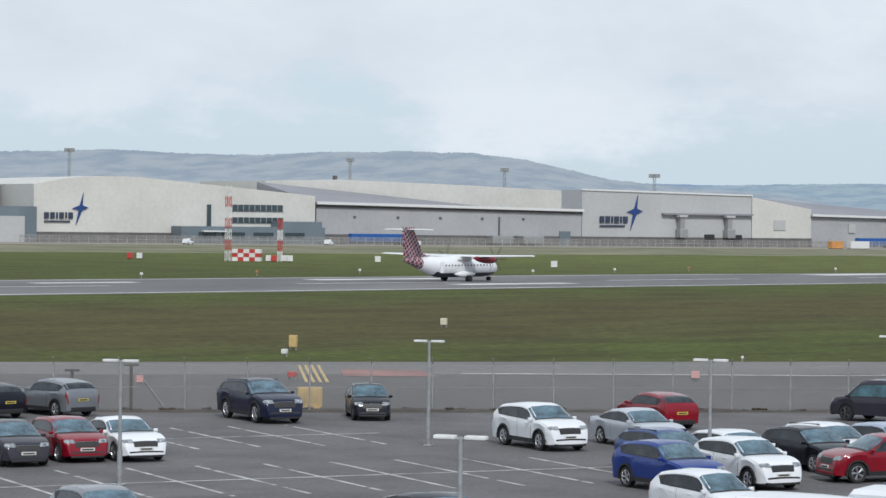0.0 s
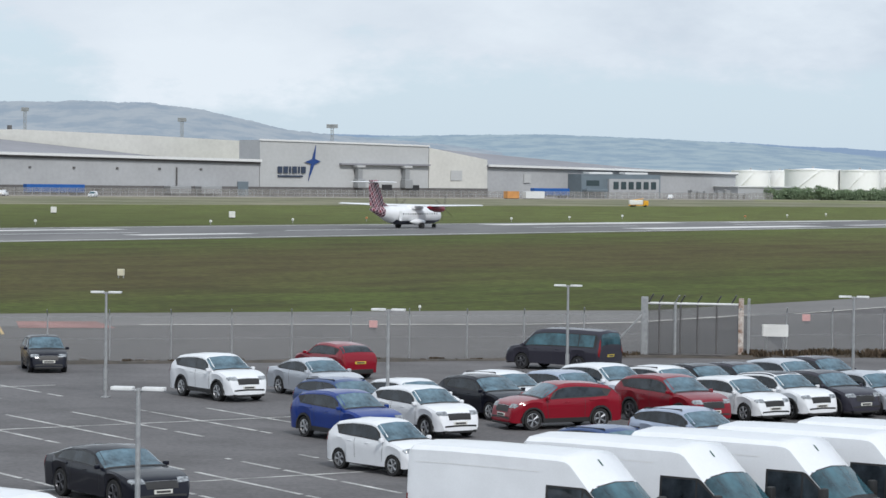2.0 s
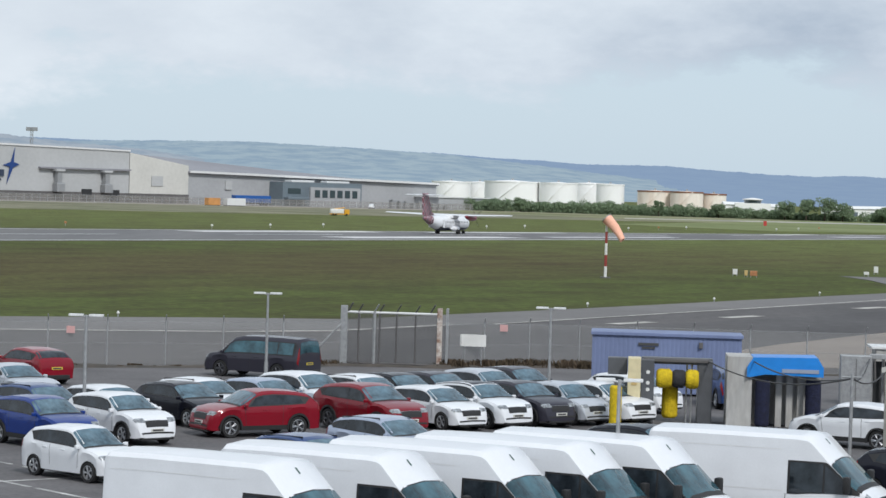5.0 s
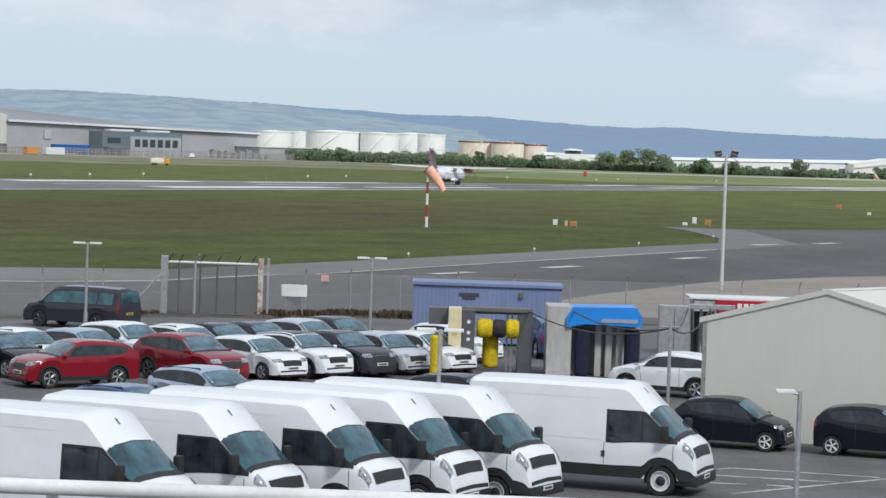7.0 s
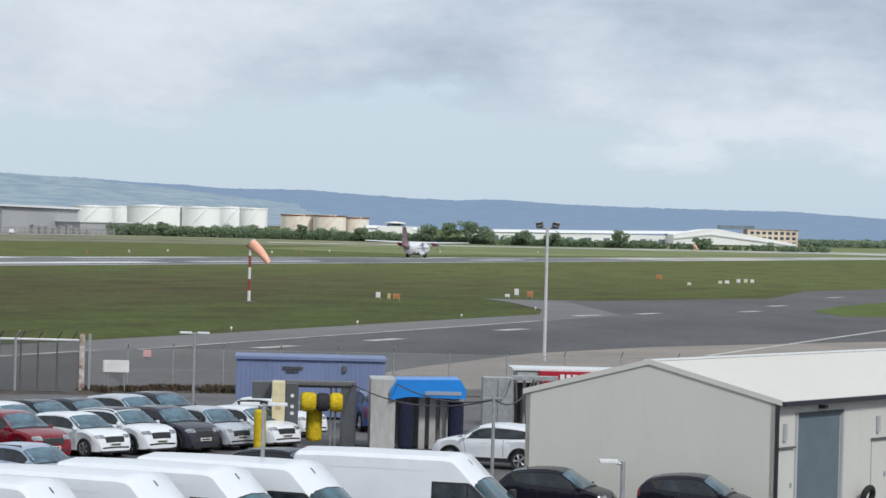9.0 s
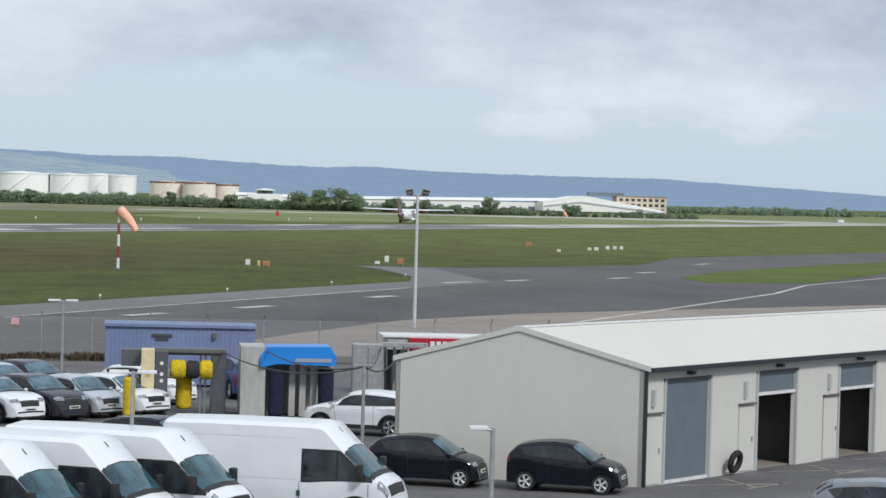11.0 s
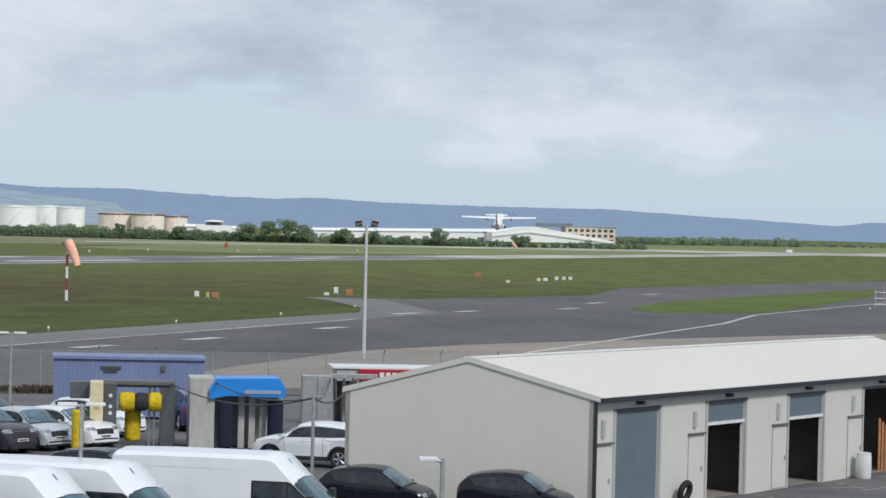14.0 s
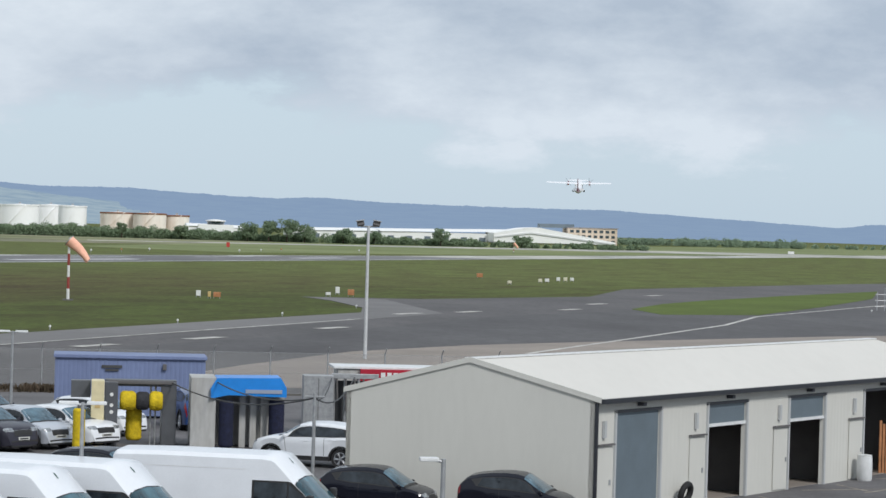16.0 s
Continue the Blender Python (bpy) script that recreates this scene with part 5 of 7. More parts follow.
part("round_roof", lathe(BM(), [(5.2, 6.9), (5.2, 7.3), (1, 7.9)], 24), M["white_sheet"], t, "white round roof", 30)


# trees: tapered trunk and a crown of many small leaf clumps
# leaf green is paled to stand in for air haze, more so far off
M["leaf"] = material("haze_paled_leaves", (0.20, 0.265, 0.16), 0.9, var=0.06, scale=0.12, fine=1.5, second=(0.165, 0.225, 0.14), spec=0.05)
M["leaf_far"] = material("haze_paled_far_leaves", (0.25, 0.33, 0.23), 0.9, var=0.06, scale=0.12, fine=1.0, second=(0.20, 0.27, 0.19), spec=0.1)
M["bark"] = material("bark", (0.09, 0.07, 0.05), 0.9, var=0.2, scale=2)


def leaves(rng, blobs, per, size):
    """Small tilted leaf clumps thrown about a set of centres."""
    vs, fs = [], []
    for bx, by, bz, br in blobs:
        for _ in range(per):
            d = Vector((rng.gauss(0, 1), rng.gauss(0, 1), rng.gauss(0, 1)))
            d = d.normalized() * br * rng.uniform(.55, 1.08)
            c = Vector((bx, by, bz)) + Vector((d.x, d.y, d.z * .8))
            if c.z < 0.1:
                c.z = rng.uniform(.1, .6)
            a, b = Vector((rng.gauss(0, 1), rng.gauss(0, 1), rng.gauss(0, 1))).normalized(), Vector((rng.gauss(0, 1), rng.gauss(0, 1), rng.gauss(0, 1)))
            b = (b - a * a.dot(b)).normalized()
            s = size * rng.uniform(.6, 1.4)
            i = len(vs)
            vs += [tuple(c + a * s), tuple(c + b * s * .7), tuple(c - a * s), tuple(c - b * s * .7)]
            fs.append((i, i + 1, i + 2, i + 3))
    me = bpy.data.meshes.new("leaves")
    me.from_pydata(vs, [], fs)
    return me


def wood(name, x0, y0, x1, y1, n, h0, h1, mat, label, seed, size=.45, per=34, spread=8):
    rng = random.Random(seed)
    blobs = []
    for i in range(n):
        k = rng.random()
        h = rng.uniform(h0, h1) * (0.7 + .5 * abs(noise.noise(Vector((k * 14, seed, 0)))) * 1.3)
        x, y = x0 + (x1 - x0) * k, y0 + (y1 - y0) * k + rng.uniform(-spread, spread)
        r = h * rng.uniform(.32, .5)
        blobs.append((x, y, max(r * .6, h - r), r))
        blobs.append((x + rng.uniform(-r, r), y, max(r * .4, (h - r) * .5), r * 1.05))
    me = leaves(rng, blobs, per, size)
    me.materials.append(M[mat])
    ob = new(name, me)
    return tagged(ob, label, "trees", kind="stuff")


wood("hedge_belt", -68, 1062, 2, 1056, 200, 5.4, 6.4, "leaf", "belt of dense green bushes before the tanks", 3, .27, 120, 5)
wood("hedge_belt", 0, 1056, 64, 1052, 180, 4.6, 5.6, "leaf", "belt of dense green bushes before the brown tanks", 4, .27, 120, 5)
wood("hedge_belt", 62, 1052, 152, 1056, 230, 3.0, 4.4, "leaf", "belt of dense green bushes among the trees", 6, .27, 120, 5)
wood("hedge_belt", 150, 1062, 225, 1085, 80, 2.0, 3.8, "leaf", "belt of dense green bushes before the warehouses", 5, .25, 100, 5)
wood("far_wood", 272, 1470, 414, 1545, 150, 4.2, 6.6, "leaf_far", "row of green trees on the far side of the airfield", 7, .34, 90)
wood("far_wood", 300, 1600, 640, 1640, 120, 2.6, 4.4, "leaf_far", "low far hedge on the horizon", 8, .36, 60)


def tree(x, y, h, w, label, seed):
    rng = random.Random(seed)
    t = thing("tree", label, "tree", "trees beyond the runway", at=pose(x, y, 0))
    bm = rod(BM(), (0, 0, 0), (0, 0, h * .5), h * .035, h * .02, 7)
    for k in range(6):
        a = k * 1.1 + rng.random()
        rod(bm, (0, 0, h * (.22 + .05 * k)), (math.cos(a) * w * .36, math.sin(a) * w * .36, h * (.45 + .06 * k)), h * .016, h * .006, 5)
    part("trunk", bm, M["bark"], t)
    blobs = [(rng.uniform(-.36, .36) * w, rng.uniform(-.36, .36) * w, h * rng.uniform(.32, .86), w * rng.uniform(.12, .22)) for _ in range(22)]
    me = leaves(rng, blobs, 130, .24)
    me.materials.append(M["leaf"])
    ob = new("crown", me)
    ob.parent = t


for x, y, h, w, s in ((61, 1046, 7.4, 8, 1), (69, 1044, 8.6, 8, 2), (76, 1043, 9.6, 9, 3), (83, 1046, 7.2, 9, 4), (13, 1044, 6.4, 4, 5), (98, 1046, 6.0, 8, 6), (110, 1046, 5.2, 8, 7), (136, 1046, 7.4, 7, 8), (170, 1060, 5.2, 8, 9), (-40, 1050, 5.6, 6, 10), (36, 1048, 5.2, 6, 11)):
    tree(x, y, h, w, "leafy green tree among the bushes", s)


# ---- airfield furniture ----
M["sock"] = material("faded_orange_fabric", (0.95, 0.50, 0.36), 0.75, var=0.06, scale=1.5, fine=12)
M["band_red"] = material("weathered_red_band", (0.30, 0.045, 0.035), 0.6, var=0.1, scale=2)
M["orange"] = material("signal_orange", (0.55, 0.24, 0.10), 0.55, var=0.2, scale=3)
M["cream_sign"] = material("cream_sign_face", (0.66, 0.62, 0.48), 0.5, var=0.06)


def windsock(x, y, h, scale, label):
    t = thing("windsock", label, "windsock", at=pose(x, y, 0))
    n = 5
    for i in range(n):
        part("pole_band", rod(BM(), (0, 0, h * i / n), (0, 0, h * (i + 1) / n), .16 * scale - .008 * i, .152 * scale - .008 * i, 12), M["band_red" if i % 2 else "signal_white"], t)
    part("base_frame", box(BM(), -.5, .5, -.5, .5, 0, .12), M["dark_base"], t)
    part("swivel", rod(BM(), (0, 0, h - .1), (0, 0, h + .5 * scale), .05, None, 6), M["galv"], t)
    bm = BM()
    rings = []
    seg = 18
    for k in range(9):
        f = k / 8
        r = (.56 - .26 * f) * scale
        ring = []
        for i in range(seg):
            a = 2 * math.pi * i / seg
            wob = 1 + .06 * math.sin(3 * a + 5 * f)
            ring.append(bm.verts.new((f * 2.75 * scale, r * wob * math.cos(a), r * wob * math.sin(a) - .22 * scale * f * f + .1 * math.sin(f * 3))))
        rings.append(ring)
    for a, b in zip(rings, rings[1:]):
        for i in range(seg):
            bm.faces.new((a[i], a[(i + 1) % seg], b[(i + 1) % seg], b[i]))
    sk = part("sock", bm, M["sock"], t, "faded orange fabric cone", 50, pose(0, 0, h + .15, 0, 46, -8))
    part("hoop", lathe(BM(), [(.56 * scale, -.03), (.60 * scale, -.03), (.60 * scale, .04), (.56 * scale, .04)], 18, "x"), M["galv"], sk)
    return t, sk


sock_thing, sock = windsock(-1.75, 272, 5.8, 1.0, "orange windsock on a red and white pole")
windsock(137, 870, 3.0, .8, "small far orange windsock beyond the runway")


def sign_box(x, y, w, h, mat, label, rz=0):
    t = thing("airfield_sign", label, "sign", at=pose(x, y, 0, 0, 0, rz))
    part("panel", box(BM(), -w * .4, w * .4, -.2, .2, .2, .2 + (h - .2) * .8, .04), M[mat], t)
    for s in (-.32, .32):
        part("leg", rod(BM(), (w * s, 0, 0), (w * s, 0, .3), .05, None, 6), M["galv"], t)


for x, y, w, h, m, lab in ((11.95, 292, .62, .92, "signal_white", "white airfield sign box on the grass"), (13.0, 289.2, .4, .9, "yellow_mark", "yellow end of an airfield sign"), (13.8, 289.0, .95, .85, "orange", "orange airfield sign box on the grass"),
                           (27.2, 306.8, .7, .6, "signal_white", "white airfield sign on the grass"), (30.0, 309, .9, 1.0, "orange", "orange airfield sign box on the grass"), (29.1, 316, .6, 1.1, "signal_white", "white airfield sign on the grass"),
                           (61.4, 393, .7, .7, "cream_sign", "pale marker on the grass"), (68.8, 410, .7, .75, "cream_sign", "pale marker on the grass"), (70.1, 411.5, .8, .8, "signal_white", "white marker on the grass"), (73.6, 421.6, .7, .85, "signal_white", "white marker on the grass"),
                           (75, 423, .7, .85, "cream_sign", "pale marker on the grass"), (76.3, 424.4, .7, .8, "signal_white", "white marker on the grass"), (63, 434.6, 1.2, 1.0, "orange", "dark orange marker on the grass"),
                           (40.9, 797, 1.2, 1.9, "red_white", "red and white marker beyond the runway"), (289.7, 1100, 3.2, 1.6, "signal_white", "small white marker beyond the runway"), (-60.2, 165.2, .6, 1.15, "yellow_mark", "yellow airfield sign on the grass"),
                           (-57.7, 156.8, .42, .55, "signal_white", "small white marker on the grass"), (-62.5, 206.3, .62, .85, "cream_sign", "pale marker on the grass"), (-48.9, 134.05, .55, .55, "red_white", "small red sign on the taxiway edge")):
    sign_box(x, y, w, h, m, lab)
for x, y in ((-2.55, 202.2), (7.4, 220), (17.4, 241.9), (-17, 176), (-31, 166), (87, 294.6), (26.6, 268)):
    t = thing("edge_light", "small white taxiway edge light", "light", "taxiway edge lights", at=pose(x, y, 0))
    part("stem", rod(BM(), (0, 0, 0), (0, 0, .22), .05, None, 6), M["galv"], t)
    part("dome", lathe(BM(), [(.09, .20), (.085, .30), (.03, .36)], 10), M["signal_white"], t, smooth=40)
for i in range(22):
    x, y = rw(-70 + i * 26, 59 + 6 * (i % 3))
    t = thing("runway_light", "small pale runway edge light on the grass", "light", "runway edge lights", at=pose(x, y, 0))
    part("stem", rod(BM(), (0, 0, 0), (0, 0, .5), .06, None, 6), M["galv"], t)
    part("head", lathe(BM(), [(.22, .45), (.22, .72), (.10, .82)], 10), M["signal_white" if i % 4 else "orange"], t, smooth=40)
t = thing("apron_barrier", "red and white lattice frame on the apron", "barrier", at=pose(92.5, 303, 0))
for k in range(7):
    part("post", rod(BM(), (-2.4 + k * .9, 0, 0), (-2.4 + k * .9, 0, 2.2 + (k % 3) * .5), .06, None, 5), M["galv"], t)
for z in (.5, 1.2, 1.9):
    part("rail", rod(BM(), (-2.6, 0, z), (3.4, 0, z), .05, None, 5), M["galv"], t)
for k in range(3):
    part("marker_cone", lathe(BM(), [(.32, 0), (.12, .55), (.05, .95)], 10), M["red_white"], t, at=pose(-.8 + k * 1.1, -.6, 0))


def lamp(x, y, label, heads=2, h=3.95, rz=0):
    t = thing("lamp_post", label, "street lamp", "car park lamps", at=pose(x, y, .04, 0, 0, rz))
    part("post", rod(BM(), (0, 0, 0), (0, 0, h), .07, .045, 12), M["galv"], t, smooth=40)
    part("base_plate", box(BM(), -.15, .15, -.15, .15, 0, .05, .01), M["galv"], t)
    part("door_collar", rod(BM(), (0, 0, .3), (0, 0, 1.1), .085, None, 12), M["galv"], t, smooth=40)
    for s in (1, -1)[:heads]:
        if heads == 1:
            s = -1
        arm = part("arm", rod(BM(), (0, 0, h - .06), (s * .22, 0, h - .02), .03, None, 8), M["galv"], t)
        w = .58 if heads > 1 else .47
        bm = box(BM(), s * .10 if s > 0 else s * w, s * w if s > 0 else s * .10, -.12, .12, h - .05, h + .03, .025)
        part("lamp_head", bm, M["white_steel"], t, "flat white lamp head", 40)


for x, y in ((-34.6, 79.1), (-30.1, 97.5), (-17.7, 89.1), (-14.6, 111.6), (-2.75, 106.1), (-16.2, 54.8)):
    lamp(x, y, "galvanised twin-headed lamp post on the car park")
lamp(0.0, 66.6, "twin-headed lamp post behind the vans")
lamp(7.0, 52.5, "single-headed lamp post on the near car park", 1)
t = thing("cable_pole", "slim grey steel cable pole by the workshop", "pole", at=pose(6.95, 82, .04))
part("post", rod(BM(), (0, 0, 0), (0, 0, 3.3), .06, .05, 10), M["galv"], t)
part("cross_arm", rod(BM(), (-.3, 0, 3.2), (.3, 0, 3.2), .03, None, 6), M["galv"], t)
t = thing("floodlight_mast", "tall grey mast with twin floodlights", "mast", at=pose(17.35, 168.5, .03))
part("pole", rod(BM(), (0, 0, 0), (0, 0, 8.3), .12, .085, 14), M["pale_galv"], t, smooth=40)
part("crossbar", rod(BM(), (-.5, 0, 8.27), (.5, 0, 8.27), .05, None, 6), M["galv"], t)
for s in (-1, 1):
    part("floodlight", box(BM(), -.22, .22, -.18, .18, -.15, .15, .05), M["dark_base"], t, "dark floodlight", at=pose(s * .5, 0, 8.45, -12, s * 14, 0))
    part("floodlight_hood", box(BM(), -.26, .26, -.3, .2, -.03, .03, .01), M["galv"], t, at=pose(s * .54, 0, 8.63, 0, s * 10, 0))

# ---- car park fence and gate ----
FENCE = [(-120, 76), (-45.2, 110.3), (-18.2, 123.7), (-13.2, 128.0)]
FENCE2 = [(-8.6, 128.1), (-4.4, 131.0), (-2.0, 131.5), (9, 132.4), (40, 133)]
fence = thing("chain_link_fence", "grey chain-link fence on steel posts along the car park", "fence", kind="structure")
for line in (FENCE, FENCE2):
    for a, b in zip(line, line[1:]):
        a, b = Vector((*a, 0)), Vector((*b, 0))
        n = max(1, round((b - a).length / 2.85))
        for i in range(n):
            p = a.lerp(b, i / n)
            bm = rod(BM(), (p.x, p.y, 0), (p.x, p.y, 2.15), .035, None, 8)
            rod(bm, (p.x, p.y, 2.13), (p.x + .05, p.y - .25, 2.4), .025, None, 6)
            part("fence_post", bm, M["galv"], fence)
        d = (b - a).normalized()
        q = d.cross(Vector((0, 0, 1))) * .008
        part("wire_net", prism(BM(), [tuple((v)[:2]) for v in (a + q, b + q, b - q, a - q)], .05, 2.1), M["fence_net"], fence, "fine chain-link netting")
        for z in (.1, 1.1, 2.08):
            part("strain_wire", rod(BM(), (a.x, a.y, z), (b.x, b.y, z), .008, None, 4), M["galv"], fence)
M["earth"] = material("weedy_earth_bank", (0.10, 0.082, 0.068), 0.95, var=0.25, scale=0.9, fine=8, bump=0.5, second=(0.05, 0.046, 0.04))
bm = BM()
pts = [Vector((*p, 0)) for p in FENCE + FENCE2]
cols = []
for a, b in zip(pts, pts[1:]):
    n = max(2, int((b - a).length / .8))
    for i in range(n):
        p = a.lerp(b, i / n)
        q = (b - a).normalized().cross(Vector((0, 0, 1)))
        h = .10 + .14 * abs(noise.noise(p * .5)) + (.25 * abs(noise.noise(p * .31)) if -9 < p.x < 6 else 0)
        cols.append([bm.verts.new(p + q * o + Vector((0, 0, z))) for o, z in ((1.0, .0), (.55, h * .8), (.1, h), (-.4, h * .7), (-.9, 0))])
for a, b in zip(cols, cols[1:]):
    for j in range(4):
        bm.faces.new((a[j], a[j + 1], b[j + 1], b[j]))
solo("verge", bm, M["earth"], "low weedy earth bank under the fence", "verge", kind="structure", smooth=50)
M["weeds"] = material("dry_brown_weeds", (0.115, 0.085, 0.062), 0.95, var=0.15, scale=1.5, fine=9, second=(0.06, 0.05, 0.035), spec=0.05)
wr_ = random.Random(31)
blobs = []
for a, b, n, r0, r1 in (((-8.4, 128.3), (-4.4, 131.1), 34, .22, .42), ((-4.4, 131.1), (3, 131.9), 46, .22, .45), ((-60, 103.6), (-18.2, 123.8), 70, .08, .2), ((-18.2, 123.8), (-13.3, 128.0), 20, .12, .3)):
    for _ in range(n):
        f = wr_.random()
        r = wr_.uniform(r0, r1)
        blobs.append((a[0] + (b[0] - a[0]) * f + wr_.uniform(-.2, .2), a[1] + (b[1] - a[1]) * f - wr_.uniform(0, .5), r * .7, r))


def clumps(rng, spots, per, size):
    """Short tufts of stalks and leaves about low centres."""
    vs, fs = [], []
    for bx, by, bz, br in spots:
        for _ in range(per):
            c = Vector((bx + rng.gauss(0, .5) * br, by + rng.gauss(0, .5) * br, 0))
            h = br * rng.uniform(.3, 1.15)
            lean = Vector((rng.uniform(-.4, .4), rng.uniform(-.4, .4), 1)) * h
            w = Vector((rng.gauss(0, 1), rng.gauss(0, 1), 0)).normalized() * size
            i = len(vs)
            vs += [tuple(c - w), tuple(c + w), tuple(c + lean + w * .6), tuple(c + lean - w * .6)]
            fs.append((i, i + 1, i + 2, i + 3))
    me = bpy.data.meshes.new("tufts")
    me.from_pydata(vs, [], fs)
    return me


tufts = clumps(wr_, blobs, 90, .05)
tufts.materials.append(M["weeds"])
tagged(new("weeds", tufts), "dry brown weeds along the foot of the fence", "weeds", kind="stuff")
M["gate_mesh"] = material("dense_gate_mesh", (0.14, 0.14, 0.14), 0.6, 0.3, var=0.1, scale=4, alpha=0.26)
M["rusty_white"] = material("rust-flecked_white_paint", (0.62, 0.58, 0.54), 0.7, var=0.2, scale=3.5, fine=14, second=(0.22, 0.12, 0.08))
gate = thing("gate", "tall closed steel gate with barbed-wire arms in the fence", "gate")
for x, y, w, m in ((-13.1, 128.1, .32, "galv"), (-8.55, 128.05, .24, "rusty_white"), (-8.2, 128.15, .12, "galv")):
    part("gate_post", box(BM(), x - w / 2, x + w / 2, y - .12, y + .12, 0, 2.85, .02), M[m], gate)
part("top_bar", rod(BM(), (-13.1, 128.1, 2.55), (-8.5, 128.05, 2.55), .06, None, 8), M["white_steel"], gate)
part("bottom_bar", rod(BM(), (-12.9, 128.1, .15), (-8.6, 128.05, .15), .05, None, 8), M["dark_base"], gate)
for k, x in enumerate((-12.4, -11.65, -11.4, -10.6, -9.7)):
    bm = rod(BM(), (x, 128.08, .1), (x, 128.08, 2.6), .045 if k != 1 else .08, None, 8)
    rod(bm, (x, 128.08, 2.6), (x + .22, 127.8, 2.95), .035, None, 6)
    part("gate_upright", bm, M["dark_base" if k != 1 else "galv"], gate)
for x in (-12.9, -9.0):
    part("barb_arm", rod(BM(), (x, 128.08, 2.6), (x + .24, 127.8, 3.0), .04, None, 6), M["dark_base"], gate)
part("gate_net", box(BM(), -12.9, -8.6, 128.05, 128.07, .15, 2.5), M["gate_mesh"], gate, "fine chain-link netting")
part("brace", rod(BM(), (-14.9, 127.2, 0.1), (-13.2, 128.0, 2.0), .05, None, 8), M["galv"], gate)
t = thing("notice_board", "blank white notice board on the fence", "sign", at=pose(-7.0, 128.85, 0))
part("board", box(BM(), -.62, .62, -.03, .03, 1.05, 1.62, .01), M["signal_white"], t)
part("support", rod(BM(), (-.4, .06, 0), (-.4, .06, 1.6), .03, None, 6), M["galv"], t)
part("support", rod(BM(), (.4, .06, 0), (.4, .06, 1.6), .03, None, 6), M["galv"], t)
for x, y, h in ((-49.7, 108.4, 1.75), (-47.4, 109.5, 2.0)):
    t = thing("timber_post", "dark weathered timber post by the fence", "post", at=pose(x, y, 0, 0, 0, 24))
    part("post", box(BM(), -.07, .07, -.07, .07, 0, h, .01), M["earth"], t)
    part("cross_arm", box(BM(), -.32, .32, -.05, .05, h, h + .1, .01), M["earth"], t)
solo("stay_wire", rod(BM(), (-47.0, 109.4, 1.7), (-46.0, 109.8, .3), .022, None, 5), M["galv"], "thin grey stay wire by the fence", "wire")
M["pink"] = material("faded_pink_sign", (0.62, 0.36, 0.35), 0.6, var=0.08)
for x, y, z in ((-47.0, 109.5, 1.3), (-24.6, 120.4, 1.55), (-5.6, 130.1, 1.75)):
    solo("warning_sign", box(BM(), -.19, .19, -.07, -.03, z, z + .32, .01), M["pink"], "small faded red warning sign on the fence", "sign", "fence signs", at=pose(x, y, 0))
t = thing("barrier_box", "yellow plastic road barrier by the fence", "barrier", at=pose(-40.91, 114.50, 0.04, 0, 0, 25))
part("block", box(BM(), -.55, .55, -.2, .2, .06, .95, .05), M["yellow_mark"], t)
for s in (-.3, .3):
    part("foot", box(BM(), s - .15, s + .15, -.3, .3, 0, .1, .02), M["yellow_mark"], t)

# ---- blue store container and car wash ----
M["lilac_steel"] = material("faded_blue_painted_steel", (0.17, 0.215, 0.37), 0.55, var=0.08, scale=0.5, fine=6, stretch=(1, 1, .3))
t = thing("container", "faded lilac-blue steel container with a flat roof", "container", at=pose(-1.2, 115.1, .04, 0, 0, 0))
bm = BM()
pts = []
n = 34
for i in range(n):
    x = 6.3 * i / n
    pts += [(x, 0), (x + .06, -.010), (x + .13, -.010), (x + .16, 0)] if i < n else []
prism(bm, pts + [(6.3, 0), (6.3, 2.5), (0, 2.5)], .1, 2.52)
part("corrugated_body", bm, M["lilac_steel"], t)
part("roof", box(BM(), -.06, 6.36, -.12, 2.6, 2.5, 2.64, .02), M["lilac_steel"], t, "slightly paler roof edge")
part("lettering_bar", box(BM(), 1.95, 2.8, -.07, -.04, 2.1, 2.22), M["ink"], t, "dark bar of unreadable lettering")
part("lettering_bar", box(BM(), 2.1, 2.65, -.07, -.04, 1.97, 2.05), M["ink"], t)
part("wall_lamp", box(BM(), 4.5, 4.66, -.14, -.03, 2.05, 2.3, .02), M["dark_base"], t)
for x in (.2, 5.8):
    part("skid", box(BM(), x, x + .3, .1, 2.4, 0, .1), M["dark_base"], t)
M["wash_grey"] = material("dark_grey_wash_frame", (0.105, 0.11, 0.12), 0.45, 0.2, var=0.1, scale=1.5)
M["wash_cream"] = material("cream_panel", (0.66, 0.58, 0.36), 0.5, var=0.06)
M["brush_yellow"] = material("yellow_brush", (0.72, 0.52, 0.01), 0.85, var=0.15, scale=6, fine=40, bump=0.6)
M["brush_dark"] = material("dark_brush", (0.035, 0.035, 0.04), 0.9, var=0.15, scale=6, fine=40, bump=0.6)
M["brush_navy"] = material("navy_brush", (0.012, 0.016, 0.05), 0.9, var=0.2, scale=6, fine=40, bump=0.6)
M["wash_blue"] = material("bright_blue_canopy", (0.015, 0.24, 0.72), 0.35, var=0.08, scale=1.2)
M["pale_render"] = material("stained_pale_panel", (0.46, 0.46, 0.45), 0.75, var=0.14, scale=0.8, fine=6, second=(0.33, 0.32, 0.30), stretch=(1, 1, .3))


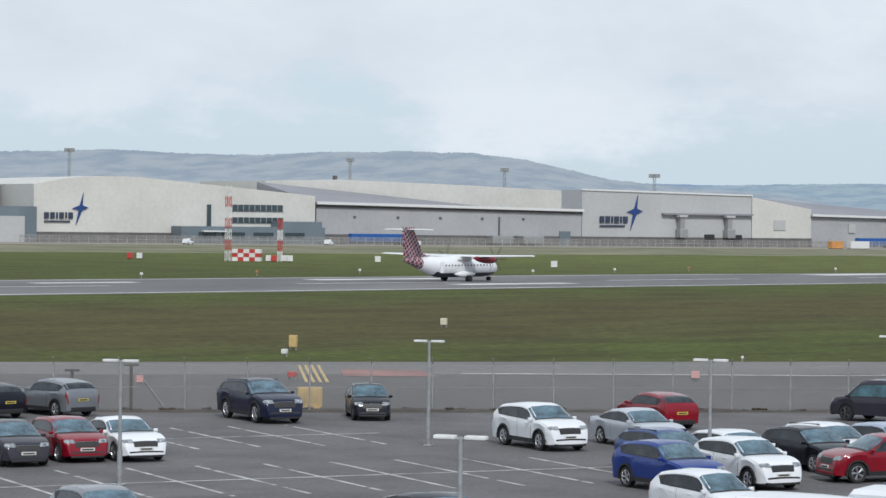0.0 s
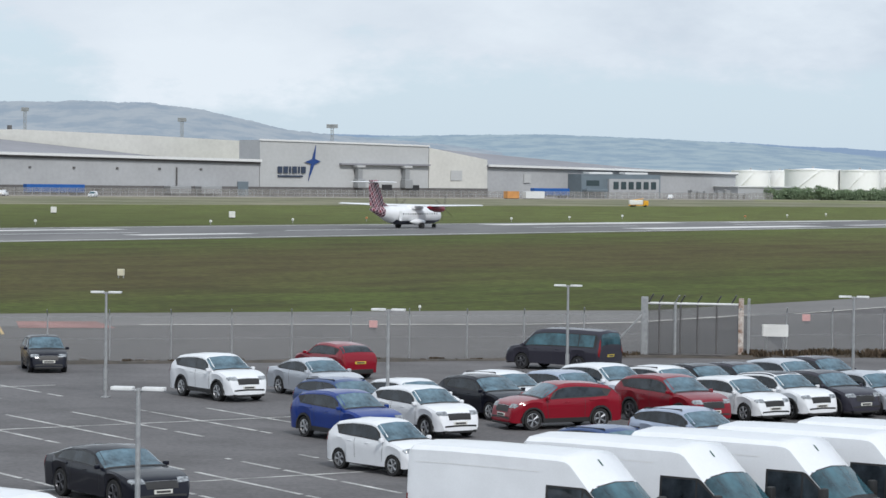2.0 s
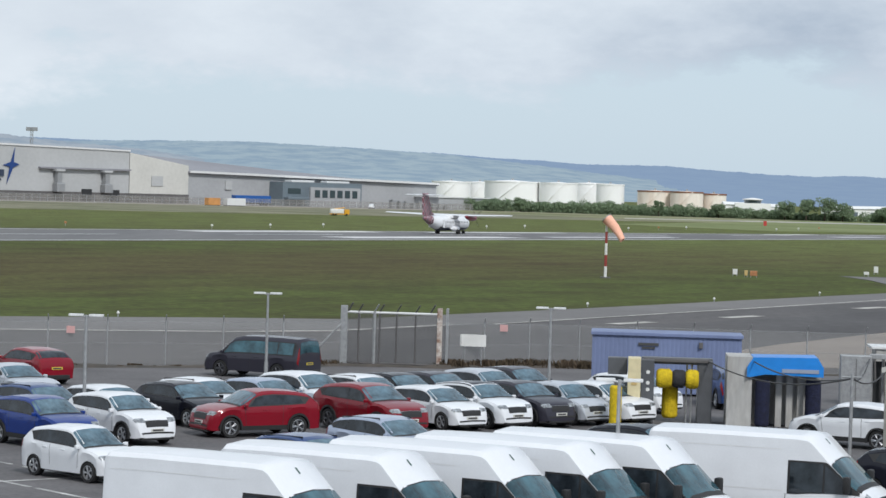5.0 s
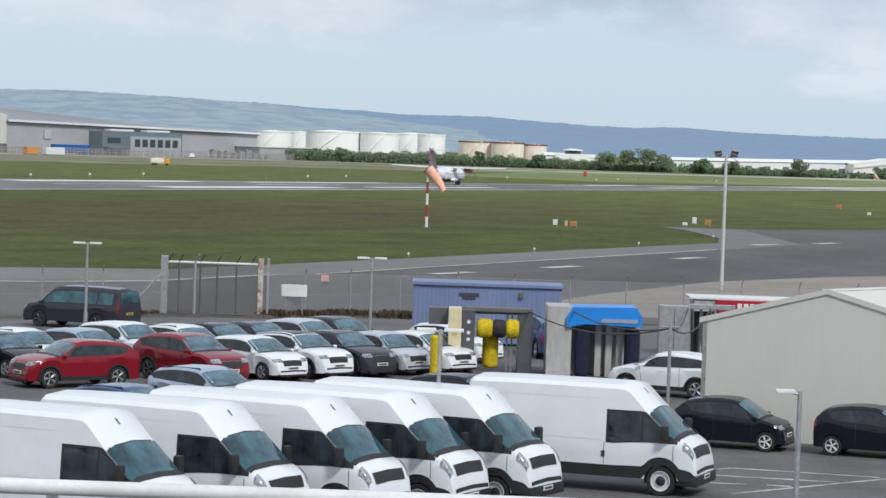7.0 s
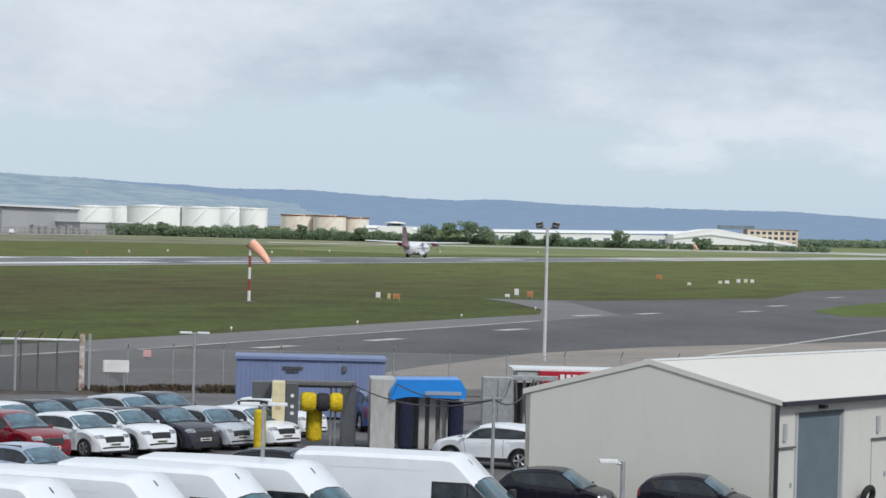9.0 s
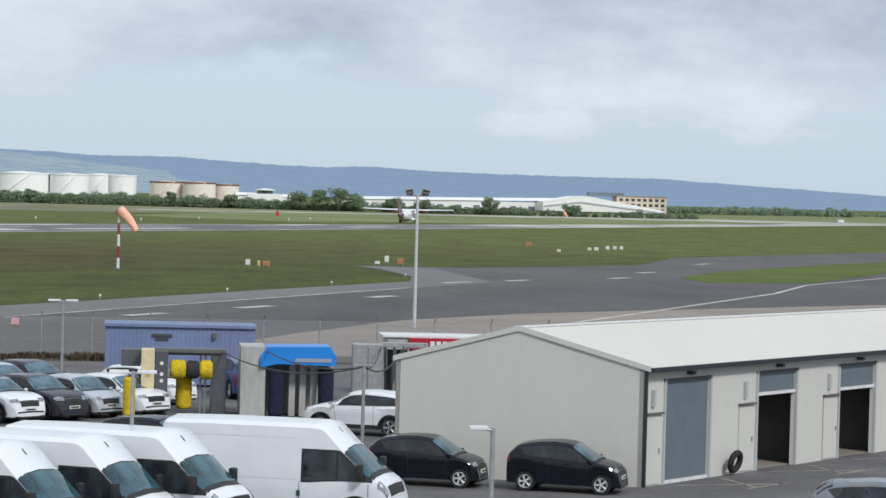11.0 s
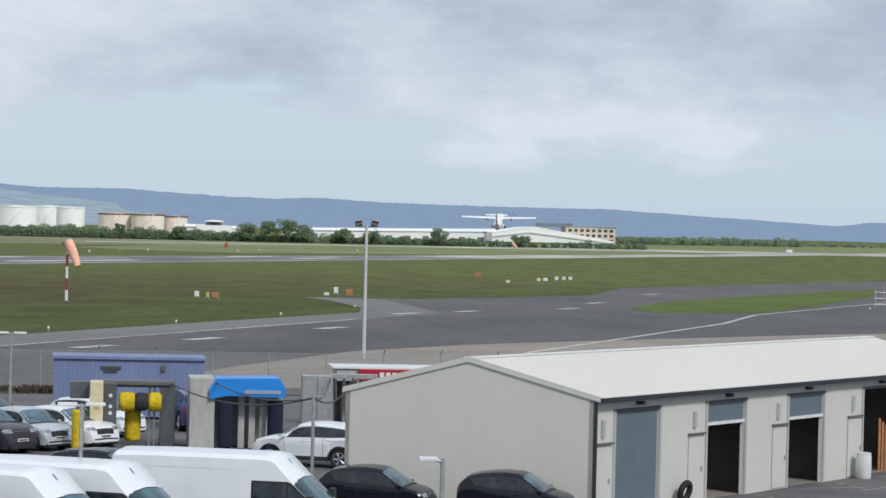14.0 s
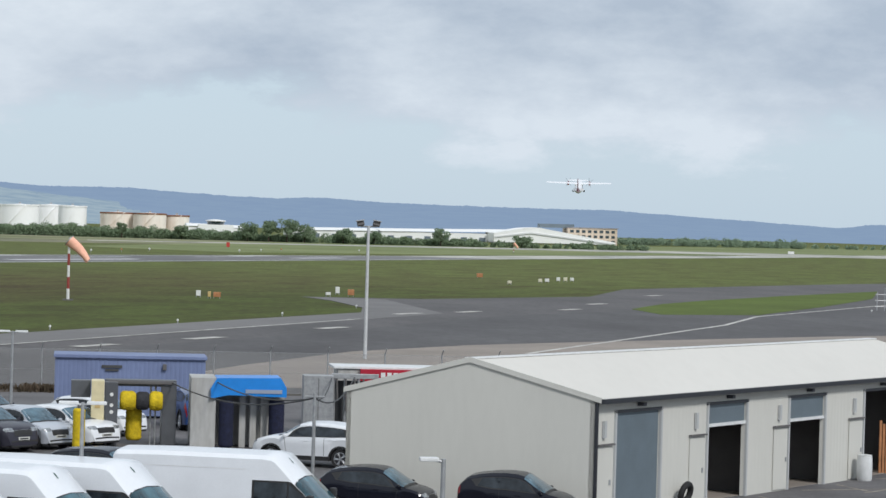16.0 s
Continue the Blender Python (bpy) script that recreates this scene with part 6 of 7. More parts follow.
def brush(t, a, b, r, mat, label):
    """A full round of bristles on an axle, uneven at its rim and rounded at both ends."""
    a, b = Vector(a), Vector(b)
    d = (b - a).normalized()
    s = d.orthogonal().normalized()
    q = d.cross(s)
    L = (b - a).length
    n, seg = max(8, int(L / .045)), 40
    rng = random.Random(4)
    bm = BM()
    rows = []
    for i in range(n + 1):
        f = i / n
        end = min(1.0, min(f, 1 - f) * L / (r * .35))
        row = []
        for k in range(seg):
            rr = r * (.72 + .28 * math.sqrt(end)) * (1 + rng.uniform(-.022, .022))
            an = 2 * math.pi * k / seg
            row.append(bm.verts.new(a.lerp(b, f) + (s * math.cos(an) + q * math.sin(an)) * rr))
        rows.append(row)
    for x, y in zip(rows, rows[1:]):
        for k in range(seg):
            bm.faces.new((x[k], x[(k + 1) % seg], y[(k + 1) % seg], y[k]))
    bm.faces.new(rows[0][::-1])
    bm.faces.new(rows[-1])
    part("brush", bm, M[mat], t, label)


t = thing("car_wash", "dark grey rollover car wash with yellow brushes", "car wash", at=pose(0, 101.6, .04))
part("side_column", box(BM(), .80, 1.28, -.5, .9, 0, 2.36, .03), M["wash_grey"], t)
part("side_panel", box(BM(), .30, .78, -.55, .6, .05, 2.40, .03), M["wash_cream"], t, "cream side panel")
for z in (.6, 1.4):
    part("panel_notice", box(BM(), .44, .64, -.575, -.545, z, z + .26), M["yellow_mark"], t)
part("side_column", box(BM(), 2.90, 3.45, -.1, 1.3, 0, 2.36, .03), M["wash_grey"], t)
part("side_column", box(BM(), -.45, .28, .6, 1.2, 1.7, 2.34, .03), M["wash_grey"], t, "dark grey drive box")
part("top_beam", box(BM(), .80, 3.45, .1, .7, 2.18, 2.42, .02), M["wash_grey"], t)
part("top_beam", box(BM(), .9, 3.3, -.2, 0, 2.28, 2.40, .02), M["dark_base"], t)
brush(t, (1.36, -.1, 1.66), (1.95, -.1, 1.66), .36, "brush_yellow", "yellow horizontal brush")
brush(t, (1.95, -.1, 1.66), (2.45, -.1, 1.66), .34, "brush_dark", "dark middle of the brush")
brush(t, (2.45, -.1, 1.66), (2.94, -.1, 1.66), .36, "brush_yellow", "yellow horizontal brush")
brush(t, (1.9, .5, .15), (1.9, .5, 1.35), .30, "brush_yellow", "yellow upright brush")
for x in (2.5, 2.68):
    part("guide_pipe", rod(BM(), (x, .2, 0), (x, .2, 2.2), .035, None, 8), M["galv"], t)
for z in (1.25, 1.5, 1.9):
    part("round_notice", rod(BM(), (1.05, -.515, z), (1.05, -.50, z), .07, None, 14), M["signal_white"], t)
t = thing("brush_post", "yellow upright brush post before the car wash", "post", at=pose(-.12, 98.5, .04))
brush(t, (0, 0, .05), (0, 0, 1.55), .22, "brush_yellow", "yellow bristles")
part("cap", rod(BM(), (0, 0, 1.55), (0, 0, 1.72), .07, None, 10), M["dark_base"], t)
t = thing("car_wash", "pale car wash bay with a bright blue canopy and navy brushes", "car wash", at=pose(3.95, 100.9, .04))
part("side_wall", box(BM(), 0, .92, -.3, 2.0, 0, 2.62, .02), M["pale_render"], t, "stained pale side wall")
bm = extrude_y(BM(), [(.72, 1.86), (.72, 2.25), (.95, 2.62), (3.3, 2.66), (3.52, 2.3), (3.52, 1.95), (1.4, 2.0)], -.45, 1.6)
part("canopy", bm, M["wash_blue"], t, "bright blue plastic canopy")
part("canopy_lettering_bar", box(BM(), 2.0, 3.35, -.48, -.45, 2.08, 2.22), M["ice_paint"], t, "pale bar of unreadable lettering")
brush(t, (1.32, -.2, .05), (1.32, -.2, 1.78), .27, "brush_navy", "navy upright brush")
brush(t, (3.2, .1, .3), (3.2, .1, 1.84), .29, "brush_navy", "navy upright brush")
for x in (1.95, 2.35, 2.75):
    part("inner_column", box(BM(), x - .12, x + .12, .4, .8, 0, 2.2, .02), M["pale_render"], t)
part("back_wall", box(BM(), .9, 3.6, 1.6, 1.75, 0, 2.2), M["pale_render"], t, "stained pale back wall")
t = thing("cabinet", "tall grey steel service cabinet", "cabinet", at=pose(8.7, 108, .04))
part("case", box(BM(), 0, 1.2, 0, .8, .05, 2.36, .02), M["galv"], t)
part("door_seam", box(BM(), .59, .61, -.015, .0, .15, 2.25), M["dark_base"], t)
part("foot", box(BM(), .05, 1.15, .05, .75, 0, .06), M["dark_base"], t)
t = thing("pipe_frame", "rusty grey pipe frame with hanging hoses behind the car wash", "frame", at=pose(9.9, 109, .04))
for x in (0.1, .55, 1.1, 1.8):
    part("upright", rod(BM(), (x, 0, 0), (x, 0, 2.35), .06, None, 8), M["galv"], t)
part("top_rail", box(BM(), 0, 1.9, -.1, .1, 2.2, 2.4, .02), M["galv"], t)
# dark sheet added as the shade behind the pipes
part("shade_panel", box(BM(), 0, 1.9, .3, .4, .2, 2.1), M["dark_gap"], t, "dark panel painted as shade")
for k in range(5):
    part("hose", rod(BM(), (.2 + k * .36, -.12, 2.2), (.24 + k * .36, -.14, 1.3 - (k % 2) * .4), .04, None, 6), M["dark_base"], t)
# sagging cables from the wash to the pole
bm = BM()
for p, q, sag in (((3.3, 101.4, 2.38), (6.95, 82, 3.2), .45), ((4.9, 100.6, 2.5), (6.95, 82, 3.2), .3), ((6.95, 82, 3.2), (9.9, 108.8, 2.3), .35), ((6.95, 82, 3.22), (10.8, 108.8, 2.3), .5)):
    p, q = Vector(p), Vector(q)
    prev = p
    for i in range(1, 13):
        f = i / 12
        c = p.lerp(q, f) - Vector((0, 0, sag * 4 * f * (1 - f)))
        rod(bm, prev, c, .025, None, 5)
        prev = c
solo("overhead_cable", bm, M["trim"], "black sagging supply cables over the car wash", "cable", kind="structure")
M["fascia_red"] = material("crimson_fascia", (0.40, 0.008, 0.03), 0.45, var=0.06)
t = thing("hire_office", "low white hire cabin with a red fascia board", "cabin", at=pose(10.4, 111.4, .04))
part("wall", box(BM(), 0, 8, 0.2, 2.3, 0, 2.44), M["pale_render"], t)
part("roof", box(BM(), -.2, 8.4, .12, 2.4, 2.46, 2.56, .02), M["white_steel"], t, "white flat roof")
part("fascia", box(BM(), .9, 4.2, -.02, .2, 1.80, 2.46, .01), M["fascia_red"], t, "red fascia board")
for k in range(4):
    part("fascia_bar", box(BM(), 1.75 + k * .26, 1.93 + k * .26, -.05, -.02, 1.96, 2.34), M["signal_white"], t, "white bar on the fascia")
# a blue pickup behind the wash
car("hatchback", "suv", "dull_blue_paint", "blue car standing behind the car wash", "car", 4.5, 110.5, 100, "parked cars")
car("hatchback", "hatch", "black_paint", "black car half hidden behind the vans", "car", 0.9, 83.2, -30, "parked cars")
car("hatchback", "hatch", "white_paint", "white car behind the car wash", "car", .6, 107, -45, "parked cars")

# ---- workshop ----
M["shed_clad"] = material("grey-beige_box_profile_cladding", (0.565, 0.557, 0.515), 0.65, var=0.025, scale=0.35, fine=5, stretch=(1, 1, .25))
M["shed_roof"] = material("pale_sheet_roof", (0.60, 0.58, 0.54), 0.75, var=0.02, scale=0.2, fine=3, stretch=(1, .3, 1), spec=0.25)
M["roller"] = material("blue-grey_roller_door", (0.15, 0.19, 0.22), 0.45, 0.2, var=0.06, scale=1.0)
M["shed_trim"] = material("dark_gutter", (0.022, 0.024, 0.03), 0.5, var=0.05)
C0, FDIR, GDIR = Vector((14.90, 78.46, 0)), Vector((14.13, 16.52, 0)).normalized(), Vector((-7.03, 2.94, 0))
SL, EH, RH = 28.8, 3.5, 4.47
GW = GDIR.length
GU = GDIR.normalized()
TH = .14


def sp(s, g, z):
    return C0 + FDIR * s + GU * g + Vector((0, 0, z + .04))


def slab(bm, s0, s1, g0, g1, z0, z1):
    vs = [bm.verts.new(sp(s, g, z)) for s in (s0, s1) for g in (g0, g1) for z in (z0, z1)]
    for q in ((0, 1, 3, 2), (4, 6, 7, 5), (0, 4, 5, 1), (2, 3, 7, 6), (0, 2, 6, 4), (1, 5, 7, 3)):
        bm.faces.new([vs[i] for i in q])
    return bm


shed = thing("workshop", "grey-beige clad workshop with a pale roof and roller doors", "workshop")
DOORS = [(1.25, 4.0, 3.05, 0.0), (7.15, 9.82, 3.05, 2.35), (13.0, 15.75, 3.05, 2.25), (19.0, 21.8, 3.05, 3.05), (25.2, 28.0, 3.05, 0.0)]
PED = [(.14, 1.0), (5.94, 6.89), (11.85, 12.85), (17.76, 18.85), (23.6, 24.5)]


def clad(name, s0, s1, z0, z1, g=0.0, rib=.25):
    """Box-profile sheet on the front: a flat wall with upright ribs."""
    outline, x = [], s0
    while x < s1 - .12:
        outline += [(x, 0), (x + .12, 0), (x + .14, -.003), (x + .22, -.003)]
        x += rib
    outline = [(min(u, s1), v) for u, v in outline if u < s1 - .005] + [(s1, 0), (s1, TH), (s0, TH)]
    bm = BM()
    lo = [bm.verts.new(sp(u, g + v, z0)) for u, v in outline]
    hi = [bm.verts.new(sp(u, g + v, z1)) for u, v in outline]
    bm.faces.new(lo)
    bm.faces.new(hi[::-1])
    for i in range(len(lo)):
        k = (i + 1) % len(lo)
        bm.faces.new((lo[i], lo[k], hi[k], hi[i]))
    return part(name, bm, M["shed_clad"], shed)


edge = 0.0
for s0, s1, h, op in DOORS:
    clad("front_wall", edge, s0, 0, EH)
    clad("front_wall", s0, s1, h, EH)
    edge = s1
clad("front_wall", edge, SL, 0, EH)
# gables, ribbed
for end, s in (("near", 0.0), ("far", SL - TH)):
    bm = BM()
    prof = [(0, 0), (0, EH), (GW / 2, RH), (GW, EH), (GW, 0)]
    a = [bm.verts.new(sp(s, g, z)) for g, z in prof]
    b = [bm.verts.new(sp(s + TH, g, z)) for g, z in prof]
    bm.faces.new(a)
    bm.faces.new(b[::-1])
    for i in range(5):
        bm.faces.new((a[i], b[i], b[(i + 1) % 5], a[(i + 1) % 5]))
    part("gable_wall", bm, M["shed_clad"], shed)
part("back_wall", slab(BM(), 0, SL, GW - TH, GW, 0, EH), M["shed_clad"], shed)
for side in (0, 1):
    bm = BM()
    g0 = -.22 if side == 0 else GW + .08
    z0 = EH - .06
    lo = [sp(-.03, g0, z0), sp(SL + .05, g0, z0), sp(SL + .05, GW / 2, RH + .02), sp(-.03, GW / 2, RH + .02)]
    vs = [bm.verts.new(p) for p in lo] + [bm.verts.new(p + Vector((0, 0, .09))) for p in lo]
    for q in ((0, 3, 2, 1), (4, 5, 6, 7), (0, 1, 5, 4), (1, 2, 6, 5), (2, 3, 7, 6), (3, 0, 4, 7)):
        bm.faces.new([vs[i] for i in q])
    part("roof", bm, M["shed_roof"], shed, "pale profiled sheet roof")
part("ridge_cap", slab(BM(), -.04, SL + .06, GW / 2 - .16, GW / 2 + .16, RH + .085, RH + .125), M["white_steel"], shed, "white ridge capping")
for g0, g1 in ((-.22, GW / 2), (GW + .08, GW / 2)):
    bm = BM()
    p = [sp(-.055, g0, EH - .10), sp(-.055, g1, RH - .02), sp(-.055, g1, RH + .14), sp(-.055, g0, EH + .06)]
    vs = [bm.verts.new(q) for q in p] + [bm.verts.new(q + FDIR * .05) for q in p]
    for q in ((0, 1, 2, 3), (7, 6, 5, 4), (0, 4, 5, 1), (1, 5, 6, 2), (2, 6, 7, 3), (3, 7, 4, 0)):
        bm.faces.new([vs[k] for k in q])
    part("barge_board", bm, M["shed_clad"], shed, "grey-beige barge board")
part("gutter", slab(BM(), -.05, SL + .06, -.34, -.2, EH - .12, EH + .02), M["shed_trim"], shed, "dark eaves gutter")
part("downpipe", slab(BM(), -.02, .05, -.10, -.02, 0, EH - .1), M["shed_trim"], shed, "dark downpipe at the corner")
for i, (s0, s1, h, op) in enumerate(DOORS):
    for a, b in ((s0 - .09, s0), (s1, s1 + .09)):
        part("door_jamb", slab(BM(), a, b, -.06, .02, 0, h + .09), M["pale_clad"], shed)
    part("door_lintel", slab(BM(), s0 - .09, s1 + .09, -.06, .02, h, h + .09), M["shed_trim"], shed)
    if op < h:
        d = part("roller_door", slab(BM(), s0, s1, .05, .09, op, h), M["roller"], shed, "blue-grey slatted roller door")
        z = op
        while z < h - .05:
            part("slat", slab(BM(), s0 + .01, s1 - .01, .046, .05, z + .005, z + .095), M["roller"], d)
            z += .10
        part("bottom_rail", slab(BM(), s0, s1, .0, .07, op, op + .10), M["white_steel"], d, "pale bottom rail")
for s0, s1 in PED:
    d = part("door", slab(BM(), s0, s1, -.04, -.019, .05, 2.1), M["shed_clad"], shed, "grey-beige steel door")
    part("door_hood", slab(BM(), s0 - .05, s1 + .05, -.12, -.02, 2.12, 2.17), M["dark_base"], d)
    part("handle", slab(BM(), s1 - .15, s1 - .08, -.07, -.04, .95, 1.1), M["galv"], d)
    part("wall_box", slab(BM(), s0 + .3, s0 + .42, -.1, -.02, 2.35, 2.85), M["pale_clad"], shed)
for s0, s1, h, op in DOORS:
    lm = part("wall_lamp", slab(BM(), (s0 + s1) / 2 - .09, (s0 + s1) / 2 + .09, -.22, -.02, 3.22, 3.33), M["shed_trim"], shed, "small dark wall lamp")
# dark interior: floor, shelves and stores
part("inner_floor", slab(BM(), .2, SL - .2, .2, GW - .2, 0.0, .02), M["concrete"], shed)
for s in (5.6, 11.2, 17.2, 23.2):
    part("partition", slab(BM(), s, s + .1, .15, GW - .15, .02, EH - .1), M["dark_base"], shed)
M["ware_a"] = material("stored_boxes", (0.22, 0.17, 0.10), 0.8, var=0.2, scale=2)
rng = random.Random(21)
for s0, s1 in ((6.6, 10.4), (12.4, 16.2), (18.4, 22.4)):
    rack = thing("storage_rack", "dark steel rack of boxes and tins inside the workshop", "rack")
    for z in (.5, 1.15, 1.8):
        part("shelf", slab(BM(), s0, s1, 1.9, 2.5, z, z + .05), M["galv"], rack)
        x = s0 + .1
        while x < s1 - .5:
            w = rng.uniform(.2, .55)
            part("box", slab(BM(), x, x + w, 1.95, 2.45, z + .05, z + .05 + rng.uniform(.2, .5)), M[rng.choice(("ware_a", "pale_render", "white_steel", "wash_cream", "dark_base", "galv"))], rack)
            x += w + rng.uniform(.02, .25)
    for x in (s0, s1 - .06):
        for g in (1.9, 2.44):
            part("upright", slab(BM(), x, x + .06, g, g + .06, 0, 2.4), M["galv"], rack)
p = sp(21.5, .35, 0)
t = thing("timber_boards", "tall orange-brown boards leaning inside the doorway", "boards", at=Matrix.Translation(p))
for k in range(3):
    part("board", box(BM(), -.1 + k * .12, -.01 + k * .12, -.04, .04, 0, 1.9 - k * .12, .005), M["orange"], t)
bm = BM()
R, r = .28, .10
rows = []
for i in range(28):
    a = 2 * math.pi * i / 28
    rows.append([bm.verts.new(((R + r * math.cos(b)) * math.cos(a), r * .95 * math.sin(b), (R + r * math.cos(b)) * math.sin(a))) for b in [2 * math.pi * k / 12 for k in range(12)]])
for i in range(28):
    for k in range(12):
        bm.faces.new((rows[i][k], rows[(i + 1) % 28][k], rows[(i + 1) % 28][(k + 1) % 12], rows[i][(k + 1) % 12]))
p = sp(5.15, -.32, 0)
solo("loose_tyre", bm, M["tyre"], "black tyre leaning against the workshop wall", "tyre", smooth=60, at=pose(p.x, p.y, .47, 14, 0, 49))
p = sp(18.0, -.5, 0)
t = thing("water_butt", "white plastic barrel by the workshop wall", "barrel", at=pose(p.x, p.y, .04))
part("drum", lathe(BM(), [(.24, 0), (.265, .05), (.275, .4), (.265, .78), (.25, .86)], 24), M["white_steel"], t, smooth=40)
part("lid", lathe(BM(), [(.255, .86), (.255, .90), (.1, .92)], 24), M["white_steel"], t, smooth=40)
bm = BM()
for s in (1.2, 7.1, 13.0, 19.0):
    for a, b in (((s, -.5), (s + 2.2, -2.6)), ((s + 2.8, -.5), (s + .8, -2.4)), ((s + .2, -2.5), (s + 2.8, -2.6))):
        p, q = sp(a[0], a[1], 0), sp(b[0], b[1], 0)
        stripe(bm, (p.x, p.y), (q.x, q.y), .12, .042)
solo("forecourt_marking", bm, M["brown_line"], "worn pale brown hatching before the roller doors", "marking", kind="structure")
# gallery hand rail below the eye
solo("hand_rail", rod(BM(), (-1.52, 9.15, 7.355), (4.0, 9.3, 7.32), .027, None, 20), M["white_steel"], "round white hand rail of the viewing gallery", "rail", kind="structure", smooth=40)
posts = BM()
for x in (-1.3, 1.2, 3.6):
    rod(posts, (x, 9.2, 0), (x, 9.2, 7.33), .02, None, 10)
solo("rail_support", posts, M["white_steel"], "white rail supports", "rail", kind="structure")

# ---- the aircraft ----
M["plane_white"] = paint("aircraft_white", (0.80, 0.81, 0.83), rough=0.35)
M["plane_navy"] = paint("aircraft_dark_belly", (0.02, 0.025, 0.05))
M["engine_red"] = paint("engine_dark_red", (0.22, 0.008, 0.022))


M["blade_hub"] = material("dark_spinner", (0.05, 0.05, 0.055), 0.4, var=0.05)
M["blade"] = material("whirling_blade", (0.05, 0.05, 0.055), 0.5, var=0.05, alpha=0.28)


def tartan():
    m = material("tartan_livery", (0.20, 0.02, 0.04), 0.4, var=0.03, scale=2)
    t = m.node_tree
    co = t.nodes.new("ShaderNodeTexCoord")
    cur = None
    base = t.nodes["Principled BSDF"].inputs["Base Color"].links[0].from_socket
    for ang, sc, th, col in ((35, .34, .40, (0.03, 0.015, 0.03)), (-55, .34, .36, (0.04, 0.015, 0.03)), (35, .68, .90, (0.62, 0.48, 0.52)), (-55, .68, .90, (0.62, 0.48, 0.52))):
        mp = t.nodes.new("ShaderNodeMapping")
        mp.inputs["Rotation"].default_value = (0, radians(ang), 0)
        w = t.nodes.new("ShaderNodeTexWave")
        w.wave_type, w.bands_direction = "BANDS", "X"
        w.inputs["Scale"].default_value, w.inputs["Distortion"].default_value = sc * .85, 0
        r = t.nodes.new("ShaderNodeValToRGB")
        if th < .5:
            r.color_ramp.elements[0].position, r.color_ramp.elements[1].position = th, th + .05
            r.color_ramp.elements[0].color, r.color_ramp.elements[1].color = (.7, .7, .7, 1), (0, 0, 0, 1)
        else:
            r.color_ramp.elements[0].position, r.color_ramp.elements[1].position = th, th + .06
            r.color_ramp.elements[0].color, r.color_ramp.elements[1].color = (0, 0, 0, 1), (.85, .85, .85, 1)
        x = t.nodes.new("ShaderNodeMixRGB")
        x.inputs[2].default_value = (*col, 1)
        t.links.new(co.outputs["Object"], mp.inputs[0])
        t.links.new(mp.outputs[0], w.inputs["Vector"])
        t.links.new(w.outputs["Fac"], r.inputs[0])
        t.links.new(r.outputs[0], x.inputs[0])
        t.links.new(cur or base, x.inputs[1])
        cur = x.outputs[0]
    t.links.new(cur, t.nodes["Principled BSDF"].inputs["Base Color"])
    return m


M["tartan"] = tartan()
FUS = [(9.85, .05, 1.66), (9.7, .30, 1.69), (9.2, .68, 1.77), (8.4, 1.05, 1.89), (7.4, 1.32, 1.99), (6.2, 1.43, 2.02), (0, 1.43, 2.02), (-4.6, 1.43, 2.02), (-6.4, 1.30, 2.17), (-8.4, .98, 2.46), (-10.4, .60, 2.74), (-12.0, .30, 2.92), (-12.8, .08, 3.0)]


def ring_loft(bm, st, seg=24, v0=0.0, v1=2 * math.pi, grow=0.0):
    rows = []
    closed = abs(v1 - v0 - 2 * math.pi) < 1e-6
    for x, r, zc in st:
        n = seg if closed else seg + 1
        rows.append([bm.verts.new((x, (r + grow) * math.sin(v0 + (v1 - v0) * i / seg), zc + (r + grow) * math.cos(v0 + (v1 - v0) * i / seg))) for i in range(n)])
    n = len(rows[0])
    for a, b in zip(rows, rows[1:]):
        for i in range(n if closed else n - 1):
            bm.faces.new((a[i], a[(i + 1) % n], b[(i + 1) % n], b[i]))
    if closed:
        bm.faces.new(rows[0])
        bm.faces.new(rows[-1][::-1])
    return bm


def wing(bm, pts, thick):
    """Aerofoil panel between two chords: (leading x, trailing x, y, z)."""
    rows = []
    for lx, tx, y, z in pts:
        c = lx - tx
        prof = [(0, 0), (.03, .35), (.12, .75), (.30, 1.0), (.6, .65), (1, .05), (1, -.05), (.6, -.25), (.25, -.4), (.05, -.3)]
        rows.append([bm.verts.new((lx - f * c, y, z + t_ * thick * c * .5)) for f, t_ in prof])
    for a, b in zip(rows, rows[1:]):
        for i in range(len(a)):
            bm.faces.new((a[i], a[(i + 1) % len(a)], b[(i + 1) % len(b)], b[i]))
    bm.faces.new(rows[0])
    bm.faces.new(rows[-1][::-1])
    return bm


plane = thing("airliner", "white twin-propeller airliner with a dark tartan tail", "aircraft")
part("fuselage", ring_loft(BM(), FUS), M["plane_white"], plane, smooth=40)
part("belly", ring_loft(BM(), [s for s in FUS if -6.6 < s[0] < 8.5], 14, math.pi * .70, math.pi * 1.30, .012), M["plane_navy"], plane, "dark blue belly", 40)
part("tail_livery", ring_loft(BM(), [(-9.2, .83, 2.572)] + [s for s in FUS if -12.9 < s[0] < -10], 24, 0, 2 * math.pi, .014), M["tartan"], plane, "tartan rear fuselage", 40)
part("wing_box", box(BM(), -1.6, 1.9, -1.5, 1.5, 2.9, 3.55, .3), M["plane_white"], plane, "white wing fairing", 40)
part("wing", wing(BM(), [(.75, -.75, -12.3, 3.66), (1.35, -1.2, -4.6, 3.46), (1.35, -1.2, 4.6, 3.46), (.75, -.75, 12.3, 3.66)], .19), M["plane_white"], plane, smooth=35)
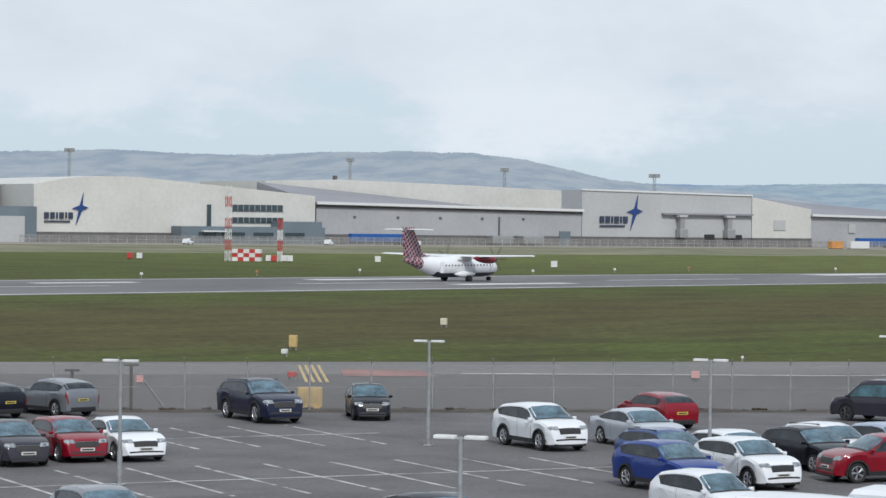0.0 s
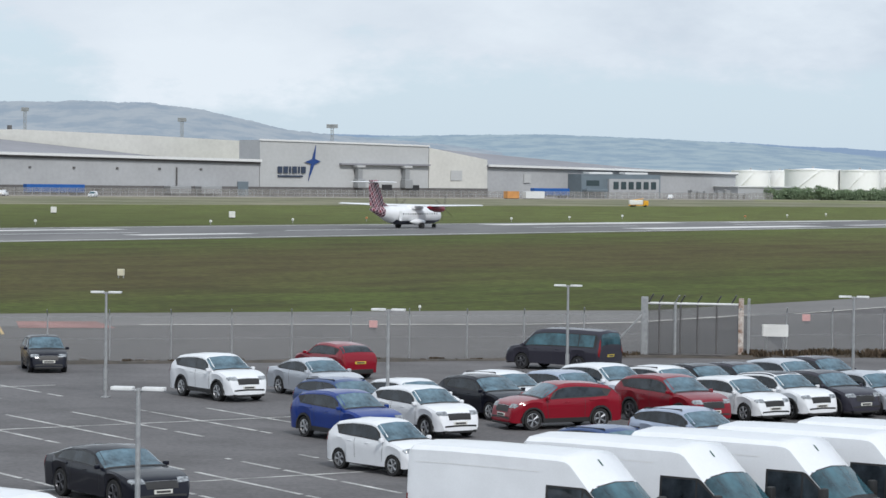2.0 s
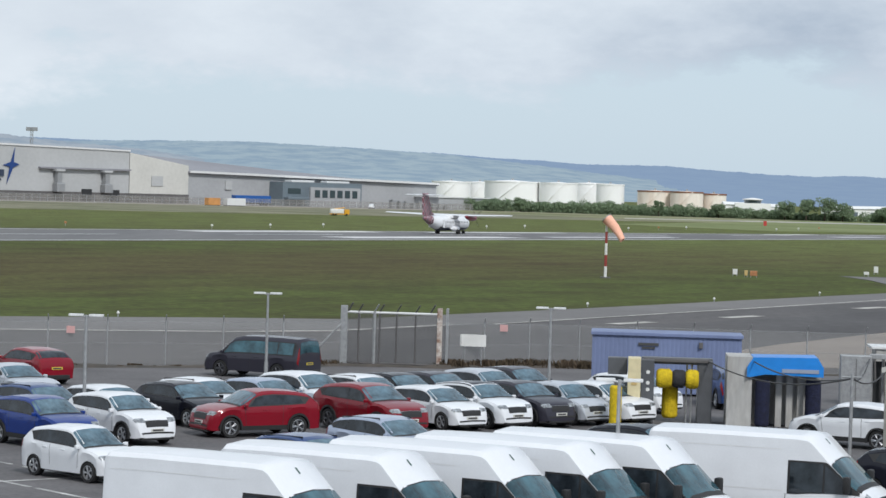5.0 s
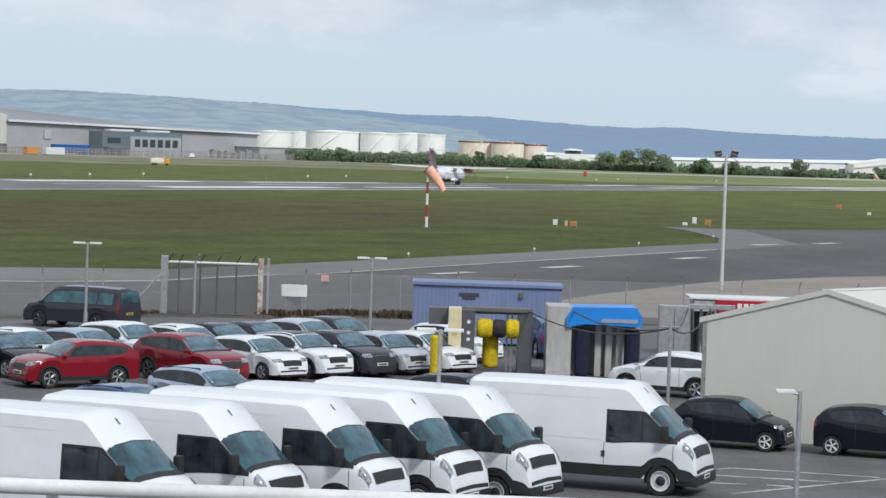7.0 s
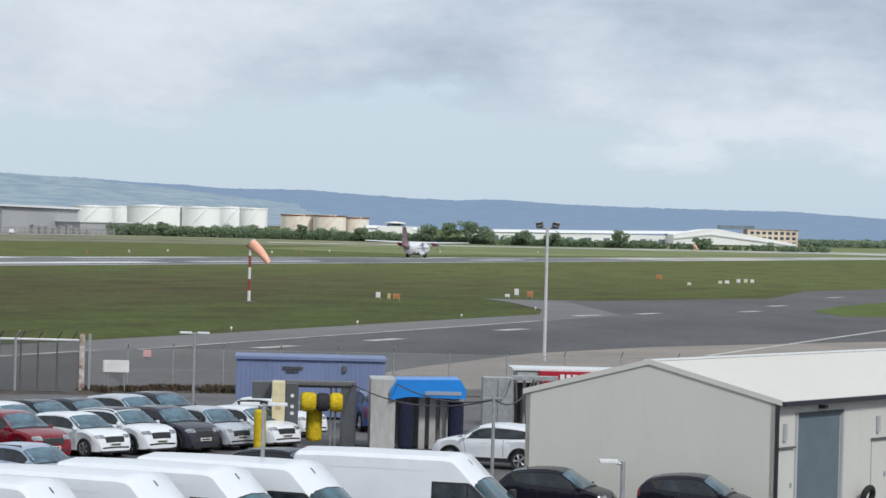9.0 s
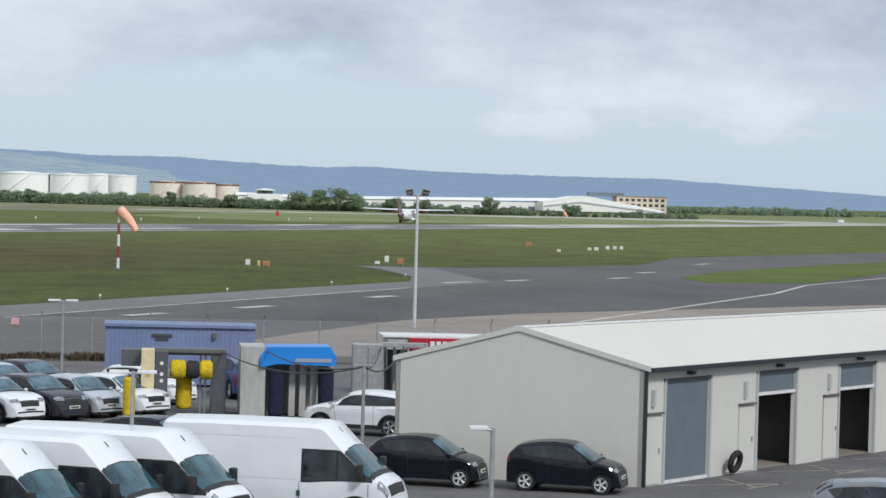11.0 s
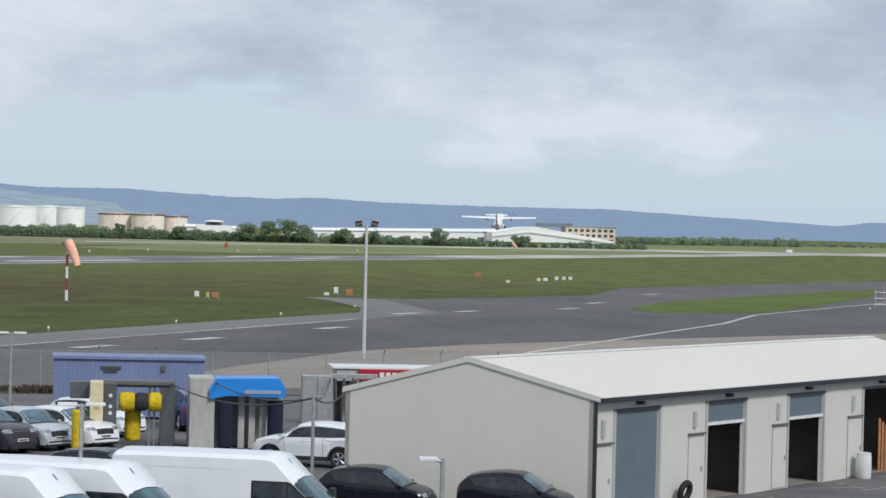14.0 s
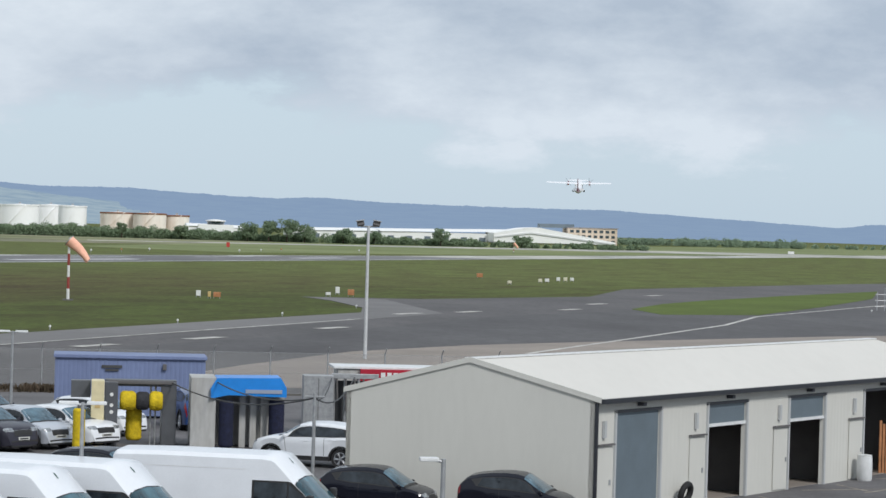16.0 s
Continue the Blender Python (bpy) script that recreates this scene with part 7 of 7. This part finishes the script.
part("fin", extrude_y(BM(), [(-6.6, 3.25), (-8.7, 4.0), (-10.5, 7.05), (-12.5, 7.05), (-11.9, 3.4), (-11.6, 2.9)], -.16, .16), M["tartan"], plane, "tartan fin")
part("rudder", extrude_y(BM(), [(-12.4, 6.9), (-13.0, 6.9), (-12.6, 3.4), (-11.9, 3.4)], -.1, .1), M["tartan"], plane, "tartan rudder")
part("tailplane", wing(BM(), [(-11.0, -12.4, -3.65, 7.08), (-10.5, -12.6, 0, 7.08), (-11.0, -12.4, 3.65, 7.08)], .14), M["plane_white"], plane, smooth=35)
part("fin_tip", box(BM(), -12.9, -10.4, -.14, .14, 7.12, 7.42, .08), M["tartan"], plane)
props = []
for s in (-1, 1):
    part("engine", ring_loft(BM(), [(3.35, .30, 3.12), (3.0, .52, 3.09), (2.2, .60, 3.07), (.6, .55, 3.10), (-1.0, .34, 3.2), (-1.9, .10, 3.3)]), M["engine_red"], plane, "dark red engine cowling", 40, pose(0, s * 4.05, 0))
    bm = lathe(BM(), [(.30, 0), (.26, .25), (.14, .48), (.02, .58)], 14, "x")
    pr = part("propeller", bm, M["blade_hub"], plane, "dark spinner", 40, pose(3.40, s * 4.05, 3.12))
    for k in range(6):
        bm = BM()
        vs = [bm.verts.new(p) for p in ((.10, .2, -.10), (.16, .2, .10), (.22, 1.0, .17), (.20, 1.85, .12), (.12, 1.95, 0), (.06, 1.85, -.12), (.06, 1.0, -.17))]
        bm.faces.new(vs)
        part("blade", bm, M["blade"], pr, at=pose(0, 0, 0, 60 * k, 0, 0))
    props.append(pr)
    part("gear_fairing", ring_loft(BM(), [(2.4, .08, 1.02), (1.3, .42, .98), (-.9, .46, .98), (-2.6, .08, 1.05)]), M["plane_white"], plane, "white main gear fairing", 40, pose(0, s * 1.45, 0))
    for yy in (-.2, .2):
        part("main_wheel", lathe(BM(), [(.2, -.12), (.42, -.12), (.45, 0), (.42, .12), (.2, .12)], 16, "y"), M["tyre"], plane, at=pose(0, s * 2.05 + yy, .45))
    part("main_leg", rod(BM(), (0, s * 1.7, .95), (0, s * 2.05, .45), .09, None, 8), M["galv"], plane)
    part("cockpit_window", ring_loft(BM(), [(9.02, .80, 1.80), (8.45, 1.055, 1.895)], 5, .30 * s, 1.15 * s, .012), M["glass"], plane)
    for i in range(15):
        x = 6.2 - i * .78
        part("cabin_window", box(BM(), x - .10, x + .10, s * 1.44 - .02, s * 1.44 + .006, 2.10, 2.36, .005), M["glass"], plane)
    part("door_outline", box(BM(), -6.0, -5.2, s * 1.40 - .03, s * 1.40 + .02, 1.2, 2.7, .02), M["plane_white"], plane)
for yy in (-.16, .16):
    part("nose_wheel", lathe(BM(), [(.12, -.08), (.28, -.08), (.30, 0), (.28, .08), (.12, .08)], 14, "y"), M["tyre"], plane, at=pose(8.0, yy, .30))
part("nose_leg", rod(BM(), (8.0, 0, .95), (8.0, 0, .3), .07, None, 8), M["galv"], plane)


def motions():
    """The airliner's take-off run and climb, its propellers, and the swinging windsock."""
    run = [
           (0, -107.1, 359.3, 0, 0, 17.5),
           (0.5, -100.2, 372.4, 0, 0, 17.5),
           (1, -93.2, 385.6, 0, 0, 17.5),
           (1.5, -85.9, 399.4, 0, 0, 17.5),
           (2, -78.8, 412.8, 0, 0, 17.5),
           (2.5, -71.4, 426.9, 0, 0, 17.5),
           (3, -63.8, 441.3, 0, 0, 17.5),
           (3.5, -56.2, 455.5, 0, 0, 17.5),
           (6, -16.0, 532.0, 0, 0, 17.5),
           (6.5, -7.7, 547.8, 0, 0, 17.5),
           (7, 0.5, 563.4, 0, 0, 17.5),
           (7.5, 8.7, 579.0, 0, 0, 17.5),
           (8, 17.2, 595.2, 0, 0, 17.5),
           (8.5, 25.8, 611.5, 0, 0, 17.5),
           (9, 34.3, 627.6, 0, 0, 17.5),
           (10.6, 64.0, 701.0, 0, 0, 17.5),
           (11.5, 81.8, 746.1, 0.00, 9, 17.5),
           (12, 92.0, 771.3, 0.00, 11.5, 16.5),
           (12.5, 102.6, 799.6, 0.47, 12.5, 15.5),
           (13, 113.1, 828.7, 3.27, 13, 14.5),
           (13.5, 124.3, 858.4, 5.38, 13, 13.5),
           (14, 135.4, 888.9, 7.66, 13, 12.5),
           (14.5, 147.2, 920.1, 10.64, 13, 12),
           (15, 159.4, 951.9, 14.03, 13, 12),
           (15.5, 171.7, 984.5, 17.73, 13, 12),
           (16, 184.6, 1017.8, 22.20, 13, 12),
    ]
    walk(plane, [(t, pose(x, y, z + 0.03, 0, -pitch, 90 - turn)) for t, x, y, z, pitch, turn in run])
    for k, pr in enumerate(props):
        loc = pr.matrix_basis.translation.copy()
        walk(pr, [(i / 10, pose(*loc, (37 * k + 71 * i) % 360, 0, 0)) for i in range(161)])
    top = sock.matrix_basis.translation.copy()
    walk(sock, [(t, pose(*top, 0, droop, turn)) for t, droop, turn in ((0, 44, -8), (2.5, 42, -10), (3.5, 40, -10), (6, 50, -35), (7, 49, -8), (8, 46, -6), (9, 43, -5), (11.5, 46, -15), (12.5, 48, -12), (13.5, 54, -30), (14.5, 60, -35), (15.3, 50, -15), (16, 42, -8))])


motions()
